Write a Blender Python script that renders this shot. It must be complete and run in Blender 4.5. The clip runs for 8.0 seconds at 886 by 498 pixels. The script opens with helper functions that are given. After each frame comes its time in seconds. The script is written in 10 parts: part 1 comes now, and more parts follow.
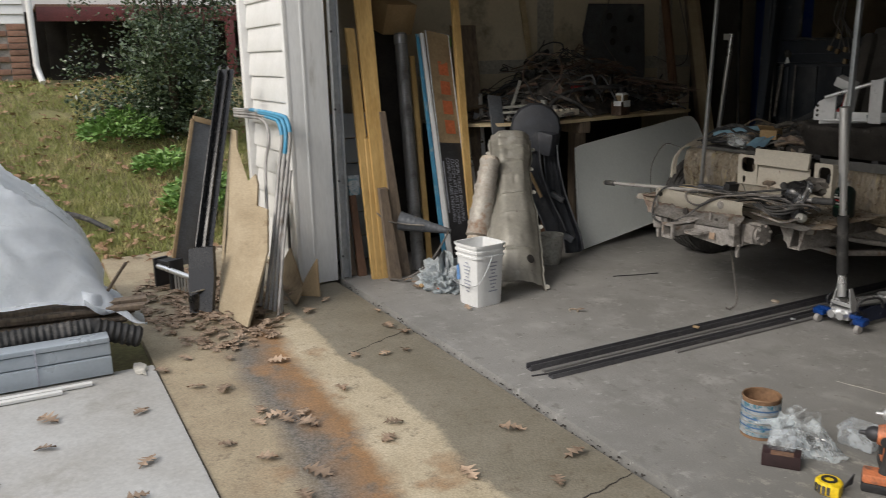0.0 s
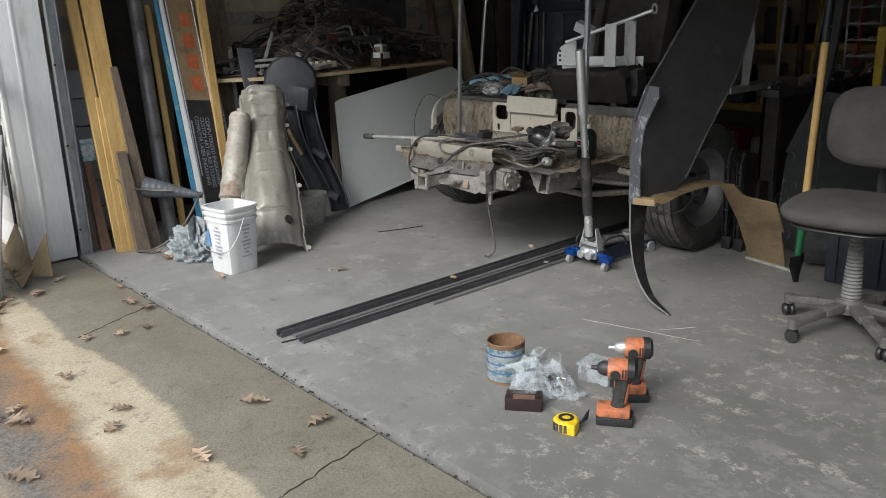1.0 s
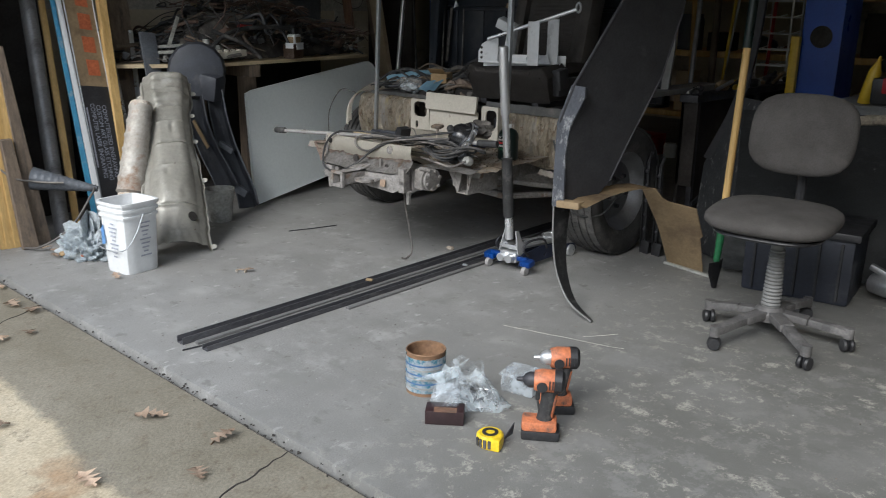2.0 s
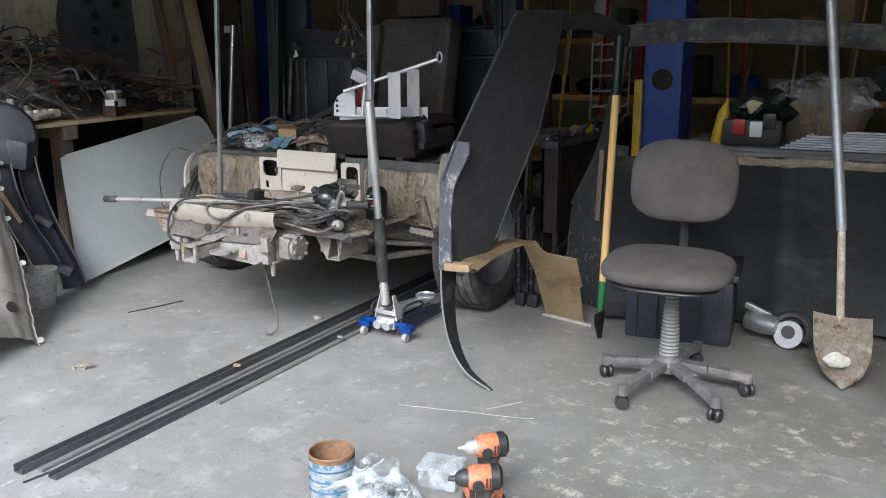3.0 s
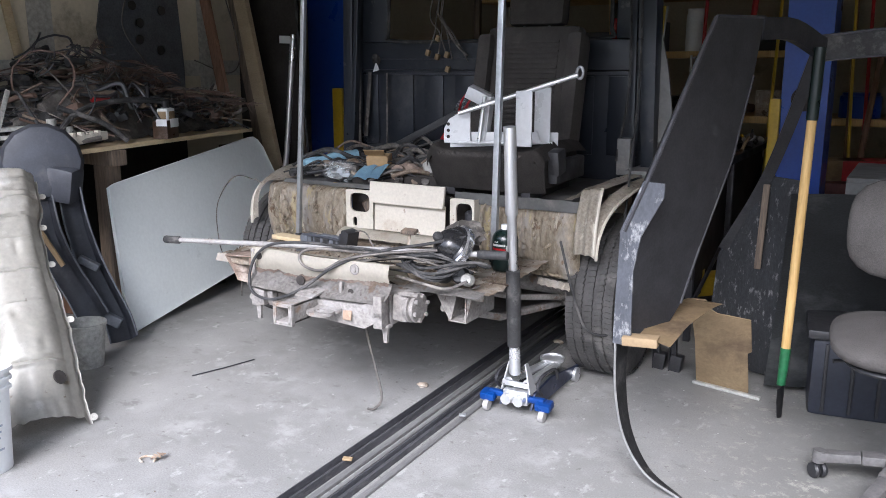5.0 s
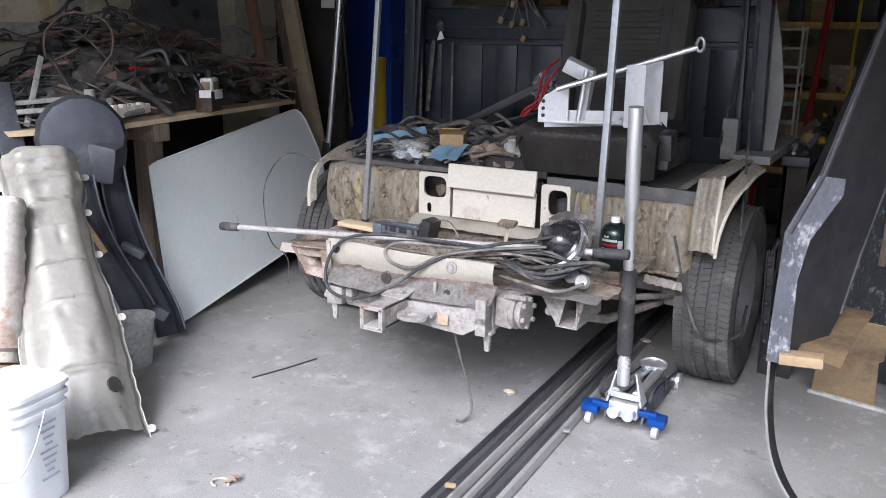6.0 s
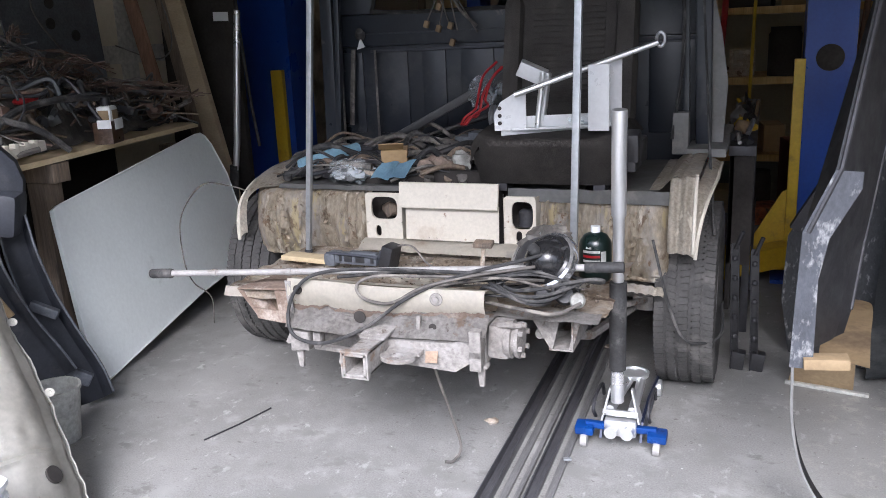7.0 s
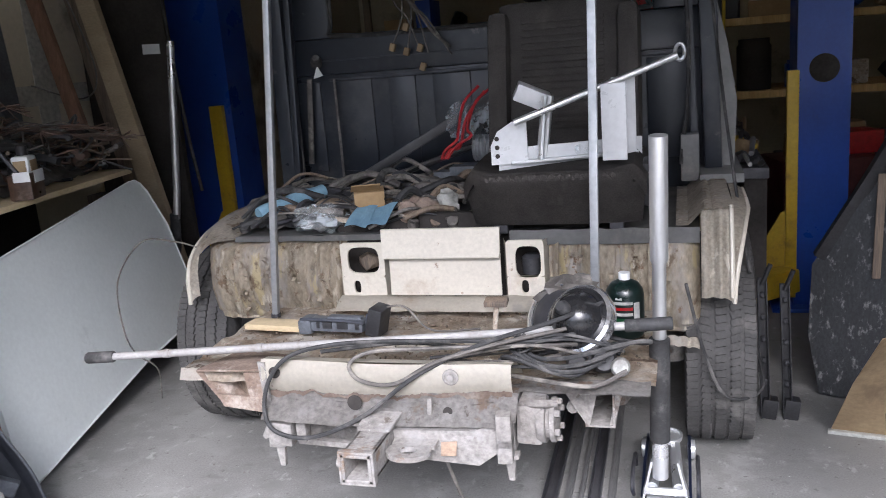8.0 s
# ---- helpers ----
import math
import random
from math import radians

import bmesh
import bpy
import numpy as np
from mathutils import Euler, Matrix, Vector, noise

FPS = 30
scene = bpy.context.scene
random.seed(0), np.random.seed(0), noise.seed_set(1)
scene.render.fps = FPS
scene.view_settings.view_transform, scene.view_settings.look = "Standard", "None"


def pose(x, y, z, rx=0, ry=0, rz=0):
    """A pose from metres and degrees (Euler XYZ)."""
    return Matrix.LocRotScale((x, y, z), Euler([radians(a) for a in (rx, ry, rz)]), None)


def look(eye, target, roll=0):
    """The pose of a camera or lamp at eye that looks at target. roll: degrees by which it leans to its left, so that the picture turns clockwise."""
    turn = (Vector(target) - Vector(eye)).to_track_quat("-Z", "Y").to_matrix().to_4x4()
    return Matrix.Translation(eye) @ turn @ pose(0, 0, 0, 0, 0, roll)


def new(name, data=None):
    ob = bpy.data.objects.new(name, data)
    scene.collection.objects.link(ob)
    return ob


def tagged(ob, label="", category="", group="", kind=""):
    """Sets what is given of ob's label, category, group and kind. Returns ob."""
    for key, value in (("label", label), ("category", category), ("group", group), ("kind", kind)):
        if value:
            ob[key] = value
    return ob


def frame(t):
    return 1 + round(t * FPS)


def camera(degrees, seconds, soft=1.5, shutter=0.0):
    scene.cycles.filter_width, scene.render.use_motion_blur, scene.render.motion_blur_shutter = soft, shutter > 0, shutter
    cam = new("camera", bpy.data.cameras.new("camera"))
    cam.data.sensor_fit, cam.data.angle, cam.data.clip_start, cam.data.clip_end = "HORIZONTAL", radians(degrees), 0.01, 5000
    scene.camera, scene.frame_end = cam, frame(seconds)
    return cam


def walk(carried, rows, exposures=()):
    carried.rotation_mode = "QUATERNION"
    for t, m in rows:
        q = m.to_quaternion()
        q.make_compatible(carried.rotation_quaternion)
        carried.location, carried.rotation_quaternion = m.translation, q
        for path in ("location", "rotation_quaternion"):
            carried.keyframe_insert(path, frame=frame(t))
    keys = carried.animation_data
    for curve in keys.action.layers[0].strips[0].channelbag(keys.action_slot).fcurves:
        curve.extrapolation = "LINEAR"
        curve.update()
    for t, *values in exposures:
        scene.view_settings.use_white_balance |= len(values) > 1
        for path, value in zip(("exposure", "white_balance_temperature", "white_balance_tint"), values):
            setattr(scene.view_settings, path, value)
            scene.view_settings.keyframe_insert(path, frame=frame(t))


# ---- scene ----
cam = camera(56.0, 8.0, soft=0.55, shutter=0.12)
# eye, target, roll
PATH = [
    (0.0, (4.782, -1.705, 1.346), (3.044, -0.825, 0.894), -1.5),
    (0.5, (4.77, -1.586, 1.299), (3.227, -0.421, 0.787), -1.6),
    (1.0, (4.761, -1.404, 1.269), (3.303, -0.15, 0.717), -1.8),
    (1.5, (4.712, -1.363, 1.248), (3.329, -0.057, 0.627), -0.9),
    (2.0, (4.617, -1.312, 1.237), (3.31, 0.095, 0.68), 0.7),
    (2.2, (4.526, -1.283, 1.228), (3.329, 0.239, 0.725), 0.9),
    (3.3, (4.103, -1.167, 1.285), (3.143, 0.532, 0.849), -0.3),
    (3.5, (4.017, -1.109, 1.286), (3.006, 0.576, 0.916), -1.6),
    (4.0, (3.852, -0.965, 1.278), (2.753, 0.656, 0.868), 0.2),
    (4.2, (3.765, -0.94, 1.292), (2.658, 0.654, 0.809), 0.3),
    (5.3, (3.274, -0.826, 1.266), (2.339, 0.891, 0.845), -0.9),
    (5.5, (3.175, -0.789, 1.26), (2.231, 0.918, 0.819), -2.2),
    (6.0, (2.934, -0.73, 1.279), (1.969, 0.947, 0.773), 0.6),
    (6.5, (2.707, -0.709, 1.301), (1.888, 1.034, 0.761), -2.6),
    (7.0, (2.558, -0.639, 1.3), (1.858, 1.164, 0.794), -2.6),
    (7.5, (2.375, -0.464, 1.294), (1.637, 1.341, 0.846), -6.1),
    (8.0, (2.249, -0.285, 1.288), (1.691, 1.582, 0.835), -4.7),
]
EXPOSURES = [(0.0, 0.36, 6600, 10), (1.0, 0.78, 6150, 7), (2.2, 0.90, 5880, 8), (3.3, 1.88, 5780, 11), (4.2, 2.06, 5680, 14), (5.3, 2.0, 5660, 15), (8.0, 1.96, 5700, 16)]
walk(cam, [(t, look(eye, target, roll)) for t, eye, target, roll in PATH], EXPOSURES)

# ---- daylight: an overcast sky and a weak, wide sun ----
SUN_ELEVATION, SUN_TURN = 40.0, 168.0
sky_world = bpy.data.worlds.new("overcast_sky")
scene.world = sky_world
sky_world.use_nodes = True
wn = sky_world.node_tree
sky = wn.nodes.new("ShaderNodeTexSky")
sky.sky_type, sky.sun_disc = "NISHITA", False
sky.sun_elevation, sky.sun_rotation = radians(SUN_ELEVATION), radians(SUN_TURN)
sky.air_density, sky.dust_density, sky.ozone_density = 1.0, 4.0, 1.0
haze = wn.nodes.new("ShaderNodeMixRGB")
haze.inputs[0].default_value = 0.55
haze.inputs[2].default_value = (6.6, 6.9, 7.2, 1)
wn.links.new(sky.outputs[0], haze.inputs[1])
wn.links.new(haze.outputs[0], wn.nodes["Background"].inputs[0])
wn.nodes["Background"].inputs[1].default_value = 0.15
sun = new("sun", bpy.data.lights.new("sun", "SUN"))
sun.data.energy, sun.data.angle, sun.data.color = 1.5, radians(30), (1.0, 0.96, 0.9)
az = radians(SUN_TURN)
sun.matrix_world = look((2 + 20 * math.sin(az), -1 + 20 * math.cos(az), 20 * math.tan(radians(SUN_ELEVATION))), (2, -1, 0))


# ---- materials ----
def mat(name, a, b=None, rough=0.6, metal=0.0, scale=6.0, fine=70.0, bump=0.15, dirt=None, dirt_at=0.55, dirt_scale=2.5,
        speck=0.25, stretch=(1, 1, 1), vary=0.0, coat=0.0, layers=()):
    """A surface of two colours in broad and fine noise, with patches of dirt, fine relief and uneven gloss."""
    m = bpy.data.materials.new(name)
    m.use_nodes = True
    t = m.node_tree
    n, l = t.nodes, t.links
    p = n["Principled BSDF"]
    b = b or tuple(c * 0.75 for c in a)
    co = n.new("ShaderNodeTexCoord")
    mp = n.new("ShaderNodeMapping")
    mp.inputs["Scale"].default_value = stretch
    l.new(co.outputs["Object"], mp.inputs[0])

    def noise_node(sc, detail=5.0, r=0.6):
        x = n.new("ShaderNodeTexNoise")
        x.inputs["Scale"].default_value, x.inputs["Detail"].default_value, x.inputs["Roughness"].default_value = sc, detail, r
        l.new(mp.outputs[0], x.inputs[0])
        return x

    def ramp(src, lo, hi):
        x = n.new("ShaderNodeMapRange")
        x.inputs[1].default_value, x.inputs[2].default_value = lo, hi
        l.new(src, x.inputs[0])
        return x.outputs[0]

    def mix(fac, c1, c2, mode="MIX"):
        x = n.new("ShaderNodeMixRGB")
        x.blend_type = mode
        for k, v in enumerate((fac, c1, c2)):
            if hasattr(v, "links"):
                l.new(v, x.inputs[k])
            elif k == 0:
                x.inputs[0].default_value = v
            else:
                x.inputs[k].default_value = (*v, 1)
        return x.outputs[0]

    broad, grain = noise_node(scale), noise_node(fine, 4.0)
    col = mix(ramp(broad.outputs[0], 0.35, 0.65), a, b)
    if speck:
        g = n.new("ShaderNodeMapRange")
        g.inputs[1].default_value, g.inputs[2].default_value = 0.3, 0.7
        g.inputs[3].default_value, g.inputs[4].default_value = 1 - speck, 1 + speck
        l.new(grain.outputs[0], g.inputs[0])
        col = mix(1.0, col, g.outputs[0], "MULTIPLY")
    if vary:
        info = n.new("ShaderNodeObjectInfo")
        v = n.new("ShaderNodeMapRange")
        v.inputs[3].default_value, v.inputs[4].default_value = 1 - vary, 1 + vary
        l.new(info.outputs["Random"], v.inputs[0])
        col = mix(1.0, col, v.outputs[0], "MULTIPLY")
    r_src = None
    if dirt:
        d = noise_node(dirt_scale, 8.0, 0.68)
        f = ramp(d.outputs[0], dirt_at - 0.05, dirt_at + 0.08)
        col = mix(f, col, dirt)
        r_src = f
    for k, (lc, lat, lsc, lst) in enumerate(layers):
        lm = n.new("ShaderNodeMapping")
        lm.inputs["Scale"].default_value, lm.inputs["Location"].default_value = lst, (3.1 * k + 1.7, 2.3 * k, 0.9 * k)
        l.new(co.outputs["Object"], lm.inputs[0])
        x = n.new("ShaderNodeTexNoise")
        x.inputs["Scale"].default_value, x.inputs["Detail"].default_value, x.inputs["Roughness"].default_value = lsc, 9.0, 0.66
        l.new(lm.outputs[0], x.inputs[0])
        col = mix(ramp(x.outputs[0], lat - 0.025, lat + 0.035), col, lc)
    l.new(col, p.inputs["Base Color"])
    rr = n.new("ShaderNodeMapRange")
    rr.inputs[1].default_value, rr.inputs[2].default_value = 0.3, 0.7
    rr.inputs[3].default_value, rr.inputs[4].default_value = max(0.05, rough - 0.12), min(1, rough + 0.12)
    l.new(broad.outputs[0], rr.inputs[0])
    if r_src is not None and metal < 0.5:
        x = n.new("ShaderNodeMath")
        x.operation, x.use_clamp = "MULTIPLY_ADD", True
        l.new(r_src, x.inputs[0])
        x.inputs[1].default_value = 0.25
        l.new(rr.outputs[0], x.inputs[2])
        l.new(x.outputs[0], p.inputs["Roughness"])
    else:
        l.new(rr.outputs[0], p.inputs["Roughness"])
    p.inputs["Metallic"].default_value = metal
    p.inputs["Coat Weight"].default_value = coat
    if bump:
        bp = n.new("ShaderNodeBump")
        bp.inputs["Strength"].default_value, bp.inputs["Distance"].default_value = bump, 0.004
        l.new(grain.outputs[0], bp.inputs["Height"])
        l.new(bp.outputs[0], p.inputs["Normal"])
    return m


def clear(name, col=(0.9, 0.95, 0.97), rough=0.15, alpha=0.35):
    """Thin clear plastic: part see-through, part glossy film."""
    m = bpy.data.materials.new(name)
    m.use_nodes = True
    n, l = m.node_tree.nodes, m.node_tree.links
    p = n["Principled BSDF"]
    p.inputs["Base Color"].default_value, p.inputs["Roughness"].default_value = (*col, 1), rough
    see = n.new("ShaderNodeBsdfTransparent")
    mx = n.new("ShaderNodeMixShader")
    co, ns, rp = n.new("ShaderNodeTexCoord"), n.new("ShaderNodeTexNoise"), n.new("ShaderNodeMapRange")
    ns.inputs["Scale"].default_value = 22
    rp.inputs[1].default_value, rp.inputs[2].default_value = 0.35, 0.65
    rp.inputs[3].default_value, rp.inputs[4].default_value = max(0, alpha - 0.2), min(1, alpha + 0.25)
    l.new(co.outputs["Object"], ns.inputs[0])
    l.new(ns.outputs[0], rp.inputs[0])
    l.new(rp.outputs[0], mx.inputs[0])
    l.new(see.outputs[0], mx.inputs[1])
    l.new(p.outputs[0], mx.inputs[2])
    l.new(mx.outputs[0], n["Material Output"].inputs[0])
    return m


M = dict(
    slab=mat("pale_concrete", (0.50, 0.50, 0.49), (0.40, 0.39, 0.37), 0.5, 0, 1.8, 60, 0.2, (0.30, 0.28, 0.25), 0.62, 1.7, 0.12),
    gap=mat("joint_dirt", (0.05, 0.045, 0.04), None, 0.9),
    white_siding=mat("white_vinyl", (0.78, 0.78, 0.77), (0.72, 0.72, 0.70), 0.45, 0, 3, 40, 0.05, (0.60, 0.58, 0.52), 0.66, 2.5, 0.04),
    white_trim=mat("white_trim", (0.76, 0.77, 0.77), (0.68, 0.69, 0.69), 0.5, 0, 4, 40, 0.05, (0.42, 0.41, 0.38), 0.62, 4, 0.06, (3, 3, 0.4)),
    drywall=mat("drywall", (0.66, 0.59, 0.46), (0.56, 0.50, 0.38), 0.9, 0, 1.2, 50, 0.08, (0.22, 0.19, 0.13), 0.62, 1.5, 0.06),
    tape=mat("joint_compound", (0.52, 0.50, 0.45), None, 0.9, 0, 3, 40, 0.08),
    ceiling=mat("ceiling_board", (0.55, 0.53, 0.49), None, 0.9, 0, 2, 40, 0.05),
    steel=mat("bare_steel", (0.42, 0.43, 0.44), (0.33, 0.33, 0.34), 0.42, 0.85, 8, 120, 0.06, (0.20, 0.17, 0.14), 0.68, 6, 0.1),
    galv=mat("galvanised_steel", (0.48, 0.50, 0.52), (0.38, 0.40, 0.42), 0.45, 0.7, 14, 60, 0.05, None, 0, 0, 0.1),
    dark_steel=mat("dark_steel", (0.06, 0.06, 0.065), (0.035, 0.035, 0.04), 0.5, 0.3, 10, 80, 0.12, (0.13, 0.12, 0.11), 0.63, 6),
    black_rubber=mat("black_rubber", (0.035, 0.035, 0.036), (0.022, 0.022, 0.022), 0.75, 0, 10, 90, 0.2, (0.12, 0.115, 0.11), 0.56, 9),
    black_plastic=mat("black_plastic", (0.028, 0.028, 0.03), (0.02, 0.02, 0.022), 0.45, 0, 12, 120, 0.1, (0.07, 0.07, 0.07), 0.64, 6),
    grey_plastic=mat("dark_grey_plastic", (0.10, 0.11, 0.125), (0.075, 0.08, 0.09), 0.5, 0, 8, 90, 0.1, (0.17, 0.17, 0.17), 0.63, 5),
    pine=mat("pine_board", (0.62, 0.42, 0.17), (0.48, 0.30, 0.10), 0.6, 0, 7, 40, 0.12, (0.26, 0.17, 0.08), 0.68, 5, 0.15, (4, 4, 0.35)),
    weathered=mat("weathered_board", (0.20, 0.15, 0.105), (0.12, 0.095, 0.075), 0.8, 0, 9, 60, 0.3, (0.08, 0.07, 0.06), 0.6, 6, 0.25, (5, 5, 0.4)),
    redwood=mat("brown_board", (0.22, 0.12, 0.075), (0.15, 0.085, 0.055), 0.75, 0, 8, 50, 0.2, (0.10, 0.075, 0.06), 0.62, 6, 0.2, (5, 5, 0.4)),
    plywood=mat("plywood", (0.55, 0.45, 0.29), (0.43, 0.34, 0.20), 0.7, 0, 3, 50, 0.12, (0.24, 0.17, 0.09), 0.66, 3, 0.12, (1, 1, 3)),
    card=mat("brown_cardboard", (0.36, 0.25, 0.13), (0.30, 0.20, 0.10), 0.85, 0, 6, 60, 0.08, (0.20, 0.14, 0.08), 0.68, 5, 0.1),
    hardboard=mat("tan_board", (0.30, 0.22, 0.125), (0.225, 0.16, 0.09), 0.75, 0, 5, 60, 0.12, (0.15, 0.105, 0.065), 0.59, 4, 0.12),
    tunnel=mat("primed_sheet_steel", (0.52, 0.505, 0.455), (0.43, 0.415, 0.365), 0.46, 0.2, 3, 50, 0.05, (0.36, 0.335, 0.29), 0.62, 5, 0.1, layers=(((0.60, 0.59, 0.55), 0.60, 6, (1, 1, 1)), ((0.26, 0.22, 0.18), 0.68, 18, (1, 1, 1)))),
    rust_tube=mat("sooty_heat_shield", (0.42, 0.40, 0.36), (0.33, 0.30, 0.265), 0.58, 0.15, 9, 60, 0.12, (0.24, 0.135, 0.075), 0.58, 7, 0.15),
    cream=mat("cream_body_paint", (0.56, 0.525, 0.45), (0.50, 0.465, 0.395), 0.45, 0, 4, 90, 0.1, (0.40, 0.335, 0.26), 0.635, 7, 0.08, layers=(((0.20, 0.125, 0.08), 0.675, 22, (1, 1, 1)), ((0.40, 0.375, 0.335), 0.60, 4, (1, 1, 0.4)))),
    grime=mat("grimy_body_metal", (0.50, 0.46, 0.39), (0.37, 0.33, 0.265), 0.6, 0.05, 7, 90, 0.3, (0.48, 0.455, 0.43), 0.57, 5, 0.25, layers=(((0.20, 0.145, 0.10), 0.60, 14, (1, 1, 0.6)), ((0.66, 0.62, 0.53), 0.62, 20, (1, 1, 0.5)))),
    undercoat=mat("peeling_underseal", (0.46, 0.40, 0.31), (0.35, 0.295, 0.215), 0.5, 0.0, 8, 60, 0.7, (0.45, 0.42, 0.385), 0.56, 6, 0.3, (1.4, 1, 0.6), layers=(((0.54, 0.46, 0.28), 0.60, 9, (2.2, 1, 0.5)), ((0.20, 0.145, 0.095), 0.60, 13, (1.5, 1, 0.8)), ((0.66, 0.61, 0.51), 0.60, 16, (1.8, 1, 0.5)), ((0.27, 0.18, 0.115), 0.64, 30, (1, 1, 1)))),
    rusty=mat("rusty_floor_pan", (0.44, 0.375, 0.30), (0.31, 0.245, 0.18), 0.8, 0.05, 9, 90, 0.5, (0.50, 0.465, 0.415), 0.53, 8, 0.3, layers=(((0.62, 0.575, 0.50), 0.59, 15, (1, 1, 1)), ((0.13, 0.09, 0.065), 0.62, 12, (1, 1, 1)), ((0.30, 0.19, 0.12), 0.65, 22, (1, 1, 1)))),
    frame=mat("dusty_frame_steel", (0.265, 0.25, 0.235), (0.20, 0.185, 0.17), 0.75, 0.1, 7, 80, 0.5, (0.315, 0.305, 0.295), 0.57, 6, 0.3, layers=(((0.185, 0.135, 0.10), 0.60, 10, (1, 1, 1)), ((0.11, 0.09, 0.075), 0.64, 22, (1, 1, 1)), ((0.38, 0.365, 0.345), 0.645, 17, (1, 1, 1)))),
    rust_brown=mat("brown_surface_rust", (0.235, 0.18, 0.145), (0.165, 0.118, 0.09), 0.85, 0.0, 12, 90, 0.4, (0.38, 0.33, 0.285), 0.57, 14, 0.25),
    patch_orange=mat("orange_primer_patch", (0.33, 0.235, 0.165), (0.28, 0.21, 0.16), 0.8, 0, 14, 90, 0.2),
    tyre=mat("dusty_tyre_rubber", (0.062, 0.060, 0.058), (0.042, 0.041, 0.040), 0.8, 0, 9, 120, 0.3, (0.12, 0.115, 0.108), 0.57, 7, 0.25),
    dull_alu=mat("dull_scuffed_aluminium", (0.37, 0.36, 0.35), (0.29, 0.28, 0.27), 0.62, 0.15, 9, 90, 0.08, (0.22, 0.19, 0.165), 0.61, 9, 0.12),
    gloss_black=mat("glossy_black_plastic", (0.016, 0.016, 0.017), (0.012, 0.012, 0.013), 0.22, 0, 9, 90, 0.04, (0.05, 0.05, 0.05), 0.66, 7, 0.1),
    aged_ply=mat("aged_plywood", (0.37, 0.30, 0.20), (0.28, 0.22, 0.14), 0.75, 0, 3, 60, 0.12, (0.20, 0.14, 0.085), 0.64, 4, 0.14, (1, 1, 2.2)),
    copper_wire=mat("brown_wire_insulation", (0.15, 0.095, 0.07), (0.10, 0.065, 0.05), 0.6, 0, 12, 90, 0.1, (0.22, 0.19, 0.165), 0.6, 9, 0.15),
    dark_paint=mat("dark_body_paint", (0.023, 0.028, 0.037), (0.016, 0.020, 0.028), 0.36, 0, 5, 80, 0.06, (0.05, 0.052, 0.056), 0.60, 4, 0.12, layers=(((0.10, 0.097, 0.093), 0.665, 9, (1, 1, 1)),)),
    grey_panel=mat("dusty_grey_panel", (0.20, 0.20, 0.195), (0.15, 0.15, 0.145), 0.6, 0, 5, 60, 0.1, (0.28, 0.27, 0.25), 0.63, 5, 0.1),
    cloth=mat("charcoal_seat_cloth", (0.060, 0.054, 0.049), (0.044, 0.040, 0.037), 0.95, 0, 12, 260, 0.5, (0.085, 0.078, 0.07), 0.62, 6, 0.3),
    chair_cloth=mat("grey_chair_cloth", (0.082, 0.076, 0.071), (0.062, 0.057, 0.053), 0.95, 0, 9, 300, 0.5, (0.10, 0.093, 0.085), 0.62, 5, 0.25),
    white_metal=mat("white_painted_bracket", (0.60, 0.61, 0.62), (0.53, 0.54, 0.55), 0.35, 0.1, 8, 60, 0.03, (0.40, 0.40, 0.40), 0.70, 9, 0.05),
    panel_green=mat("pale_green_panel", (0.86, 0.90, 0.88), (0.82, 0.86, 0.84), 0.45, 0, 2, 60, 0.03, (0.58, 0.61, 0.59), 0.70, 3, 0.04),
    blue=mat("blue_lift_paint", (0.018, 0.07, 0.36), (0.015, 0.055, 0.29), 0.35, 0, 4, 60, 0.04, (0.03, 0.05, 0.14), 0.66, 4, 0.08),
    yellow=mat("yellow_paint", (0.62, 0.42, 0.02), (0.52, 0.34, 0.02), 0.45, 0, 5, 60, 0.05, (0.22, 0.16, 0.05), 0.64, 5, 0.08),
    jack_blue=mat("blue_jack_paint", (0.008, 0.065, 0.30), (0.008, 0.045, 0.21), 0.3, 0.3, 8, 60, 0.03, (0.02, 0.03, 0.08), 0.62, 8, 0.05),
    alu=mat("polished_aluminium", (0.74, 0.75, 0.76), (0.66, 0.67, 0.68), 0.34, 0.75, 10, 80, 0.03, None, 0, 0, 0.05),
    pail=mat("white_pail_plastic", (0.73, 0.745, 0.75), (0.68, 0.69, 0.69), 0.4, 0, 6, 50, 0.04, (0.58, 0.56, 0.51), 0.68, 8, 0.05),
    print_grey=mat("grey_print", (0.36, 0.38, 0.44), None, 0.5),
    print_blue=mat("blue_print", (0.10, 0.22, 0.45), (0.16, 0.30, 0.52), 0.5),
    print_orange=mat("orange_print", (0.48, 0.13, 0.05), None, 0.7),
    print_white=mat("white_print", (0.62, 0.62, 0.60), None, 0.6),
    orange=mat("orange_tool_plastic", (0.56, 0.19, 0.085), (0.44, 0.14, 0.06), 0.55, 0, 14, 90, 0.2, (0.12, 0.085, 0.07), 0.555, 22, 0.3),
    tape_yellow=mat("yellow_tool_plastic", (0.80, 0.58, 0.02), (0.72, 0.50, 0.02), 0.4, 0, 9, 60, 0.05, (0.40, 0.28, 0.03), 0.70, 14),
    can_red=mat("dark_red_box_print", (0.035, 0.016, 0.018), (0.022, 0.012, 0.013), 0.5, 0, 14, 60, 0.05),
    rust_in=mat("rusty_can_inside", (0.26, 0.15, 0.08), (0.17, 0.10, 0.06), 0.7, 0.1, 14, 60, 0.2),
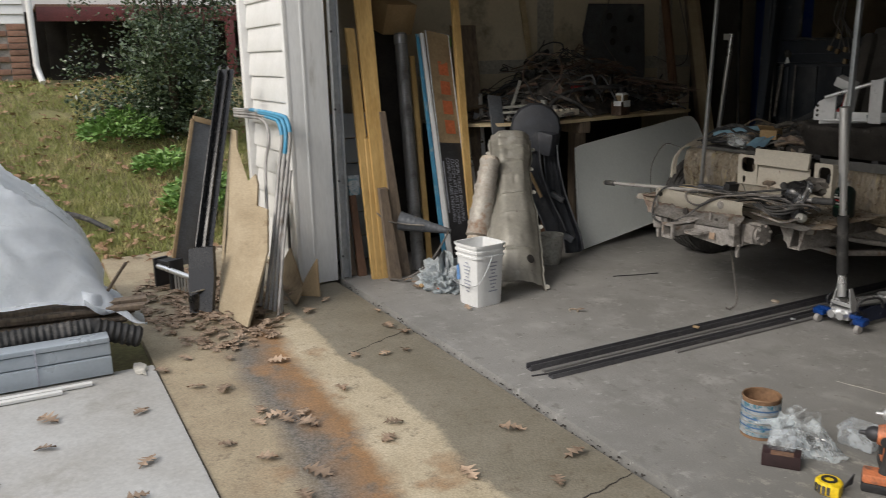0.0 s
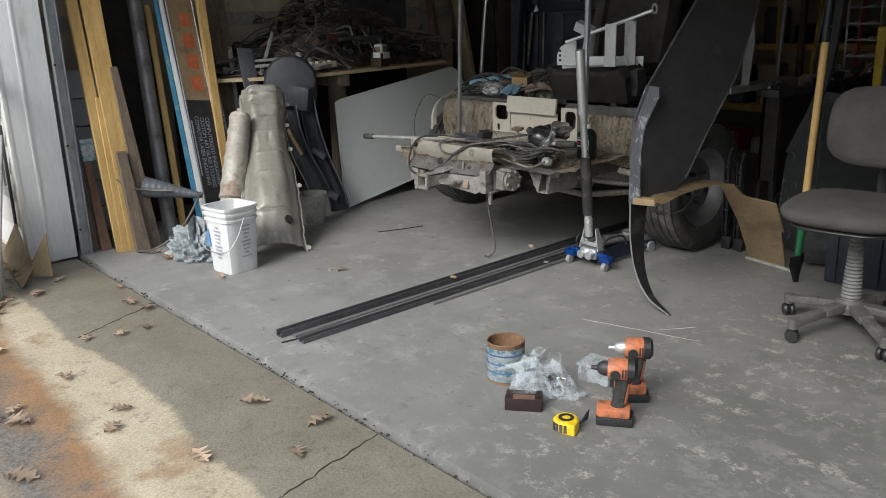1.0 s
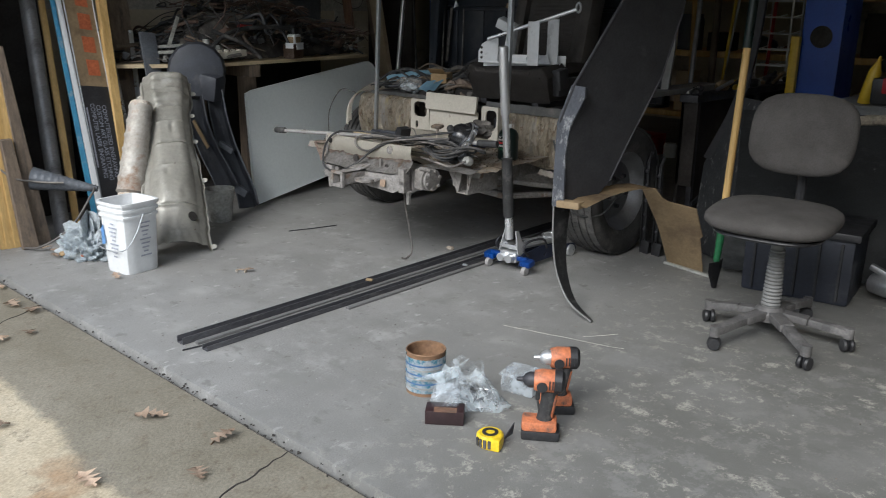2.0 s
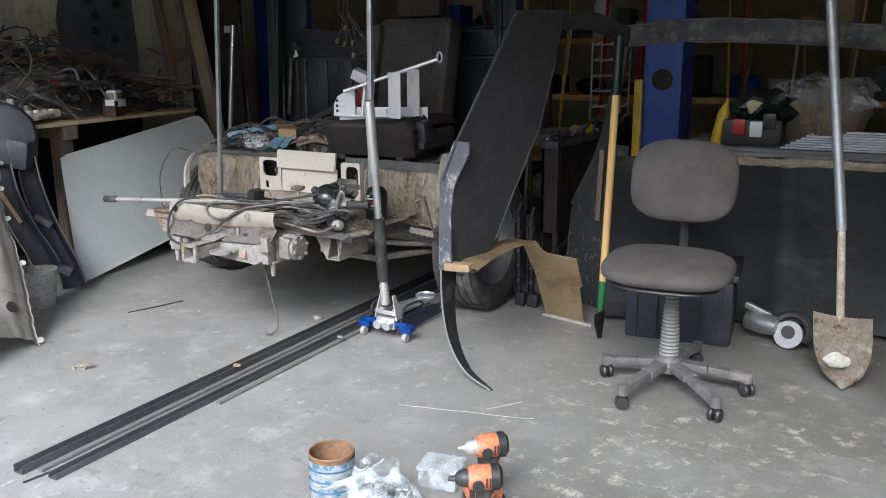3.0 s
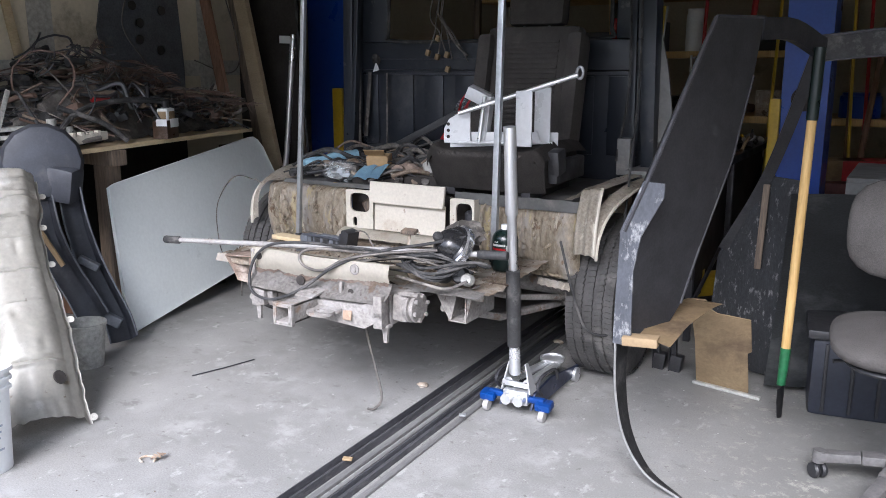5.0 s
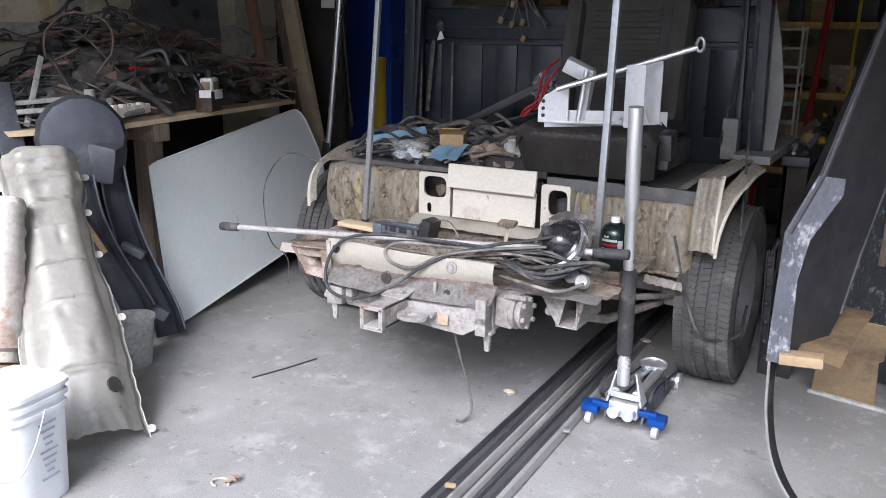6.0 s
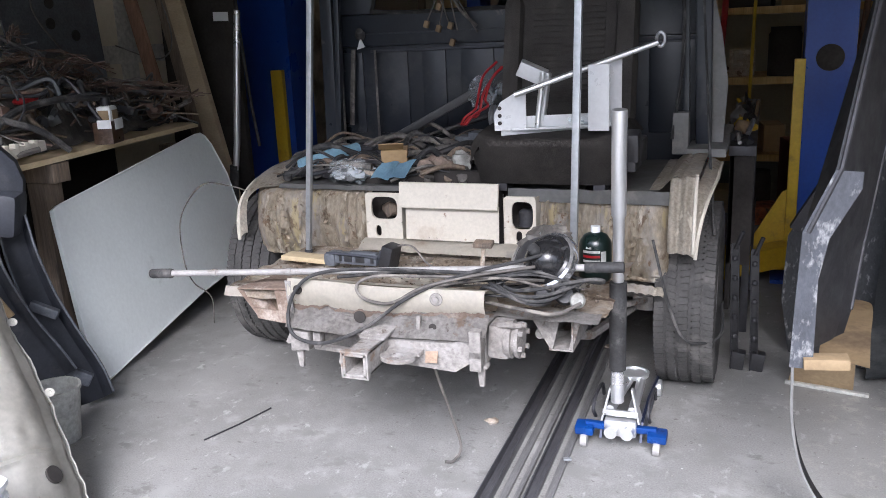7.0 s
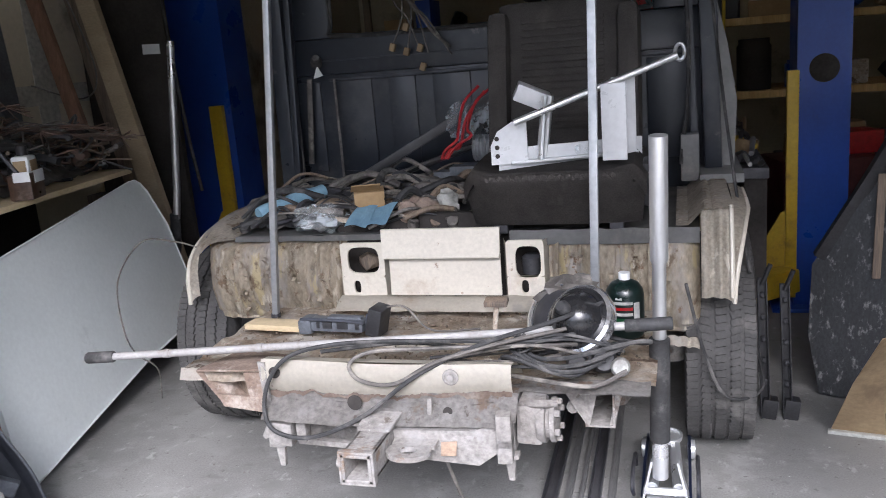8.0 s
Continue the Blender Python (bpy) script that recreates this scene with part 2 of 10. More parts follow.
    label_white=mat("scuffed_white_label", (0.62, 0.66, 0.68), (0.50, 0.56, 0.60), 0.5, 0, 18, 60, 0.1, (0.06, 0.28, 0.40), 0.54, 34),
    tarp=mat("white_plastic_sheet", (0.78, 0.82, 0.86), (0.72, 0.76, 0.81), 0.32, 0, 5, 50, 0.04, (0.6, 0.61, 0.60), 0.70, 4, 0.03),
    grey_box=mat("grey_blue_panel", (0.42, 0.47, 0.52), (0.36, 0.41, 0.46), 0.35, 0.2, 4, 60, 0.03, (0.28, 0.29, 0.30), 0.66, 5, 0.05),
    brick=mat("red_brick", (0.30, 0.17, 0.115), (0.22, 0.12, 0.085), 0.85, 0, 9, 60, 0.3, (0.36, 0.26, 0.20), 0.62, 9, 0.2, vary=0.25),
    mortar=mat("mortar", (0.40, 0.37, 0.33), None, 0.9, 0, 9, 60, 0.3),
    deck_red=mat("oxblood_fascia", (0.13, 0.03, 0.03), (0.09, 0.022, 0.022), 0.5, 0, 4, 50, 0.1),
    # near-black: stands in for shade in holes and recesses, also colours dark boards
    void=mat("dark_boards_and_shade", (0.035, 0.03, 0.027), (0.025, 0.022, 0.02), 0.9),
    leaf=mat("evergreen_leaf", (0.09, 0.125, 0.065), (0.045, 0.07, 0.04), 0.24, 0, 2.2, 30, 0.0, (0.13, 0.17, 0.09), 0.60, 9),
    fern=mat("bright_ground_leaf", (0.20, 0.34, 0.09), (0.13, 0.25, 0.06), 0.5, 0, 3, 30, 0.0, (0.22, 0.26, 0.07), 0.62, 8),
    grass=mat("lawn_grass", (0.29, 0.30, 0.095), (0.215, 0.24, 0.07), 0.7, 0, 2.5, 30, 0.0, (0.43, 0.38, 0.18), 0.55, 3),
    bark=mat("bark", (0.10, 0.075, 0.055), None, 0.9, 0, 9, 50, 0.4),
    dead=mat("dead_oak_leaf", (0.40, 0.30, 0.22), (0.25, 0.175, 0.12), 0.8, 0, 20, 90, 0.1, None, 0, 0, 0.2, vary=0.35),
    litter=mat("leaf_litter", (0.36, 0.225, 0.13), (0.22, 0.13, 0.08), 0.85, 0, 5, 60, 0.2, (0.44, 0.32, 0.21), 0.6, 14, 0.2),
    soil=mat("lawn_soil", (0.17, 0.17, 0.06), (0.14, 0.115, 0.06), 0.95, 0, 1.6, 40, 0.3, (0.22, 0.14, 0.085), 0.58, 4, 0.3),
    bluecloth=mat("pale_blue_cloth", (0.22, 0.37, 0.47), (0.17, 0.30, 0.40), 0.85, 0, 9, 120, 0.2, None, 0, 0, 0.1),
    red=mat("red_cable", (0.42, 0.015, 0.02), (0.32, 0.012, 0.015), 0.4, 0, 9, 60, 0.03),
    rag=mat("blue_white_rag", (0.62, 0.66, 0.68), (0.46, 0.52, 0.56), 0.8, 0, 9, 60, 0.2, (0.34, 0.34, 0.32), 0.62, 10),
    green=mat("green_enamel", (0.02, 0.13, 0.05), (0.015, 0.09, 0.035), 0.4, 0, 9, 60, 0.05, (0.04, 0.06, 0.04), 0.62, 9),
    bottle_green=mat("dark_green_can", (0.0035, 0.011, 0.0095), (0.0025, 0.008, 0.007), 0.35, 0, 9, 60, 0.03),
    brown_glass=mat("brown_bottle", (0.07, 0.04, 0.025), (0.05, 0.03, 0.02), 0.35, 0, 9, 60, 0.03, (0.14, 0.11, 0.09), 0.62, 12),
    cable=mat("grey_black_cable", (0.12, 0.11, 0.10), (0.07, 0.064, 0.058), 0.6, 0, 12, 90, 0.15, (0.24, 0.22, 0.195), 0.56, 9, 0.2),
    pale_part=mat("pale_grey_part", (0.36, 0.36, 0.33), (0.28, 0.28, 0.26), 0.6, 0, 9, 60, 0.1, (0.15, 0.14, 0.13), 0.6, 9),
    cyan=mat("blue_painted_strip", (0.07, 0.30, 0.48), (0.06, 0.25, 0.42), 0.5, 0, 8, 60, 0.05, (0.3, 0.4, 0.46), 0.62, 9, 0.1),
    dusty_black=mat("dusty_black_paint", (0.040, 0.044, 0.046), (0.028, 0.030, 0.032), 0.42, 0, 3, 120, 0.15, (0.10, 0.105, 0.105), 0.575, 2.2, 0.25, (1, 1, 2), layers=(((0.22, 0.22, 0.215), 0.70, 16, (1, 1, 0.6)),)),
    chair_base=mat("scuffed_chair_plastic", (0.125, 0.12, 0.118), (0.085, 0.082, 0.08), 0.55, 0, 8, 90, 0.12, (0.22, 0.21, 0.205), 0.60, 7, 0.2),
    foam=mat("torn_tan_foam", (0.30, 0.265, 0.205), (0.20, 0.175, 0.135), 0.9, 0, 12, 60, 0.5, (0.12, 0.105, 0.085), 0.58, 18, 0.3),
    lens=mat("headlamp_chrome", (0.75, 0.76, 0.78), (0.6, 0.6, 0.62), 0.12, 0.9, 9, 60, 0.0),
    tail=mat("red_tail_lens", (0.35, 0.015, 0.012), None, 0.2),
    bar_steel=mat("mill_scale_steel", (0.13, 0.13, 0.14), (0.06, 0.06, 0.067), 0.4, 0.4, 6, 120, 0.1, (0.30, 0.29, 0.28), 0.61, 6, 0.2, (3, 0.3, 1)),
    bar_dust=mat("dusty_flat_steel", (0.22, 0.217, 0.215), (0.14, 0.138, 0.137), 0.5, 0.35, 6, 120, 0.1, (0.10, 0.095, 0.09), 0.60, 6, 0.2, (3, 0.3, 1)),
    scuffed=mat("scuffed_black_panel", (0.04, 0.042, 0.044), (0.026, 0.027, 0.029), 0.5, 0, 6, 140, 0.5, (0.26, 0.26, 0.25), 0.61, 42, 0.3, (1, 1, 0.5)),
    moulding=mat("blue_black_moulding", (0.05, 0.055, 0.068), (0.034, 0.037, 0.046), 0.5, 0, 8, 120, 0.12, (0.09, 0.09, 0.095), 0.64, 7, 0.12),
    primer=mat("torn_grey_primer", (0.070, 0.076, 0.090), (0.048, 0.052, 0.062), 0.6, 0, 7, 90, 0.4, (0.34, 0.345, 0.35), 0.60, 17, 0.2, (1.6, 1, 0.8)),
    dark_navy=mat("navy_steel_paint", (0.012, 0.02, 0.055), (0.01, 0.015, 0.04), 0.35, 0.2, 8, 60, 0.03, (0.05, 0.055, 0.07), 0.64, 8, 0.05),
    clear=clear("clear_bag_film", (0.80, 0.88, 0.92), 0.12, 0.17),
    tub=clear("clear_tub", (0.55, 0.60, 0.64), 0.2, 0.26),
    screws=mat("zinc_screws", (0.45, 0.46, 0.47), (0.3, 0.3, 0.31), 0.4, 0.8, 60, 160, 0.3),
)


def driveway_material():
    """Old concrete along the door: a damp strip, a pale strip, a rust run, an asphalt strip and a tan strip."""
    m = bpy.data.materials.new("stained_driveway")
    m.use_nodes = True
    n, l = m.node_tree.nodes, m.node_tree.links
    p = n["Principled BSDF"]
    co, sep = n.new("ShaderNodeTexCoord"), n.new("ShaderNodeSeparateXYZ")
    l.new(co.outputs["Object"], sep.inputs[0])

    def ns(sc, d=6.0, r=0.6):
        x = n.new("ShaderNodeTexNoise")
        x.inputs["Scale"].default_value, x.inputs["Detail"].default_value, x.inputs["Roughness"].default_value = sc, d, r
        l.new(co.outputs["Object"], x.inputs[0])
        return x.outputs[0]

    def mth(op, a, b, c=None):
        x = n.new("ShaderNodeMath")
        x.operation = op
        for k, v in enumerate((a, b, c)):
            if v is None:
                continue
            if hasattr(v, "links"):
                l.new(v, x.inputs[k])
            else:
                x.inputs[k].default_value = v
        return x.outputs[0]

    def rng(src, lo, hi, a=0.0, b=1.0):
        x = n.new("ShaderNodeMapRange")
        for k, v in enumerate((lo, hi, a, b)):
            x.inputs[k + 1].default_value = v
        l.new(src, x.inputs[0])
        return x.outputs[0]

    def mix(f, a, b, mode="MIX"):
        x = n.new("ShaderNodeMixRGB")
        x.blend_type = mode
        for k, v in enumerate((f, a, b)):
            if hasattr(v, "links"):
                l.new(v, x.inputs[k])
            else:
                x.inputs[k].default_value = (*v, 1) if k else v
        return x.outputs[0]

    wob = mth("MULTIPLY_ADD", mth("SUBTRACT", ns(1.1), 0.5), 0.26, mth("MULTIPLY", mth("SUBTRACT", ns(11, 8, 0.7), 0.5), 0.11))
    y = mth("ADD", sep.outputs[1], wob)
    x2 = mth("MULTIPLY_ADD", sep.outputs[0], 0.055, y)
    grain, blot = ns(120, 3), ns(4, 7, 0.65)
    tan = mix(rng(blot, 0.35, 0.65), (0.34, 0.285, 0.195), (0.25, 0.20, 0.135))
    pale = mix(rng(blot, 0.35, 0.65), (0.50, 0.435, 0.32), (0.41, 0.345, 0.24))
    damp = mix(rng(blot, 0.35, 0.65), (0.265, 0.24, 0.19), (0.21, 0.19, 0.145))
    asph = mix(rng(ns(60, 4), 0.4, 0.6), (0.105, 0.096, 0.086), (0.175, 0.16, 0.142))
    rust = mix(rng(blot, 0.3, 0.7), (0.33, 0.185, 0.085), (0.21, 0.125, 0.065))
    left = rng(sep.outputs[0], 0.5, 1.0)
    c = mix(rng(x2, -0.90, -0.80), tan, asph)
    lf = mix(left, tan, c)
    r = mix(mth("MULTIPLY", mth("MULTIPLY", rng(x2, -0.80, -0.64), rng(ns(5, 8, 0.7), 0.36, 0.52)), rng(sep.outputs[0], 0.2, 0.6)), lf, rust)
    r2 = mix(rng(x2, -0.62, -0.54), r, pale)
    d = mix(rng(y, -0.45, -0.42), r2, damp)
    runs = mth("MULTIPLY", rng(ns(2.2, 6), 0.56, 0.66), rng(x2, -1.05, -0.75))
    d = mix(mth("MULTIPLY", runs, rng(y, -0.35, -0.55)), d, rust)
    d = mix(mth("MULTIPLY", rng(ns(24, 6, 0.7), 0.56, 0.66), 0.6), d, (0.15, 0.12, 0.085))
    d = mix(1.0, d, rng(grain, 0.3, 0.7, 0.78, 1.22), "MULTIPLY")
    l.new(d, p.inputs["Base Color"])
    l.new(rng(y, -0.5, -0.3, 0.75, 0.5), p.inputs["Roughness"])
    bp = n.new("ShaderNodeBump")
    bp.inputs["Strength"].default_value, bp.inputs["Distance"].default_value = 0.35, 0.005
    l.new(grain, bp.inputs["Height"])
    l.new(bp.outputs[0], p.inputs["Normal"])
    return m


M["drive"] = driveway_material()


def floor_material():
    """Trowelled garage concrete: mottled greys, a dirty trampled area with pale cement smears, dark spots."""
    m = mat("garage_concrete", (0.245, 0.241, 0.232), (0.185, 0.182, 0.174), 0.66, 0, 1.4, 180, 0.3, (0.285, 0.281, 0.27), 0.575, 6.0, 0.20,
            layers=(((0.17, 0.167, 0.158), 0.615, 8, (1, 1.6, 1)), ((0.32, 0.316, 0.303), 0.625, 11, (1.8, 1, 1)), ((0.125, 0.12, 0.11), 0.685, 34, (1, 1, 1)), ((0.34, 0.335, 0.32), 0.70, 46, (1, 1, 1))))
    n, l = m.node_tree.nodes, m.node_tree.links
    p = n["Principled BSDF"]
    col = p.inputs["Base Color"].links[0].from_socket
    co, sep = n.new("ShaderNodeTexCoord"), n.new("ShaderNodeSeparateXYZ")
    l.new(co.outputs["Object"], sep.inputs[0])

    def ns(sc, d=6.0, r=0.65):
        x = n.new("ShaderNodeTexNoise")
        x.inputs["Scale"].default_value, x.inputs["Detail"].default_value, x.inputs["Roughness"].default_value = sc, d, r
        l.new(co.outputs["Object"], x.inputs[0])
        return x.outputs[0]

    def rng(src, lo, hi, a=0.0, b=1.0):
        x = n.new("ShaderNodeMapRange")
        for k, v in enumerate((lo, hi, a, b)):
            x.inputs[k + 1].default_value = v
        l.new(src, x.inputs[0])
        return x.outputs[0]

    def mul(a, b):
        x = n.new("ShaderNodeMath")
        x.operation = "MULTIPLY"
        l.new(a, x.inputs[0])
        l.new(b, x.inputs[1])
        return x.outputs[0]

    def mix(f, a, b, mode="MIX"):
        x = n.new("ShaderNodeMixRGB")
        x.blend_type = mode
        l.new(f, x.inputs[0])
        l.new(a, x.inputs[1])
        x.inputs[2].default_value = (*b, 1)
        return x.outputs[0]
    worn = mul(rng(sep.outputs[0], 2.4, 3.5), rng(ns(1.1, 4), 0.25, 0.50))
    col = mix(worn, col, (0.132, 0.130, 0.120))
    smear = mul(rng(ns(13, 12, 0.80), 0.53, 0.60), rng(sep.outputs[0], 2.6, 3.3))
    col = mix(mul(smear, rng(ns(1.6, 3), 0.42, 0.52)), col, (0.33, 0.322, 0.28))
    col = mix(mul(rng(ns(5.2, 10, 0.78), 0.50, 0.58), rng(ns(1.4, 3), 0.44, 0.56)), col, (0.185, 0.183, 0.172))
    fleck = n.new("ShaderNodeTexVoronoi")
    fleck.inputs["Scale"].default_value = 34
    l.new(co.outputs["Object"], fleck.inputs[0])
    col = mix(mul(rng(fleck.outputs["Distance"], 0.12, 0.07), rng(ns(9, 3), 0.56, 0.62)), col, (0.12, 0.115, 0.105))
    col = mix(rng(ns(26, 5), 0.64, 0.68), col, (0.14, 0.135, 0.125))
    col = mix(rng(ns(38, 4), 0.69, 0.72), col, (0.42, 0.42, 0.40))
    col = mix(mul(rng(ns(2.6, 8, 0.7), 0.56, 0.66), rng(ns(60, 3), 0.3, 0.7)), col, (0.19, 0.188, 0.182))
    l.new(col, p.inputs["Base Color"])
    return m


M["floor"] = floor_material()


# ---- mesh helpers ----
BASE = {}
X, Y, Z = Vector((1, 0, 0)), Vector((0, 1, 0)), Vector((0, 0, 1))


def finish(name, bm, material, angle=38):
    me = bpy.data.meshes.new(name)
    bmesh.ops.recalc_face_normals(bm, faces=bm.faces)
    for f in bm.faces:
        f.smooth = True
    bm.to_mesh(me)
    bm.free()
    me.set_sharp_from_angle(angle=radians(angle))
    me.materials.append(material)
    return me


def thing(name, at, label, category, group="", kind=""):
    """A top-level thing: an Empty at its base, whose parts are given in world metres."""
    e = new(name)
    e.empty_display_size = 0.05
    e.location = at
    BASE[e] = Vector(at)
    return tagged(e, label, category, group, kind)


def part(name, bm, material, parent, label=""):
    base = BASE.get(parent, Vector())
    bmesh.ops.translate(bm, verts=bm.verts, vec=-base)
    ob = new(name, finish(name, bm, material))
    ob.parent = parent
    BASE[ob] = base
    return tagged(ob, label)


def solo(name, bm, material, label="", category="", group="", kind="", at=(0, 0, 0)):
    """A thing or a piece of the setting that is a single mesh."""
    at = Vector(at)
    bmesh.ops.translate(bm, verts=bm.verts, vec=-at)
    ob = new(name, finish(name, bm, material))
    ob.location = at
    BASE[ob] = at
    return tagged(ob, label, category, group, kind)


def B():
    return bmesh.new()


def merge(dst, src):
    me = bpy.data.meshes.new("tmp")
    src.to_mesh(me)
    src.free()
    dst.from_mesh(me)
    bpy.data.meshes.remove(me)
    return dst


def box(bm, c, s, m=None, bevel=0.0):
    """A box of size s centred at c, turned by m about its centre, with chamfered edges."""
    t = bmesh.new()
    bmesh.ops.create_cube(t, size=1.0)
    bmesh.ops.scale(t, vec=s, verts=t.verts)
    if bevel:
        bmesh.ops.bevel(t, geom=t.edges[:], offset=bevel, segments=2, affect="EDGES", profile=0.6)
    if m is not None:
        bmesh.ops.transform(t, matrix=m, verts=t.verts)
    bmesh.ops.translate(t, verts=t.verts, vec=Vector(c))
    return merge(bm, t)


def span(bm, lo, hi, bevel=0.0):
    lo, hi = Vector(lo), Vector(hi)
    return box(bm, (lo + hi) / 2, hi - lo, None, bevel)


def turn(rx=0, ry=0, rz=0):
    return pose(0, 0, 0, rx, ry, rz)


def tube(bm, pts, r, n=8, closed=False, caps=True):
    """A round bar along pts; r is one radius, or one for each point."""
    pts = [Vector(p) for p in pts]
    k = len(pts)
    rs = r if isinstance(r, (list, tuple)) else [r] * k
    rings, ref = [], None
    for i, p in enumerate(pts):
        a = pts[i - 1] if i or closed else p
        b = pts[(i + 1) % k] if i < k - 1 or closed else p
        d = (b - a).normalized()
        if ref is None:
            ref = d.orthogonal().normalized()
        ref = (ref - d * ref.dot(d))
        ref = ref.normalized() if ref.length > 1e-6 else d.orthogonal().normalized()
        s = d.cross(ref)
        rings.append([bm.verts.new(p + (ref * math.cos(q) + s * math.sin(q)) * rs[i]) for q in (2 * math.pi * j / n for j in range(n))])
    for i in range(k if closed else k - 1):
        u, v = rings[i], rings[(i + 1) % k]
        for j in range(n):
            bm.faces.new((u[j], u[(j + 1) % n], v[(j + 1) % n], v[j]))
    if caps and not closed:
        bm.faces.new(rings[0])
        bm.faces.new(rings[-1])
    return bm


def curve(pts, steps=8):
    """A smooth line through pts (Catmull-Rom)."""
    p = [Vector(q) for q in pts]
    p = [p[0] * 2 - p[1]] + p + [p[-1] * 2 - p[-2]]
    out = []
    for i in range(1, len(p) - 2):
        for s in range(steps):
            t = s / steps
            a, b, c, d = p[i - 1], p[i], p[i + 1], p[i + 2]
            out.append(0.5 * (2 * b + (c - a) * t + (2 * a - 5 * b + 4 * c - d) * t * t + (3 * b - a - 3 * c + d) * t ** 3))
    return out + [p[-2]]


def beam(bm, p0, p1, w, d, side, bevel=0.003):
    """A squared bar from p0 to p1; w lies along side, d across it."""
    p0, p1, side = Vector(p0), Vector(p1), Vector(side)
    ax = (p1 - p0).normalized()
    sx = (side - ax * side.dot(ax)).normalized()
    m = Matrix((sx, ax.cross(sx), ax)).transposed().to_4x4()
    return box(bm, (p0 + p1) / 2, (w, d, (p1 - p0).length), m, bevel)


def sweep(bm, pts, w, d, up=Z):
    """A flat bar along a bent line: w along up, d across."""
    pts = [Vector(p) for p in pts]
    rings = []
    for i, p in enumerate(pts):
        t = (pts[min(i + 1, len(pts) - 1)] - pts[max(i - 1, 0)]).normalized()
        u = (Vector(up) - t * t.dot(Vector(up))).normalized()
        s = t.cross(u)
        rings.append([bm.verts.new(p + u * a * w / 2 + s * b * d / 2) for a, b in ((-1, -1), (1, -1), (1, 1), (-1, 1))])
    for a, b in zip(rings, rings[1:]):
        for j in range(4):
            bm.faces.new((a[j], a[(j + 1) % 4], b[(j + 1) % 4], b[j]))
    bm.faces.new(rings[0])
    bm.faces.new(rings[-1])
    return bm


def plate(bm, pts, thick):
    """A flat or folded polygon given by its corners, thickened by the vector thick."""
    thick = Vector(thick)
    a = [bm.verts.new(Vector(p)) for p in pts]
    b = [bm.verts.new(Vector(p) + thick) for p in pts]
    k = len(pts)
    bm.faces.new(a)
    bm.faces.new(list(reversed(b)))
    for i in range(k):
        bm.faces.new((a[i], a[(i + 1) % k], b[(i + 1) % k], b[i]))
    return bm


def sheet(bm, fn, nu, nv, thick=0.002):
    """A skin over a grid of fn(u, v), thickened."""
    t = bmesh.new()
    g = [[t.verts.new(fn(i / nu, j / nv)) for j in range(nv + 1)] for i in range(nu + 1)]
    for i in range(nu):
        for j in range(nv):
            t.faces.new((g[i][j], g[i + 1][j], g[i + 1][j + 1], g[i][j + 1]))
    if thick:
        bmesh.ops.solidify(t, geom=t.faces[:], thickness=thick)
    return merge(bm, t)


def lathe(bm, profile, m=None, n=24):
    """A turned shape from (radius, height) pairs about z, set at m."""
    t = bmesh.new()
    rings = [[t.verts.new((r * math.cos(2 * math.pi * j / n), r * math.sin(2 * math.pi * j / n), z)) for j in range(n)] for r, z in profile]
    for u, v in zip(rings, rings[1:]):
        for j in range(n):
            t.faces.new((u[j], u[(j + 1) % n], v[(j + 1) % n], v[j]))
    for ring in (rings[0], rings[-1]):
        t.faces.new(ring)
    bmesh.ops.remove_doubles(t, verts=t.verts, dist=1e-6)
    if m is not None:
        bmesh.ops.transform(t, matrix=m, verts=t.verts)
    return merge(bm, t)


def at(x, y, z, rx=0, ry=0, rz=0):
    return pose(x, y, z, rx, ry, rz)


def blob(bm, c, s, seed=0, rough=0.25, sub=3):
    """A lumpy rounded heap."""
    t = bmesh.new()
    bmesh.ops.create_icosphere(t, subdivisions=sub, radius=1.0)
    for v in t.verts:
        d = v.co.normalized()
        v.co = d * (1 + rough * noise.noise(d * 2.2 + Vector((seed, 0, 0))) + rough * 0.5 * noise.noise(d * 6 + Vector((0, seed, 0))))
        v.co = Vector((v.co.x * s[0], v.co.y * s[1], v.co.z * s[2]))
    bmesh.ops.translate(t, verts=t.verts, vec=Vector(c))
    return merge(bm, t)


# ---- ground, driveway, garage shell ----
def rise(x):
    s = min(1, max(0, (-1.45 - x) / 5.0))
    return -0.06 + 1.21 * (s * s * (3 - 2 * s) * 0.5 + s * 0.5)


def ground():
    bm = B()
    xs = [-220, -90, -40, -20, -12, -9] + [-8 + 0.35 * i for i in range(21)] + [0, 3, 8, 20, 60, 220]
    ys = [-220, -80, -30, -12, -6] + [-4 + 0.4 * i for i in range(21)] + [6, 12, 30, 80, 220]
    g = [[bm.verts.new((x, y, rise(x) + (0.03 * noise.noise((x, y, 0)) if -8 < x < -1.5 else 0))) for y in ys] for x in xs]
    for i in range(len(xs) - 1):
        for j in range(len(ys) - 1):
            bm.faces.new((g[i][j], g[i + 1][j], g[i + 1][j + 1], g[i][j + 1]))
    solo("ground", bm, M["soil"], "lawn ground with soil and old leaves", "ground", kind="structure")


ground()
bm = B()
span(bm, (-0.84, 0.009, -0.2), (5.75, 8.0, 0.0), 0.008)
solo("floor", bm, M["floor"], "worn grey concrete garage floor with scuffs", "floor", kind="structure")


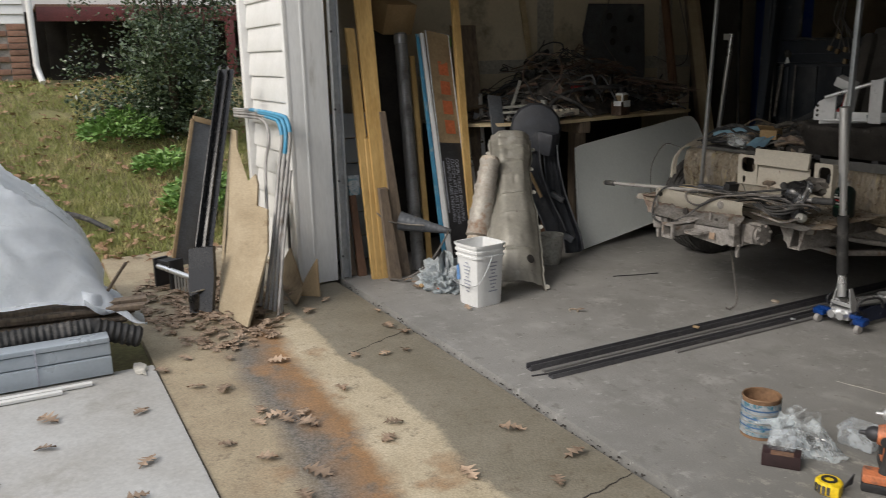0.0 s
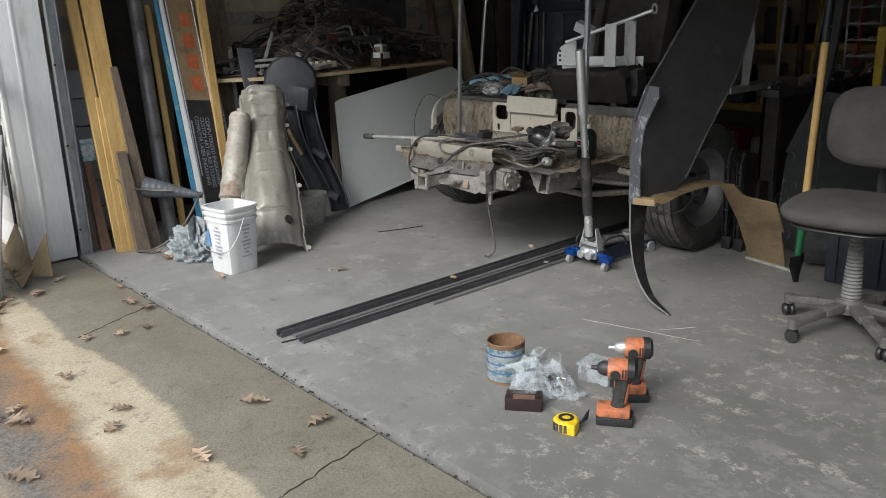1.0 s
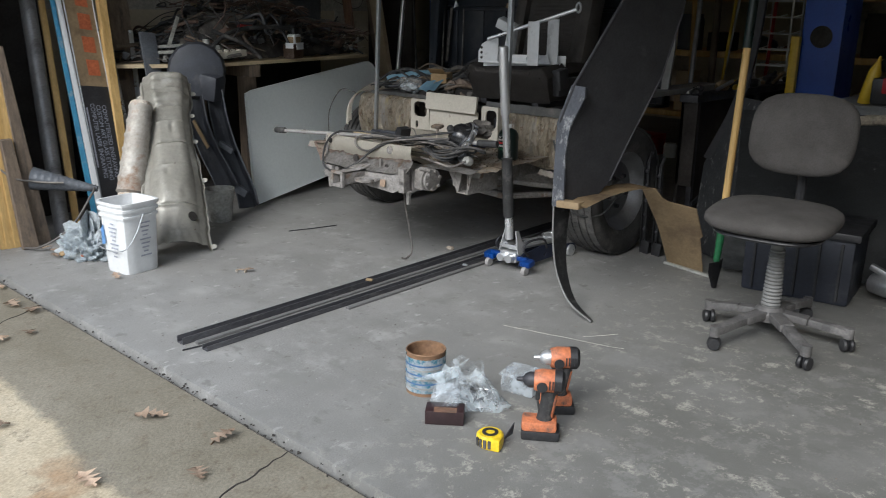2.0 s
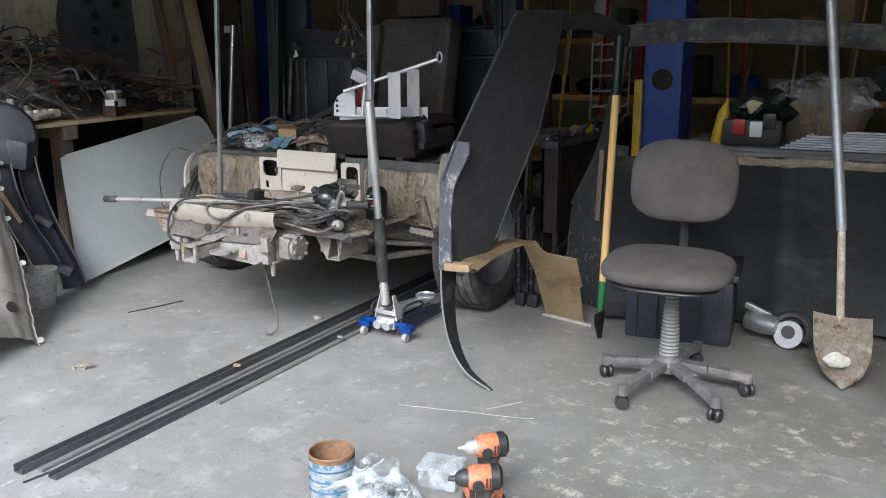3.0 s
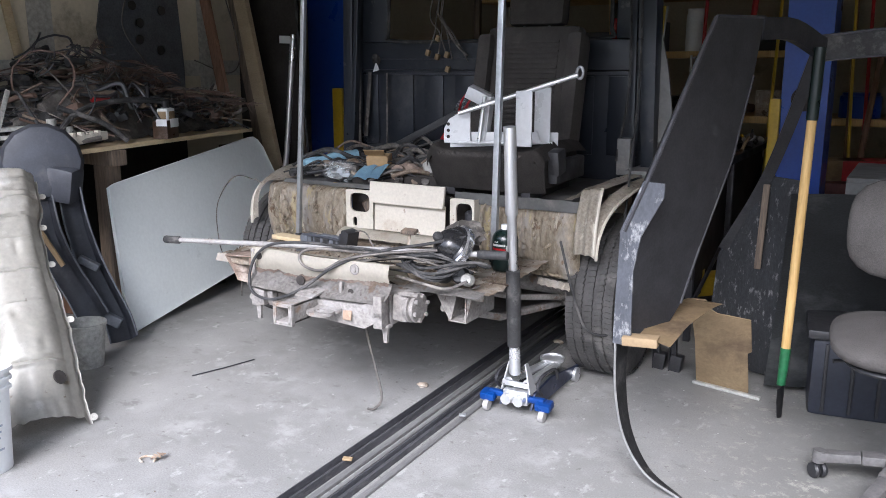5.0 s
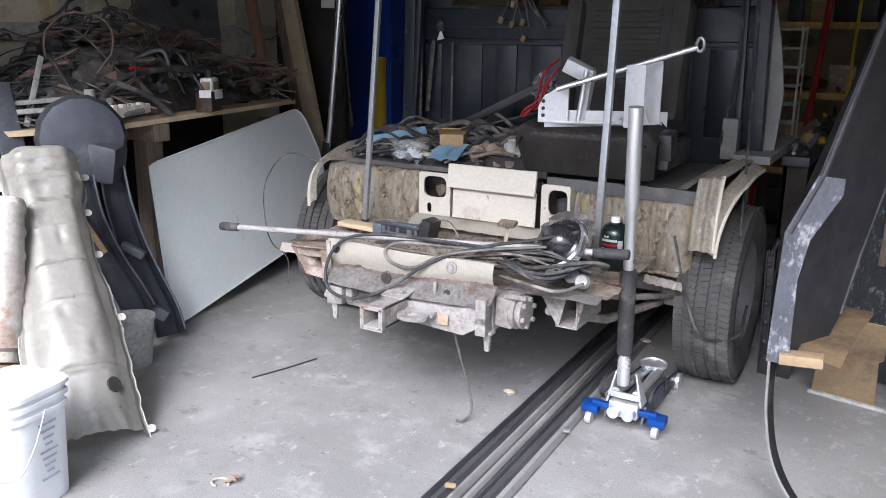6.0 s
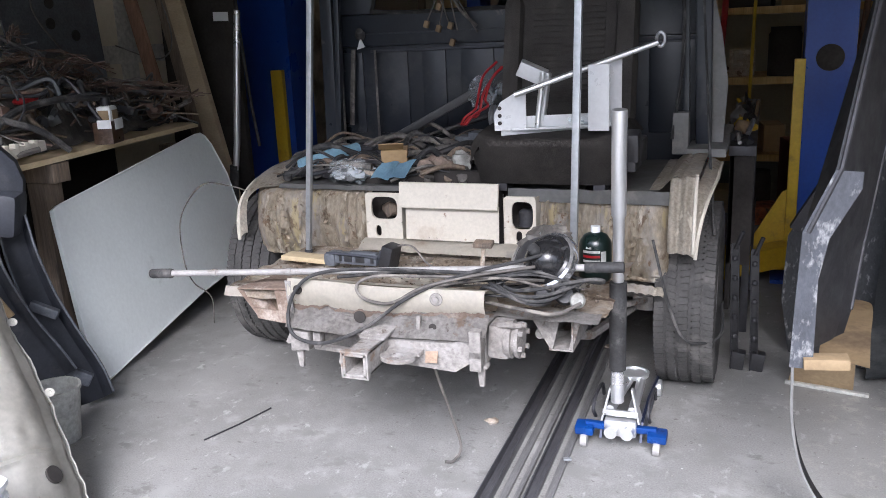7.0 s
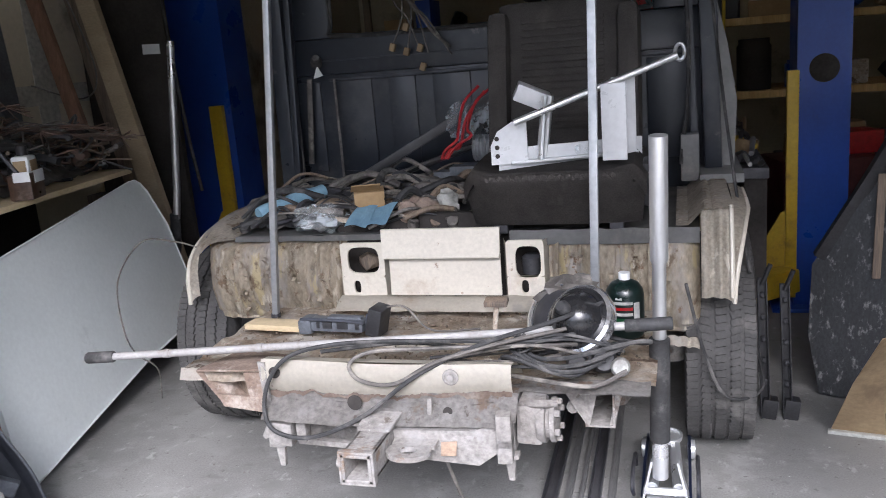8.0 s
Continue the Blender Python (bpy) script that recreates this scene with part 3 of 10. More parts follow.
def driveway():
    """Concrete apron before the door; a thin crack runs across it in two places."""
    bm = B()
    span(bm, (-1.55, -1.26, -0.2), (9.0, -0.016, -0.022), 0.003)
    solo("pavement", bm, M["drive"], "stained tan concrete apron with rust runs and asphalt strip", "driveway", kind="structure")
    bm = B()
    span(bm, (0.93, -9.0, -0.2), (9.0, -1.268, -0.008), 0.006)
    solo("pavement", bm, M["slab"], "pale grey concrete driveway slab with wet stains", "driveway", kind="structure")
    bm = B()
    span(bm, (-0.9, -0.05, -0.25), (9.0, 0.05, -0.045))
    span(bm, (0.9, -1.30, -0.25), (9.0, -1.24, -0.03))
    solo("trim", bm, M["gap"], "dark dirt in the slab joints", "joint", kind="structure")
    rnd = random.Random(3)
    for a, b in (((1.045, -0.015), (1.235, -0.43)), ((2.80, -0.02), (2.90, -0.42)), ((2.90, -0.42), (2.98, -0.9))):
        pts = [(a[0] + (b[0] - a[0]) * i / 14 + rnd.uniform(-0.007, 0.007), a[1] + (b[1] - a[1]) * i / 14, -0.0225) for i in range(15)]
        bm = B()
        tube(bm, pts, [0.0028 + rnd.uniform(-0.001, 0.001) for _ in pts], 5)
        solo("trim", bm, M["gap"], "hairline crack in the concrete apron", "crack", kind="structure")

    # crumbs of concrete and dirt along the joint
    bm = B()
    for _ in range(200):
        s = rnd.uniform(0.002, 0.007)
        box(bm, (rnd.uniform(0.0, 5.0), rnd.gauss(-0.004, 0.012), -0.020 + rnd.uniform(-0.012, 0.008)), (s * 1.5, s, s * 0.6), turn(rnd.uniform(-30, 30), rnd.uniform(-30, 30), rnd.uniform(0, 180)))
    solo("joint_crumbs", bm, M["gap"], "crumbs of concrete and dirt in the floor joint", "crumbs", kind="stuff")


driveway()


def shell():
    W = M["drywall"]
    def wall(name, lo, hi, label, m=W):
        bm = B()
        span(bm, lo, hi)
        return solo(name, bm, m, label, "wall", kind="structure")
    wall("wall_left", (-1.0, -0.10, -0.1), (-0.85, 7.85, 2.75), "unpainted drywall side wall of the garage")
    wall("wall_back", (-1.0, 7.85, -0.1), (5.9, 8.0, 2.75), "dark rear garage wall")
    wall("wall_right", (5.75, -0.10, -0.1), (5.9, 7.85, 2.75), "drywall side wall of the garage")
    wall("wall_front", (-0.12, -0.13, 2.30), (5.0, 0.0, 2.75), "header wall above the garage opening")
    wall("wall_front", (5.0, -0.22, -0.1), (5.9, -0.10, 2.75), "front wall beside the garage opening", M["white_siding"])
    wall("wall_front", (-1.0, -0.22, -0.1), (-0.05, -0.10, 2.75), "front wall behind white siding")
    bm = B()
    span(bm, (-1.0, -0.24, 2.75), (5.9, 8.0, 2.85))
    solo("ceiling", bm, M["ceiling"], "dull garage ceiling board", "ceiling", kind="structure")
    bm = B()
    span(bm, (-1.3, -0.45, 2.87), (6.3, 8.4, 3.0))
    solo("roof", bm, M["weathered"], "low garage roof with eaves", "roof", kind="structure")
    # jamb facing across the opening, with the steel door track behind it
    bm = B()
    span(bm, (-0.05, -0.245, -0.01), (-0.028, -0.01, 2.30), 0.004)
    span(bm, (-0.028, -0.16, 0.0), (-0.022, -0.145, 2.30), 0.002)
    solo("trim", bm, M["white_trim"], "dirty white door jamb with flaking paint", "door jamb", kind="structure")
    bm = B()
    beam(bm, (-0.05, -0.25, 0.02), (-0.05, -0.25, 2.7), 0.05, 0.025, X, 0.004)
    beam(bm, (-0.965, -0.255, 0.02), (-0.965, -0.255, 2.7), 0.075, 0.05, X, 0.006)
    solo("trim", bm, M["white_siding"], "white vinyl corner trim", "trim", kind="structure")
    # lapped siding, one board a part
    base = thing("wall_siding", (-0.5, -0.24, 0.0), "white lapped vinyl siding, clean and bright", "siding", kind="structure")
    z = 0.02
    while z < 2.7:
        bm = B()
        plate(bm, [(-0.93, -0.225, z), (-0.93, -0.243, z), (-0.93, -0.247, z + 0.012), (-0.93, -0.228, z + 0.156)], (0.86, 0, 0))
        part("siding_board", bm, M["white_siding"], base)
        z += 0.1535
    # drywall joint stripes on the side wall
    bm = B()
    span(bm, (-0.85, 2.02, 0.9), (-0.847, 2.17, 2.75))
    span(bm, (-0.85, 3.24, 0.9), (-0.847, 3.38, 2.75))
    span(bm, (-0.85, 0.02, 1.2), (-0.8465, 3.9, 1.30))
    solo("trim", bm, M["tape"], "pale joint compound stripes on the drywall", "joint compound", kind="structure")


shell()


def door_track():
    t = thing("door_track", (0.0, 0.04, 0), "galvanised vertical garage door track with bolt holes", "door track")
    bm = B()
    for y in (0.012, 0.062):
        beam(bm, (-0.01, y, 0.0), (-0.01, y, 2.14), 0.045, 0.003, X, 0.0)
    beam(bm, (-0.032, 0.037, 0.0), (-0.032, 0.037, 2.14), 0.003, 0.05, X, 0.0)
    part("channel", bm, M["galv"], t)
    for z in (0.15, 0.62, 1.05, 1.5):
        bm = B()
        box(bm, (-0.04, 0.055, z), (0.03, 0.02, 0.06), None, 0.002)
        part("bracket", bm, M["steel"], t)
        bm = B()
        lathe(bm, [(0.007, 0), (0.007, 0.006), (0.0, 0.006)], at(0.014, 0.012, z, 0, 90, 0), 8)
        part("bolt", bm, M["dark_steel"], t)


door_track()


# ---- the yard and the neighbouring house ----
def house():
    h = thing("neighbour_house", (-6.6, -1.4, 1.1), "brick and white-sided house with an oxblood raised deck", "house")
    bm = B()
    span(bm, (-6.9, -6.0, 0.6), (-6.52, -1.43, 1.83))
    w = part("wall", bm, M["mortar"], h, "red brick base wall with pale joints")
    for r in range(10):
        for k in range(4):
            y = -1.435 - 0.213 * k - (0.107 if r % 2 else 0.0)
            wdt = 0.2
            bm = B()
            box(bm, (-6.515, y - wdt / 2 + (0 if (k or not r % 2) else 0.107), 1.14 + 0.0735 * r), (0.05, wdt, 0.062), None, 0.004)
            part("brick", bm, M["brick"], w)
    for i in range(8):
        bm = B()
        plate(bm, [(-6.53, -6, 1.84 + 0.11 * i), (-6.50, -6, 1.84 + 0.11 * i), (-6.525, -6, 1.955 + 0.11 * i)], (0, 4.56, 0))
        part("siding_board", bm, M["white_siding"], h)
    bm = B()
    span(bm, (-6.9, -6, 1.83), (-6.53, -1.43, 4.5))
    part("upper_wall", bm, M["white_siding"], h)
    bm = B()
    tube(bm, [(-6.44, -1.36, 4.0), (-6.44, -1.37, 1.35), (-6.40, -1.345, 1.22), (-6.28, -1.33, 1.15)], 0.036, 10)
    part("downspout", bm, M["white_siding"], h)
    bm = B()
    span(bm, (-6.5, -1.30, 1.86), (-6.44, 5.0, 2.03), 0.005)
    part("deck_fascia", bm, M["deck_red"], h)
    for i in range(24):
        bm = B()
        span(bm, (-6.5 - 0.145 * i - 0.135, -1.3, 2.03), (-6.5 - 0.145 * i, 5.0, 2.06), 0.003)
        part("deck_board", bm, M["redwood"], h)
    for y in (0.9, 3.2):
        bm = B()
        span(bm, (-6.48, y, 0.6), (-6.38, y + 0.1, 1.86), 0.005)
        part("deck_post", bm, M["deck_red"], h)
    # near-black boards stand in for the shaded void under the deck
    for i in range(26):
        bm = B()
        span(bm, (-7.62, -1.425 + 0.25 * i, 0.6), (-7.6, -1.176 + 0.25 * i, 2.03), 0.001)
        part("skirt_board", bm, M["void"], h)
    bm = B()
    span(bm, (-10.0, -6.0, 2.0), (-9.8, 7.0, 4.6))
    part("rear_wall", bm, M["white_siding"], h)


house()


def leaf_cards(bm, rnd, n, where, size, bend=0.25):
    """Many small pointed leaves."""
    for _ in range(n):
        p, out = where(rnd)
        s = size * rnd.uniform(0.6, 1.3)
        d = (Vector(out) + Vector((rnd.gauss(0, 0.7), rnd.gauss(0, 0.7), rnd.gauss(0, 0.5)))).normalized()
        q = d.orthogonal().normalized()
        q = (q * math.cos(rnd.random() * 6.28) + d.cross(q) * math.sin(rnd.random() * 6.28))
        w = d.cross(q)
        a, b = bm.verts.new(p), bm.verts.new(p + d * s)
        c, e = bm.verts.new(p + d * s * 0.5 + w * s * 0.26 + q * s * bend * 0.3), bm.verts.new(p + d * s * 0.5 - w * s * 0.26 + q * s * bend * 0.3)
        bm.faces.new((a, c, b))
        bm.faces.new((a, b, e))
    return bm


def bush():
    t = thing("evergreen_bush", (-4.3, -0.2, 0.55), "tall loose evergreen shrub with small dark glossy leaves", "bush")
    rnd = random.Random(5)
    bm = B()
    ends = []
    for i in range(24):
        bm = B()
        a, r, hgt = rnd.uniform(0, 6.28), rnd.uniform(0.2, 0.85), rnd.uniform(0.5, 2.9)
        p = [Vector((-4.3, -0.2, 0.35)), Vector((-4.3 + 0.4 * r * math.cos(a), -0.2 + 0.4 * r * math.sin(a), 0.5 + hgt * 0.5)),
             Vector((-4.3 + r * math.cos(a), -0.2 + r * math.sin(a), 0.5 + hgt))]
        c = curve(p, 6)
        tube(bm, c, [0.022 - 0.0013 * k for k in range(len(c))], 6)
        ends += c[3:]
        part("stem", bm, M["bark"], t)
    cl = [e + Vector((rnd.gauss(0, 0.16), rnd.gauss(0, 0.16), rnd.gauss(0, 0.13))) for e in ends for _ in range(2)]

    def where(r):
        c = r.choice(cl)
        o = Vector((r.gauss(0, 1), r.gauss(0, 1), r.gauss(0, 0.9)))
        o = o.normalized() * r.random() ** 0.5 * 0.19
        return c + o, o + Vector((0, 0, 0.05))
    part("crown", leaf_cards(B(), rnd, 24000, where, 0.05), M["leaf"], t)


bush()


def far_shrubs():
    """Dark shrubs and trees behind the deck, at the yard's end."""
    rnd = random.Random(8)
    for x, y, s in ((-8.5, 3.5, 1.6), (-7.2, 6.0, 2.0), (-11, -8, 3.0)):
        t = thing("yard_tree", (x, y, 1.1), "dark leafy yard tree at the end of the lawn", "tree")
        bm = B()
        tube(bm, curve([(x, y, 0.9), (x + 0.1, y, 1.1 + s * 0.6), (x - 0.1, y + 0.1, 1.1 + s * 1.3)], 5), [0.12 - 0.009 * k for k in range(11)], 7)
        part("trunk", bm, M["bark"], t)
        cl = [Vector((x + rnd.gauss(0, 0.5) * s * 0.7, y + rnd.gauss(0, 0.5) * s * 0.7, 1.3 + s * rnd.uniform(0.2, 1.9))) for _ in range(40)]

        def where(r):
            o = Vector((r.gauss(0, 1), r.gauss(0, 1), r.gauss(0, 1))).normalized() * r.random() * 0.4
            return r.choice(cl) + o, o
        part("crown", leaf_cards(B(), rnd, 3000, where, 0.12), M["leaf"], t)


far_shrubs()


def ground_plants():
    rnd = random.Random(11)
    for cx, cy, rad, hgt, n in ((-4.1, -0.75, 0.38, 0.34, 900), (-2.35, -0.32, 0.36, 0.36, 900), (-3.3, -0.5, 0.26, 0.22, 350), (-1.9, 0.15, 0.3, 0.5, 500)):
        t = thing("leafy_ground_plant", (cx, cy, rise(cx)), "bright green leafy plant beside the lawn", "plant", "ground plants")
        bm = B()

        def where(r):
            a, q = r.uniform(0, 6.28), r.random() ** 0.5 * rad
            h = hgt * (1 - (q / rad) ** 2 * 0.6) * r.uniform(0.3, 1)
            return Vector((cx + q * math.cos(a), cy + q * math.sin(a), rise(cx) + h)), Vector((math.cos(a), math.sin(a), 0.3))
        leaf_cards(bm, rnd, n, where, 0.075, 0.6)
        part("leaves", bm, M["fern"], t)
        bm = B()
        for _ in range(14):
            a, q = rnd.uniform(0, 6.28), rnd.uniform(0.2, 0.8) * rad
            tube(bm, [(cx, cy, rise(cx)), (cx + q * math.cos(a), cy + q * math.sin(a), rise(cx) + hgt * 0.7)], 0.004, 4)
        part("stalks", bm, M["fern"], t)


ground_plants()


def lawn():
    rnd = random.Random(2)
    bm = B()
    for _ in range(46000):
        x = -1.55 - 5.0 * rnd.random() ** 1.2
        y = rnd.uniform(-2.3, 0.5)
        if noise.noise((x * 1.3, y * 1.3, 3)) < -0.42:
            continue
        z, a, h = rise(x) - 0.005, rnd.uniform(0, 6.28), rnd.uniform(0.03, 0.085)
        dx, dy = math.cos(a) * 0.004, math.sin(a) * 0.004
        lx, ly = rnd.gauss(0, 0.025), rnd.gauss(0, 0.025)
        v = [bm.verts.new(p) for p in ((x - dx, y - dy, z), (x + dx, y + dy, z), (x + lx, y + ly, z + h))]
        bm.faces.new(v)
    solo("lawn", bm, M["grass"], "patchy autumn lawn grass, green and straw", "grass", kind="stuff")


lawn()


def leaf_outline(rnd, s):
    """A lobed, slightly curled fallen oak leaf lying about the origin."""
    bm = B()
    left, right, mid = [], [], []
    n = 9
    for i in range(n + 1):
        t = i / n
        w = s * 0.30 * math.sin(math.pi * min(1, t * 0.92 + 0.06)) * (1.45 if i % 2 else 0.22)
        zc = s * 0.16 * math.sin(t * 3.1 + 0.4) * 0.5
        y = (t - 0.5) * s
        mid.append(bm.verts.new((0, y, zc)))
        left.append(bm.verts.new((-w, y + 0.06 * s * (i % 2), zc + rnd.uniform(0.02, 0.13) * s)))
        right.append(bm.verts.new((w, y + 0.06 * s * (i % 2), zc + rnd.uniform(0.0, 0.10) * s)))
    for i in range(n):
        bm.faces.new((left[i], mid[i], mid[i + 1], left[i + 1]))
        bm.faces.new((mid[i], right[i], right[i + 1], mid[i + 1]))
    return bm


def leaves():
    rnd = random.Random(21)
    shapes = [finish("fallen_leaf", leaf_outline(rnd, 0.095), M["dead"], 180) for _ in range(7)]

    def put(x, y, z, s=1.0):
        o = new("fallen_leaf", rnd.choice(shapes))
        o.matrix_world = pose(x, y, z, rnd.uniform(-8, 8), rnd.uniform(-8, 8), rnd.uniform(0, 360)) @ Matrix.Scale(s, 4)
        tagged(o, "dry curled brown oak leaf on the concrete", "leaf", "fallen leaves on the driveway")
    spots = [(1.10, -0.10), (1.33, -0.30), (1.35, -0.18), (0.95, -0.12), (0.72, -0.05), (2.30, -0.20), (2.62, -0.11), (2.72, -0.30), (1.28, -0.40),
             (1.20, -0.72), (1.62, -0.62), (2.08, -0.55), (2.15, -0.62), (2.55, -0.50), (1.75, -0.95), (1.83, -0.90), (1.80, -0.82), (1.90, -0.86),
             (1.78, -1.02), (1.70, -0.98), (2.10, -1.05), (2.30, -0.92), (2.42, -1.00), (1.95, -1.16), (1.40, -1.05), (1.30, -1.15), (1.00, -0.95),
             (0.85, -0.88), (0.90, -1.10), (1.05, -1.22), (1.50, -1.40), (1.62, -1.75), (1.95, -1.42), (2.20, -1.52), (2.55, -1.70), (1.35, -1.72),
             (1.85, -1.95), (2.40, -1.33), (3.10, -0.62), (3.35, -0.85), (2.95, -1.05), (2.75, -0.80), (0.60, -0.60), (0.50, -0.35), (0.35, -0.20)]
    for x, y in spots:
        put(x + rnd.uniform(-0.03, 0.03), y + rnd.uniform(-0.03, 0.03), (-0.014 if y > -1.26 else -0.002), rnd.uniform(0.65, 1.15))
    for _ in range(70):
        put(rnd.uniform(-1.4, 0.75), -0.28 - abs(rnd.gauss(0.25, 0.25)), 0.0 + rnd.uniform(0, 0.02), rnd.uniform(0.6, 1.0))
    for x, y in ((0.62, 0.42), (0.55, 0.36), (0.45, 0.30), (0.36, 0.34), (0.5, 0.42), (0.28, 0.33), (1.33, 0.85), (0.98, 0.36), (2.2, 1.9)):
        put(x, y, 0.012, rnd.uniform(0.4, 0.7))
    # countless leaves in the grass and against the wall
    bm = B()
    for _ in range(420):
        a, q = rnd.uniform(0, 6.28), rnd.random() ** 0.6
        x, y = 0.0 + 0.95 * q * math.cos(a), -0.84 + 0.36 * q * math.sin(a)
        t = leaf_outline(rnd, rnd.uniform(0.045, 0.085))
        bmesh.ops.transform(t, matrix=pose(x, y, -0.016 + rnd.uniform(0, 0.022) * (1 - q), rnd.uniform(-16, 16), rnd.uniform(-16, 16), rnd.uniform(0, 360)), verts=t.verts)
        merge(bm, t)
    solo("leaf_drift", bm, M["dead"], "drift of dry brown leaves round the leaning boards", "leaves", kind="stuff")
    bm = B()
    for _ in range(1500):
        x, y = -1.3 - 5.2 * rnd.random(), rnd.uniform(-2.4, 0.6)
        if rnd.random() > 0.5 + noise.noise((x * 0.9, y * 0.9, 7)) * 1.2:
            continue
        t = leaf_outline(rnd, rnd.uniform(0.05, 0.10))
        bmesh.ops.transform(t, matrix=pose(x, y, rise(x) + rnd.uniform(0.015, 0.05), rnd.uniform(-30, 30), rnd.uniform(-30, 30), rnd.uniform(0, 360)), verts=t.verts)
        merge(bm, t)
    solo("leaf_litter", bm, M["litter"], "scattered brown autumn leaves in the lawn", "leaves", kind="stuff")


leaves()


def sky_blocking_trees():
    """Added tree ring: blocks low sky light, closes the view round the lot."""
    bm = B()
    n = 140
    for ring, (rad, hgt) in enumerate(((21, 8.0), (25, 10.0))):
        def fn(u, w):
            a = u * 2 * math.pi
            r = rad + 2.5 * noise.noise((math.cos(a) * 4, math.sin(a) * 4, ring)) + 1.2 * noise.noise((a * 14, w * 9, ring))
            h = hgt * (0.72 + 0.35 * noise.noise((math.cos(a) * 7, math.sin(a) * 7, 5 + ring)) + 0.12 * noise.noise((a * 30, 0, 2)))
            return Vector((2 + r * math.cos(a), r * math.sin(a), -0.3 + h * w))
        sheet(bm, fn, n, 10, 0)
    solo("backdrop", bm, M["leaf"], "added ring of dark trees that blocks low sky light", "trees", kind="structure")


sky_blocking_trees()


def yard_hose():
    t = thing("drain_hose", (-2.6, -1.6, 0.35), "black flexible hose with a pale end on the grass", "hose")
    bm = B()
    pts = curve([(-2.4, -2.1, rise(-2.4) + 0.10), (-2.5, -1.75, rise(-2.5) + 0.12), (-2.35, -1.35, rise(-2.35) + 0.08), (-2.1, -1.12, rise(-2.1) + 0.03)], 8)
    tube(bm, pts, 0.022, 8)
    part("hose", bm, M["black_rubber"], t)
    bm = B()
    tube(bm, [(-2.39, -2.16, rise(-2.4) + 0.095), (-2.45, -1.86, rise(-2.45) + 0.115)], 0.034, 10)
    part("sleeve", bm, M["white_siding"], t)


yard_hose()
# ---- the stripped vehicle ----
CX = 1.49


def wheel(parent, x, y, s):
    """Tyre with ribs and blocks, rim and hub; s: the side that faces outward."""
    m = at(x, y, 0.335, 0, 90, 0)
    bm = B()
    w = 0.1
    lathe(bm, [(0.20, -w * 0.8), (0.245, -w), (0.30, -w * 1.02), (0.322, -w * 0.92), (0.327, -w * 0.7), (0.327, w * 0.7), (0.322, w * 0.92), (0.30, w * 1.02), (0.245, w), (0.20, w * 0.8), (0.19, 0.0), (0.20, -w * 0.8)], m, 48)
    tyre = part("tyre", bm, M["tyre"], parent, "worn dusty black road tyre")
    bm = B()
    # five ribs cut by narrow slanted sipes, the outer ones wider
    for row, off, width, skew in ((-0.080, 0.0, 0.032, 8), (-0.041, 0.5, 0.028, -16), (0.0, 0.2, 0.030, 10), (0.041, 0.6, 0.028, 16), (0.080, 0.0, 0.032, -8)):
        for k in range(92):
            a = 2 * math.pi * (k + off) / 92
            r = 0.3305 if abs(row) < 0.06 else 0.3265
            c = m @ Vector((r * math.cos(a), r * math.sin(a), row))
            q = m.to_3x3().to_4x4() @ pose(0, 0, 0, 0, 0, math.degrees(a)) @ pose(0, 0, 0, skew, 0, 0)
            box(bm, c, (0.009, 0.0212, width), q)
    part("tread", bm, M["tyre"], tyre)
    bm = B()
    lathe(bm, [(0.0, s * 0.04), (0.05, s * 0.05), (0.06, s * 0.03), (0.15, s * 0.02), (0.18, s * 0.06), (0.205, s * 0.085), (0.205, -s * 0.08), (0.0, -s * 0.08)], m, 28)
    rim = part("rim", bm, M["steel"], parent, "scuffed steel rim")
    for k in range(5):
        a = k * 2 * math.pi / 5
        bm = B()
        lathe(bm, [(0.011, 0), (0.011, s * 0.02), (0.0, s * 0.02)], m @ at(0.085 * math.cos(a), 0.085 * math.sin(a), s * 0.03), 6)
        part("wheel_nut", bm, M["dark_steel"], rim)


def holed(bm, c, rect, half, thick, power):
    """An upright plate in x and z with a rounded hole through it: rect (x0, x1, z0, z1), the hole about c."""
    c, (x0, x1, z0, z1), n = Vector(c), rect, 48
    rings = [[], [], [], []]
    for k in range(n):
        a = 2 * math.pi * (k + 0.5) / n
        ca, sa = math.cos(a), math.sin(a)
        f = min(((x1 - c.x) if ca > 0 else (x0 - c.x)) / ca if abs(ca) > 1e-6 else 9, ((z1 - c.z) if sa > 0 else (z0 - c.z)) / sa if abs(sa) > 1e-6 else 9)
        r = (abs(ca / half[0]) ** power + abs(sa / half[1]) ** power) ** (-1 / power)
        for ring, d, y in ((0, f, 0.0), (1, r, 0.0), (2, r, thick * 2), (3, f, thick * 2)):
            rings[ring].append(bm.verts.new(c + Vector((ca * d, y, sa * d))))
    for p, q in ((0, 1), (1, 2), (2, 3), (3, 0)):
        for k in range(n):
            bm.faces.new((rings[p][k], rings[p][(k + 1) % n], rings[q][(k + 1) % n], rings[q][k]))
    return bm


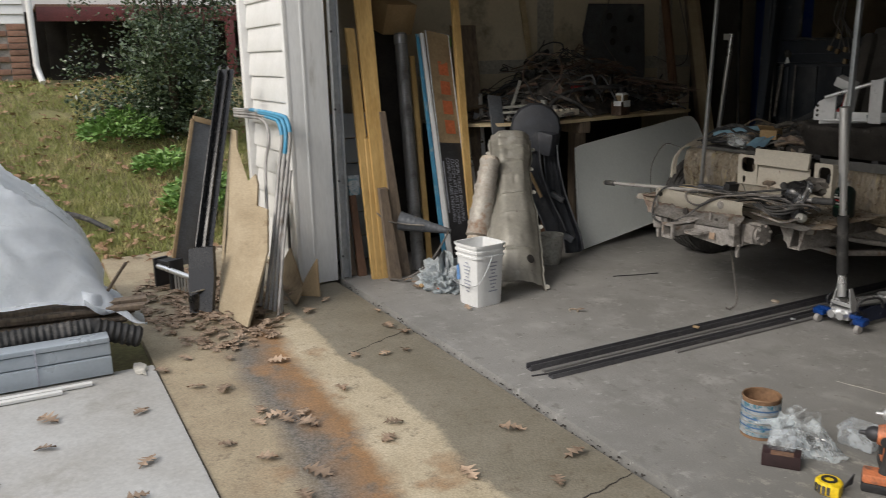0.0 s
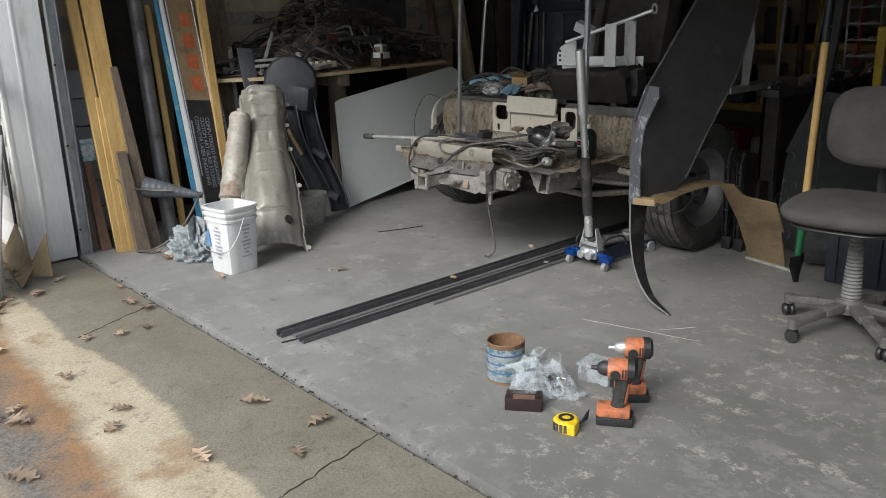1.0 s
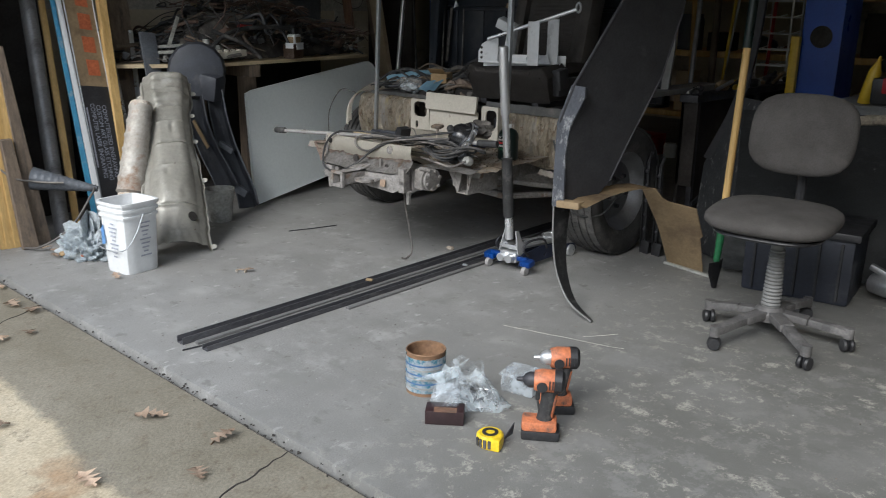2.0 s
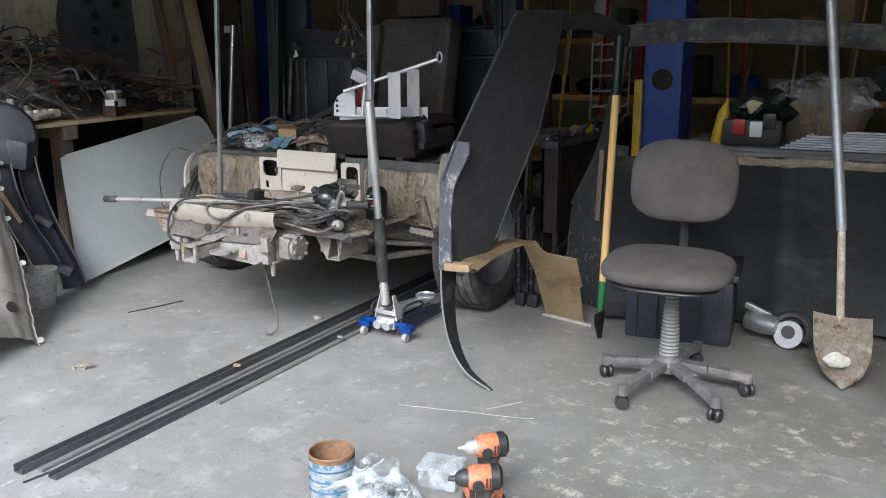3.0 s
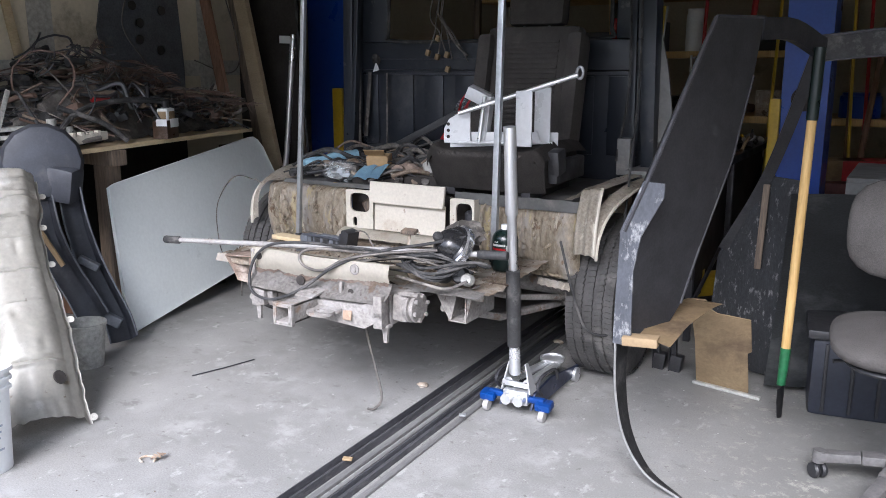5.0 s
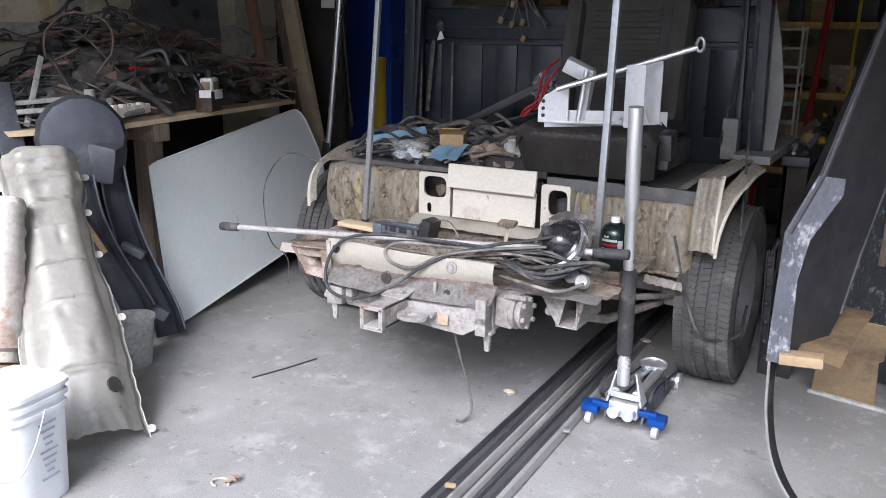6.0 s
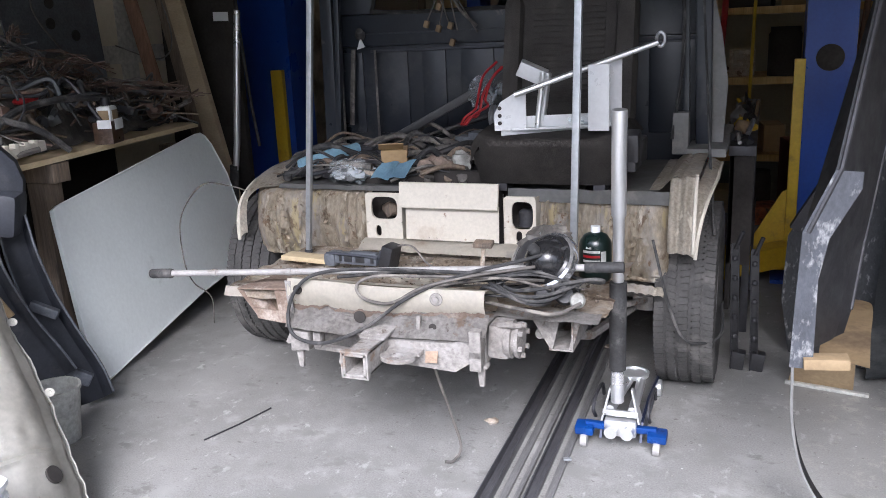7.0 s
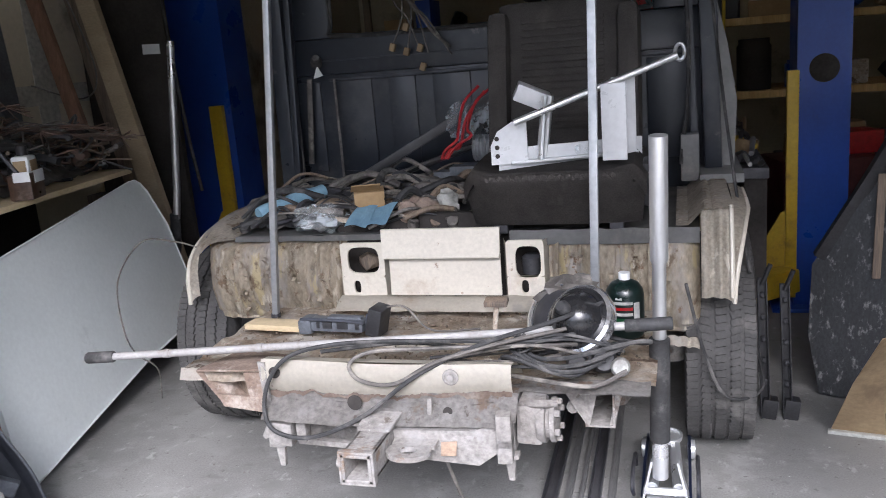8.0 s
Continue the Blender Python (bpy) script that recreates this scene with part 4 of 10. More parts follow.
def vehicle():
    v = thing("stripped_vehicle", (CX, 2.4, 0.0), "stripped small off-road vehicle body, front cut away, on dusty tyres", "vehicle")
    wheel(v, 2.345, 2.42, 1)
    wheel(v, 0.645, 2.42, -1)
    bm = B()
    tube(bm, [(0.70, 2.42, 0.335), (2.3, 2.42, 0.335)], 0.04, 12)
    lathe(bm, [(0.0, -0.12), (0.07, -0.11), (0.12, 0), (0.07, 0.11), (0.0, 0.12)], at(1.62, 2.40, 0.335, 90, 0, 0), 16)
    part("axle", bm, M["frame"], v, "dusty axle and differential")
    for x in (1.02, 1.98):
        bm = B()
        span(bm, (x - 0.035, 1.74, 0.40), (x + 0.035, 3.4, 0.49), 0.008)
        part("frame_rail", bm, M["frame"], v)
        bm = B()
        tube(bm, [(x + (0.18 if x > CX else -0.18), 2.30, 0.30), (x + (0.10 if x > CX else -0.1), 1.86, 0.34), (x, 1.6, 0.43)], 0.016, 8)
        part("link_arm", bm, M["frame"], v)
    # rounded wheel housings with peeling underseal
    for side, xa, xb, seed in ((-1, 0.655, 1.205, 4), (1, 1.862, 2.29, 9)):
        def fn(u, w):
            x = xa + (xb - xa) * u
            out = 1 - u if side > 0 else u
            if w < 0.72:
                q = w / 0.72
                z, y = 0.475 + 0.215 * q, 2.125 - 0.035 * math.sin(2.6 * q)
            else:
                a = (w - 0.72) / 0.28 * 1.57
                z, y = 0.69 + 0.045 * math.sin(a), 2.107 + 0.07 * (1 - math.cos(a))
            if side > 0:
                z -= 0.035 * (1 - w) * u
            wrinkle = abs(noise.noise((x * 16 + 2 * z, z * 3.5, seed))) * 0.020 + abs(noise.noise((x * 38, z * 9, seed))) * 0.009
            d = 0.014 * noise.noise((x * 7, z * 5, seed)) + wrinkle + 0.004 * noise.noise((x * 60, z * 50, seed))
            if 0.76 < out < 0.99:
                d += 0.007 * math.sin((out - 0.76) * 82)
            if 0.30 < out < 0.34 or 0.52 < out < 0.55:
                d += 0.006
            if w < 0.10:
                d += 0.010 * noise.noise((x * 22, w * 30, seed))
            edge = 0.12 * max(0, 1 - out * 5) ** 2 if side < 0 else 0.03 * max(0, 1 - out * 9) ** 2
            ring = 0.016 if abs(out - 0.955) < 0.022 else 0.0
            return Vector((x, y - d + edge - ring, z))
        bm = B()
        sheet(bm, fn, 90, 44, 0.004)
        housing = part("wheel_housing", bm, M["undercoat"], v, "grimy wrinkled wheel housing with peeling underseal")
        # curled flakes of underseal standing off the skin
        rnd = random.Random(seed)
        bm = B()
        for _ in range(46):
            u, w = rnd.uniform(0.22, 0.95) if side < 0 else rnd.uniform(0.05, 0.8), rnd.uniform(0.08, 0.72)
            c, ln, wd, tilt = fn(u, w), rnd.uniform(0.012, 0.045), rnd.uniform(0.005, 0.016), rnd.gauss(0, 0.5)
            curl = rnd.uniform(0.004, 0.014)
            sheet(bm, lambda p, q: c + Vector(((p - 0.5) * wd + (q - 0.5) * ln * math.sin(tilt), -0.003 - curl * (2 * q - 1) ** 2 - 0.004 * p, (q - 0.5) * ln * math.cos(tilt))), 2, 4, 0.0012)
        tagged(part("peeling_underseal", bm, M["undercoat"], housing, "curled flakes of peeling underseal"), kind="stuff")

    def lip(u, w):
        a = u * 1.9
        return Vector((0.672 - 0.042 * w, 2.58 - 0.49 * math.cos(a * 0.83), 0.56 + 0.235 * math.sin(min(a, 1.57)) ** 0.6 - 0.03 * w * w))
    bm = B()
    sheet(bm, lip, 22, 5, 0.004)
    arch = part("fender_flare", bm, M["grime"], v, "dirty cream fender lip")
    bm = B()
    tube(bm, [lip(i / 22, 1.0) for i in range(23)], 0.0075, 6)
    part("fender_edge", bm, M["cream"], arch)

    # dusty shoulder between the lip and the deck
    def shoulder(u, w):
        p = lip(0.22 + 0.78 * w, 0.0)
        q = Vector((0.80, 2.135 + 0.72 * w, 0.742))
        s = p.lerp(q, u)
        return s + Vector((0, -0.02 * math.sin(3.14 * u), 0.018 * math.sin(3.14 * u) + 0.005 * noise.noise((s.x * 20, s.y * 20, 1))))
    bm = B()
    sheet(bm, shoulder, 14, 24, 0.003)
    part("fender_top", bm, M["grime"], v, "dusty rounded fender shoulder")

    # fluted end of the other fender, with its flat top
    def flute(u, w):
        x = 2.292 + 0.082 * u
        z = 0.572 + 0.235 * w + 0.012 * u * w
        return Vector((x, 2.045 + 0.07 * w ** 2 - 0.007 * math.sin(u * 12.5) + 0.003 * noise.noise((x * 30, z * 20, 5)), z))
    bm = B()
    sheet(bm, flute, 30, 16, 0.004)
    arch = part("fender_flare", bm, M["grime"], v, "fluted dirty fender end")
    bm = B()
    tube(bm, [flute(1.0, i / 12) for i in range(13)], 0.006, 6)
    part("fender_edge", bm, M["cream"], arch)
    # its lip goes back over the tyre
    def over(u, w):
        a = u * 1.9
        return Vector((2.335 + 0.045 * w + 0.05 * min(1, u * 1.6), 2.555 - 0.50 * math.cos(a * 0.83), 0.572 + 0.235 * math.sin(min(a, 1.57)) ** 0.6 - 0.02 * w * w))
    bm = B()
    sheet(bm, over, 24, 5, 0.004)
    back = part("fender_lip", bm, M["grime"], v, "dirty cream fender lip over the tyre")
    bm = B()
    tube(bm, [over(i / 24, 1.0) for i in range(25)], 0.006, 6)
    part("fender_edge", bm, M["cream"], back)
    bm = B()
    sheet(bm, lambda u, w: Vector((2.225 + 0.06 * (1 - w) * 0 + 0.155 * u, 2.10 + 0.66 * w, 0.768 + 0.047 * min(1, max(0, (u - 0.22) / 0.3)) - 0.006 * (0.62 < u < 0.70) + 0.003 * noise.noise((u * 9, w * 9, 2)))), 14, 24, 0.004)
    part("fender_top", bm, M["grime"], v, "dusty flat fender top")
    bm = B()
    sheet(bm, lambda u, w: Vector((2.15 + 0.135 * u, 2.055 - 0.02 * w, 0.462 - 0.024 * w - 0.012 * u + 0.003 * math.sin(u * 30))), 14, 3, 0.003)
    part("lower_flange", bm, M["grime"], v)
    # deck behind the housings
    bm = B()
    def deck(u, w):
        x, y = 0.80 + 1.49 * u, 2.15 + 0.71 * w
        return Vector((x, y, 0.748 + 0.006 * math.sin(x * 40) * (0.3 < w < 0.9) + 0.004 * noise.noise((x * 7, y * 7, 1))))
    sheet(bm, deck, 50, 12, 0.004)
    part("deck", bm, M["grey_panel"], v, "dusty grey ribbed deck floor")
    bm = B()
    sheet(bm, lambda u, w: Vector((0.81 + 0.55 * u, 2.135 - 0.012 * w + 0.004 * noise.noise((u * 8, 0, 3)), 0.752 - 0.016 * w + 0.003 * noise.noise((u * 12, 1, 3)))), 30, 2, 0.003)
    part("deck_edge", bm, M["grey_panel"], v)
    bm = B()
    sheet(bm, lambda u, w: Vector((1.745 + 0.545 * u, 2.105 - 0.004 * w, 0.762 - 0.045 * w + 0.003 * noise.noise((u * 10, w, 6)))), 24, 4, 0.003)
    part("deck_edge", bm, M["grey_panel"], v)
    # cream ledge from the tunnel down to the pan
    bm = B()
    sheet(bm, lambda u, w: Vector((1.20 + 0.62 * u, 2.07 - 0.07 * w, 0.570 - 0.03 * w * w + 0.004 * noise.noise((u * 14, w * 3, 8)))), 30, 5, 0.003)
    part("tunnel_ledge", bm, M["cream"], v, "cream ledge with chipped edge")
    # centre cream box with its folded top flap and cut-outs
    bm = B()
    plate(bm, [(1.372, 2.055, 0.575), (1.722, 2.055, 0.575), (1.722, 2.062, 0.695), (1.372, 2.062, 0.695)], (0, 0.006, 0))
    part("tunnel_face", bm, M["cream"], v, "cream painted tunnel face")
    bm = B()
    plate(bm, [(1.360, 2.035, 0.703), (1.726, 2.035, 0.703), (1.728, 2.046, 0.785), (1.358, 2.046, 0.785)], (0, 0.012, 0))
    box(bm, (1.543, 2.050, 0.699), (0.362, 0.03, 0.008), None, 0.002)
    part("top_flap", bm, M["cream"], v, "clean cream sheet metal flap")
    bm = B()
    for x in (1.46, 1.49, 1.60):
        lathe(bm, [(0.004, 0), (0.004, 0.003), (0, 0.003)], at(x, 2.053, 0.583, 90, 0, 0), 8)
    part("rivet", bm, M["rusty"], v)
    # plates with an arched window over a slot, either side of the tunnel
    for xa, xb, hx, hz, hw, hh, sx in ((1.205, 1.350, 1.280, 0.682, 0.052, 0.042, 1.253), (1.736, 1.850, 1.802, 0.672, 0.038, 0.048, 1.790)):
        bm = B()
        holed(bm, (hx, 2.076, hz), (xa, xb, 0.628, 0.738), (hw, hh), 0.005, 3.6)
        holed(bm, (sx, 2.076, 0.596), (xa, xb, 0.555, 0.628), (0.011, 0.020), 0.004, 2.6)
        sheet(bm, lambda u, w: Vector((xa - 0.012 * math.sin(1.57 * u), 2.078 + 0.04 * u, 0.555 + 0.183 * w)), 4, 6, 0.003)
        sheet(bm, lambda u, w: Vector((xb + 0.010 * math.sin(1.57 * u), 2.078 + 0.05 * u, 0.555 + 0.183 * w)), 4, 6, 0.003)
        part("opening_plate", bm, M["cream"], v, "cream plate with arched window and slot")
    bm = B()
    blob(bm, (1.26, 2.17, 0.655), (0.035, 0.02, 0.03), 3, 0.4, 2)
    part("inner_fitting", bm, M["weathered"], v)
    bm = B()
    lathe(bm, [(0.0, 0), (0.03, 0.0), (0.03, 0.05), (0.018, 0.06), (0.0, 0.06)], at(1.80, 2.15, 0.62), 14)
    part("inner_fitting", bm, M["dark_steel"], v)
    # near-black sheet added as the shade behind the openings
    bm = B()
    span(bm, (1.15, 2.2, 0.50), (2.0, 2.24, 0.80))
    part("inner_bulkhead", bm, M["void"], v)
    # rusty floor shelf
    def pan(u, w):
        x, y = 0.93 + 1.25 * u, 1.56 + 0.54 * w
        z = 0.515 + 0.012 * noise.noise((x * 8, y * 8, 2)) + 0.009 * noise.noise((x * 24, y * 24, 2))
        if w < 0.25 and x > 1.25:
            z -= 0.01
        return Vector((x, y, z))
    bm = B()
    sheet(bm, pan, 60, 24, 0.004)
    part("floor_pan", bm, M["rusty"], v, "rusty floor pan with flaking paint")
    bm = B()
    sheet(bm, lambda u, w: Vector((0.93 + 0.33 * u, 1.56 - 0.015 * w, 0.520 - 0.03 * w + 0.006 * noise.noise((u * 6, w, 1)))), 14, 3, 0.004)
    part("pan_edge", bm, M["rusty"], v)
    bm = B()
    sheet(bm, lambda u, w: Vector((1.87 + 0.30 * u, 1.56 - 0.06 * w, 0.520 - 0.012 * w + 0.005 * noise.noise((u * 6, w, 4)))), 14, 3, 0.004)
    part("pan_edge", bm, M["frame"], v)
    # crossmember: clean cream above, a rusty crease, then a dusty flange that slopes out over the grey beam
    def crease(x):
        return 0.532 + 0.010 * math.sin(x * 7.5) + 0.012 * noise.noise((x * 9, 3, 0)) + 0.004 * noise.noise((x * 40, 1, 0))

    def cross(u, w):
        x = 1.258 + 0.617 * u
        z = crease(x) + (0.605 - crease(x)) * w
        return Vector((x, 1.418 - 0.010 * math.sin(w * 3.1) + 0.003 * noise.noise((x * 10, z * 10, 5)), z + 0.003 * math.sin(x * 11) * w))
    bm = B()
    sheet(bm, cross, 60, 8, 0.004)
    sheet(bm, lambda u, w: Vector((1.258 + 0.617 * u, 1.420 + 0.13 * w, 0.605 - 0.07 * w * w)), 20, 4, 0.004)
    cm = part("crossmember", bm, M["cream"], v, "cream crossmember with rust along its lower edge")

    def flange(u, w):
        x = 1.262 + 0.625 * u
        z0 = crease(x) + 0.001
        z1 = 0.470 + 0.022 * u * u + 0.004 * noise.noise((x * 12, 4, 0)) - 0.010 * math.sin(3.1 * u)
        return Vector((x, 1.417 - 0.045 * w ** 1.4 - 0.004 * abs(noise.noise((x * 26, w * 7, 1))) - 0.003 * noise.noise((x * 70, w * 22, 2)), z0 + (z1 - z0) * w))
    bm = B()
    sheet(bm, flange, 120, 18, 0.004)
    part("lower_flange", bm, M["frame"], cm, "dusty grey pitted flange")
    bm = B()
    sheet(bm, lambda u, w: cross(u, 0) + Vector((0, -0.0065 - 0.002 * w, 0.003 + 0.007 * noise.noise((u * 22, 7, 0)) + 0.004 * noise.noise((u * 80, 2, 0)) - max(0.002, 0.009 + 0.022 * noise.noise((u * 11, 5, 0))) * w)), 160, 3, 0.0015)
    part("rust_edge", bm, M["rust_brown"], cm, "brown rust along the crease")
    for x, y, z, r in ((1.296, 1.408, 0.578, 0.014), (1.500, 1.400, 0.512, 0.018), (1.727, 1.396, 0.500, 0.011)):
        bm = B()
        lathe(bm, [(r, 0), (r * 1.03, 0.004), (r * 0.85, 0.0045), (0, 0.003)], at(x, y, z, 90, 0, 0), 18)
        part("hole", bm, M["void"], cm)
    bm = B()
    lathe(bm, [(0.019, 0), (0.019, 0.004), (0.014, 0.005), (0.013, 0.003), (0.009, 0.003), (0.008, 0.007), (0.0, 0.007)], at(1.736, 1.408, 0.579, 90, 0, 0), 18)
    part("plug", bm, M["frame"], cm, "round rubber plug")
    bm = B()
    box(bm, (1.685, 1.395, 0.512), (0.012, 0.012, 0.040), turn(0, 4, 0), 0.003)
    part("weld_tab", bm, M["frame"], cm)
    # stepped beam below it: a recessed length, then a deep box with a chamfered end
    bm = B()
    sheet(bm, lambda u, w: Vector((1.262 + 0.34 * u, 1.425 + 0.003 * noise.noise((u * 14, w * 5, 3)), 0.475 - 0.075 * w + 0.004 * noise.noise((u * 9, w, 6)))), 30, 6, 0.004)
    span(bm, (1.262, 1.43, 0.392), (1.87, 1.56, 0.50))
    box(bm, (1.30, 1.405, 0.425), (0.062, 0.04, 0.060), turn(0, 3, 0), 0.006)
    box(bm, (1.352, 1.41, 0.428), (0.026, 0.03, 0.048), None, 0.005)
    beam(bm, (1.34, 1.412, 0.402), (1.50, 1.412, 0.396), 0.014, 0.02, Z, 0.002)
    part("bumper_beam", bm, M["frame"], v, "grey dusty bumper beam")
    bm = B()
    plate(bm, [(1.585, 1.365, 0.462), (1.795, 1.365, 0.470), (1.842, 1.385, 0.486), (1.842, 1.385, 0.410), (1.800, 1.365, 0.386), (1.585, 1.365, 0.398)], (0, 0.10, 0.0))
    sheet(bm, lambda u, w: Vector((1.50 + 0.345 * u, 1.368 + 0.02 * w, 0.468 + 0.018 * w + 0.01 * u + 0.003 * noise.noise((u * 12, w * 4, 9)))), 24, 4, 0.003)
    bb = part("beam_box", bm, M["frame"], v, "deep grey box section with chamfered end")
    bm = B()
    plate(bm, [(1.715, 1.3635, 0.440), (1.752, 1.3635, 0.444), (1.748, 1.3635, 0.408), (1.712, 1.3635, 0.406)], (0, -0.001, 0))
    part("primer_patch", bm, M["patch_orange"], bb, "faded orange primer patch")
    bm = B()
    for z, h in ((0.47, 0.08), (0.425, 0.06)):
        box(bm, (1.858, 1.385, z), (0.034, 0.05, h), turn(0, 0, 6), 0.004)
    part("end_plate", bm, M["frame"], v)
    for x in (1.288, 1.862):
        bm = B()
        plate(bm, [(x - 0.012, 1.40, 0.40), (x + 0.014, 1.40, 0.40), (x + 0.009, 1.40, 0.335), (x - 0.004, 1.40, 0.335)], (0, 0.012, 0))
        box(bm, (x, 1.405, 0.395), (0.045, 0.03, 0.010), turn(0, -5, 0), 0.002)
        part("tab", bm, M["frame"], v)
    bm = B()
    plate(bm, [(1.248, 1.415, 0.60), (1.270, 1.41, 0.60), (1.286, 1.395, 0.42), (1.252, 1.40, 0.405), (1.244, 1.40, 0.412), (1.262, 1.405, 0.45)], (0, 0.006, 0))
    part("side_gusset", bm, M["frame"], v)
    # hitch receiver: square tube, open at its end, with a reinforcing collar and a safety loop
    bm = B()
    y0, y1, xa, xb, za, zb = 1.215, 1.42, 1.532, 1.602, 0.408, 0.474
    for lo, hi in (((xa, y0, za), (xa + 0.008, y1, zb)), ((xb - 0.008, y0, za), (xb, y1, zb)), ((xa, y0, za), (xb, y1, za + 0.008)), ((xa, y0, zb - 0.008), (xb, y1, zb))):
        span(bm, lo, hi, 0.0015)
    for lo, hi in (((xa - 0.006, y0, za - 0.005), (xa, y0 + 0.018, zb + 0.005)), ((xb, y0, za - 0.005), (xb + 0.006, y0 + 0.018, zb + 0.005)), ((xa - 0.006, y0, zb), (xb + 0.006, y0 + 0.018, zb + 0.006)), ((xa - 0.006, y0, za - 0.006), (xb + 0.006, y0 + 0.018, za))):
        span(bm, lo, hi, 0.002)
    lathe(bm, [(0.0, 0), (0.011, 0.0), (0.013, 0.012), (0.009, 0.02), (0.0, 0.02)], at(xa - 0.02, y0 + 0.03, 0.44, 0, 90, 0), 10)
    plate(bm, [(xa - 0.004, 1.33, zb), (xb + 0.004, 1.33, zb), (xb + 0.02, 1.43, zb + 0.02), (xa - 0.004, 1.43, zb + 0.02)], (0, 0, 0.006))
    rcv = part("hitch_receiver", bm, M["frame"], v, "square hitch receiver with rusty inside")
    bm = B()
    span(bm, (xa + 0.009, 1.33, za + 0.009), (xb - 0.009, 1.336, zb - 0.009))
    part("rusty_inside", bm, M["rust_brown"], rcv)
    bm = B()
    ringed = [(0.052 * math.cos(a), 0.040 * math.sin(a), 0.022 * math.cos(a), 0.016 * math.sin(a)) for a in (2 * math.pi * i / 20 for i in range(20))]
    for z in (0.430, 0.442):
        o = [bm.verts.new((1.652 + p[0], 1.315 + p[1], z)) for p in ringed]
        i = [bm.verts.new((1.652 + p[2], 1.312 + p[3], z)) for p in ringed]
        for k in range(20):
            bm.faces.new((o[k], o[(k + 1) % 20], i[(k + 1) % 20], i[k]))
        walls = [o, i] if z < 0.435 else walls + [o, i]
    for p, q in ((walls[0], walls[2]), (walls[1], walls[3])):
        for k in range(20):
            bm.faces.new((p[k], p[(k + 1) % 20], q[(k + 1) % 20], q[k]))
    plate(bm, [(1.605, 1.34, 0.431), (1.705, 1.34, 0.431), (1.72, 1.42, 0.445), (1.605, 1.42, 0.445)], (0, 0, 0.01))
    part("chain_loop", bm, M["frame"], v)
    # open box horn at one end, rusty inside
    bm = B()
    plate(bm, [(0.985, 1.545, 0.515), (1.20, 1.50, 0.540), (1.235, 1.62, 0.535), (1.05, 1.68, 0.525)], (0, 0, 0.005))
    plate(bm, [(0.985, 1.545, 0.515), (1.075, 1.52, 0.432), (1.10, 1.64, 0.432), (1.05, 1.68, 0.525)], (0.004, 0, 0))
    plate(bm, [(1.075, 1.52, 0.430), (1.215, 1.49, 0.432), (1.235, 1.60, 0.432), (1.10, 1.64, 0.430)], (0, 0, 0.005))
    for lo, hi in (((1.075, 1.515, 0.432), (1.205, 1.49, 0.470)),):
        plate(bm, [(lo[0], lo[1], lo[2]), (hi[0], hi[1], lo[2]), (hi[0], hi[1], hi[2]), (1.052, 1.525, 0.462)], (0, 0.006, 0))
    plate(bm, [(1.165, 1.50, 0.46), (1.215, 1.49, 0.46), (1.215, 1.49, 0.54), (1.150, 1.505, 0.533)], (0, 0.006, 0))
    horn = part("frame_horn", bm, M["rust_brown"], v, "rusty open box end of the frame")
    bm = B()
    plate(bm, [(1.03, 1.60, 0.50), (1.20, 1.57, 0.53), (1.20, 1.57, 0.435), (1.08, 1.60, 0.435)], (0, 0.01, 0))
    part("dark_inside", bm, M["weathered"], horn)
    # the other horn: a square tube end with a folded gusset
    bm = B()
    for lo, hi in (((2.012, 1.58, 0.392), (2.018, 1.80, 0.500)), ((2.078, 1.58, 0.392), (2.084, 1.80, 0.505)), ((2.012, 1.58, 0.388), (2.084, 1.80, 0.394))):
        span(bm, lo, hi, 0.002)
    plate(bm, [(1.945, 1.585, 0.508), (2.040, 1.58, 0.506), (2.018, 1.58, 0.390)], (0, 0.006, 0))
    plate(bm, [(2.030, 1.575, 0.506), (2.110, 1.585, 0.506), (2.080, 1.585, 0.392), (2.070, 1.585, 0.392), (2.088, 1.585, 0.485), (2.046, 1.58, 0.490), (2.024, 1.58, 0.395), (2.014, 1.58, 0.392)], (0, 0.008, 0))
    plate(bm, [(2.098, 1.60, 0.496), (2.142, 1.60, 0.498), (2.140, 1.60, 0.472), (2.090, 1.60, 0.468)], (0, 0.006, 0))
    part("frame_horn", bm, M["frame"], v, "square tube end with folded gusset")
    # cast housing with flanges and studs at the beam's end
    bm = B()
    box(bm, (1.905, 1.475, 0.457), (0.062, 0.09, 0.098), turn(0, 3, 0), 0.012)
    lathe(bm, [(0.0, -0.01), (0.050, -0.01), (0.054, 0.0), (0.054, 0.010), (0.044, 0.012), (0.044, 0.020), (0.052, 0.022), (0.052, 0.032), (0.03, 0.036), (0.0, 0.036)], at(1.930, 1.47, 0.457, 0, 90, 0), 20)
    for k in range(6):
        a = k * 1.047 + 0.3
        lathe(bm, [(0.0, 0), (0.008, 0.0), (0.008, 0.014), (0.0, 0.016)], at(1.960, 1.47 + 0.042 * math.cos(a), 0.457 + 0.042 * math.sin(a), 0, 90, 0), 6)
    tube(bm, curve([(1.89, 1.45, 0.500), (1.93, 1.43, 0.512), (1.965, 1.45, 0.505)], 4), 0.009, 7)
    part("cast_housing", bm, M["frame"], v, "dusty cast housing with flanges and studs")
    # near-black block and cylinder added as the shade under the pan
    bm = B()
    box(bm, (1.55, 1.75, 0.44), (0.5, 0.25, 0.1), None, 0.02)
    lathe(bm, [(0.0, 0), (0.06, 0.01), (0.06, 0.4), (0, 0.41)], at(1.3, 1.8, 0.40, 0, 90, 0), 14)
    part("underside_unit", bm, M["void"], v)
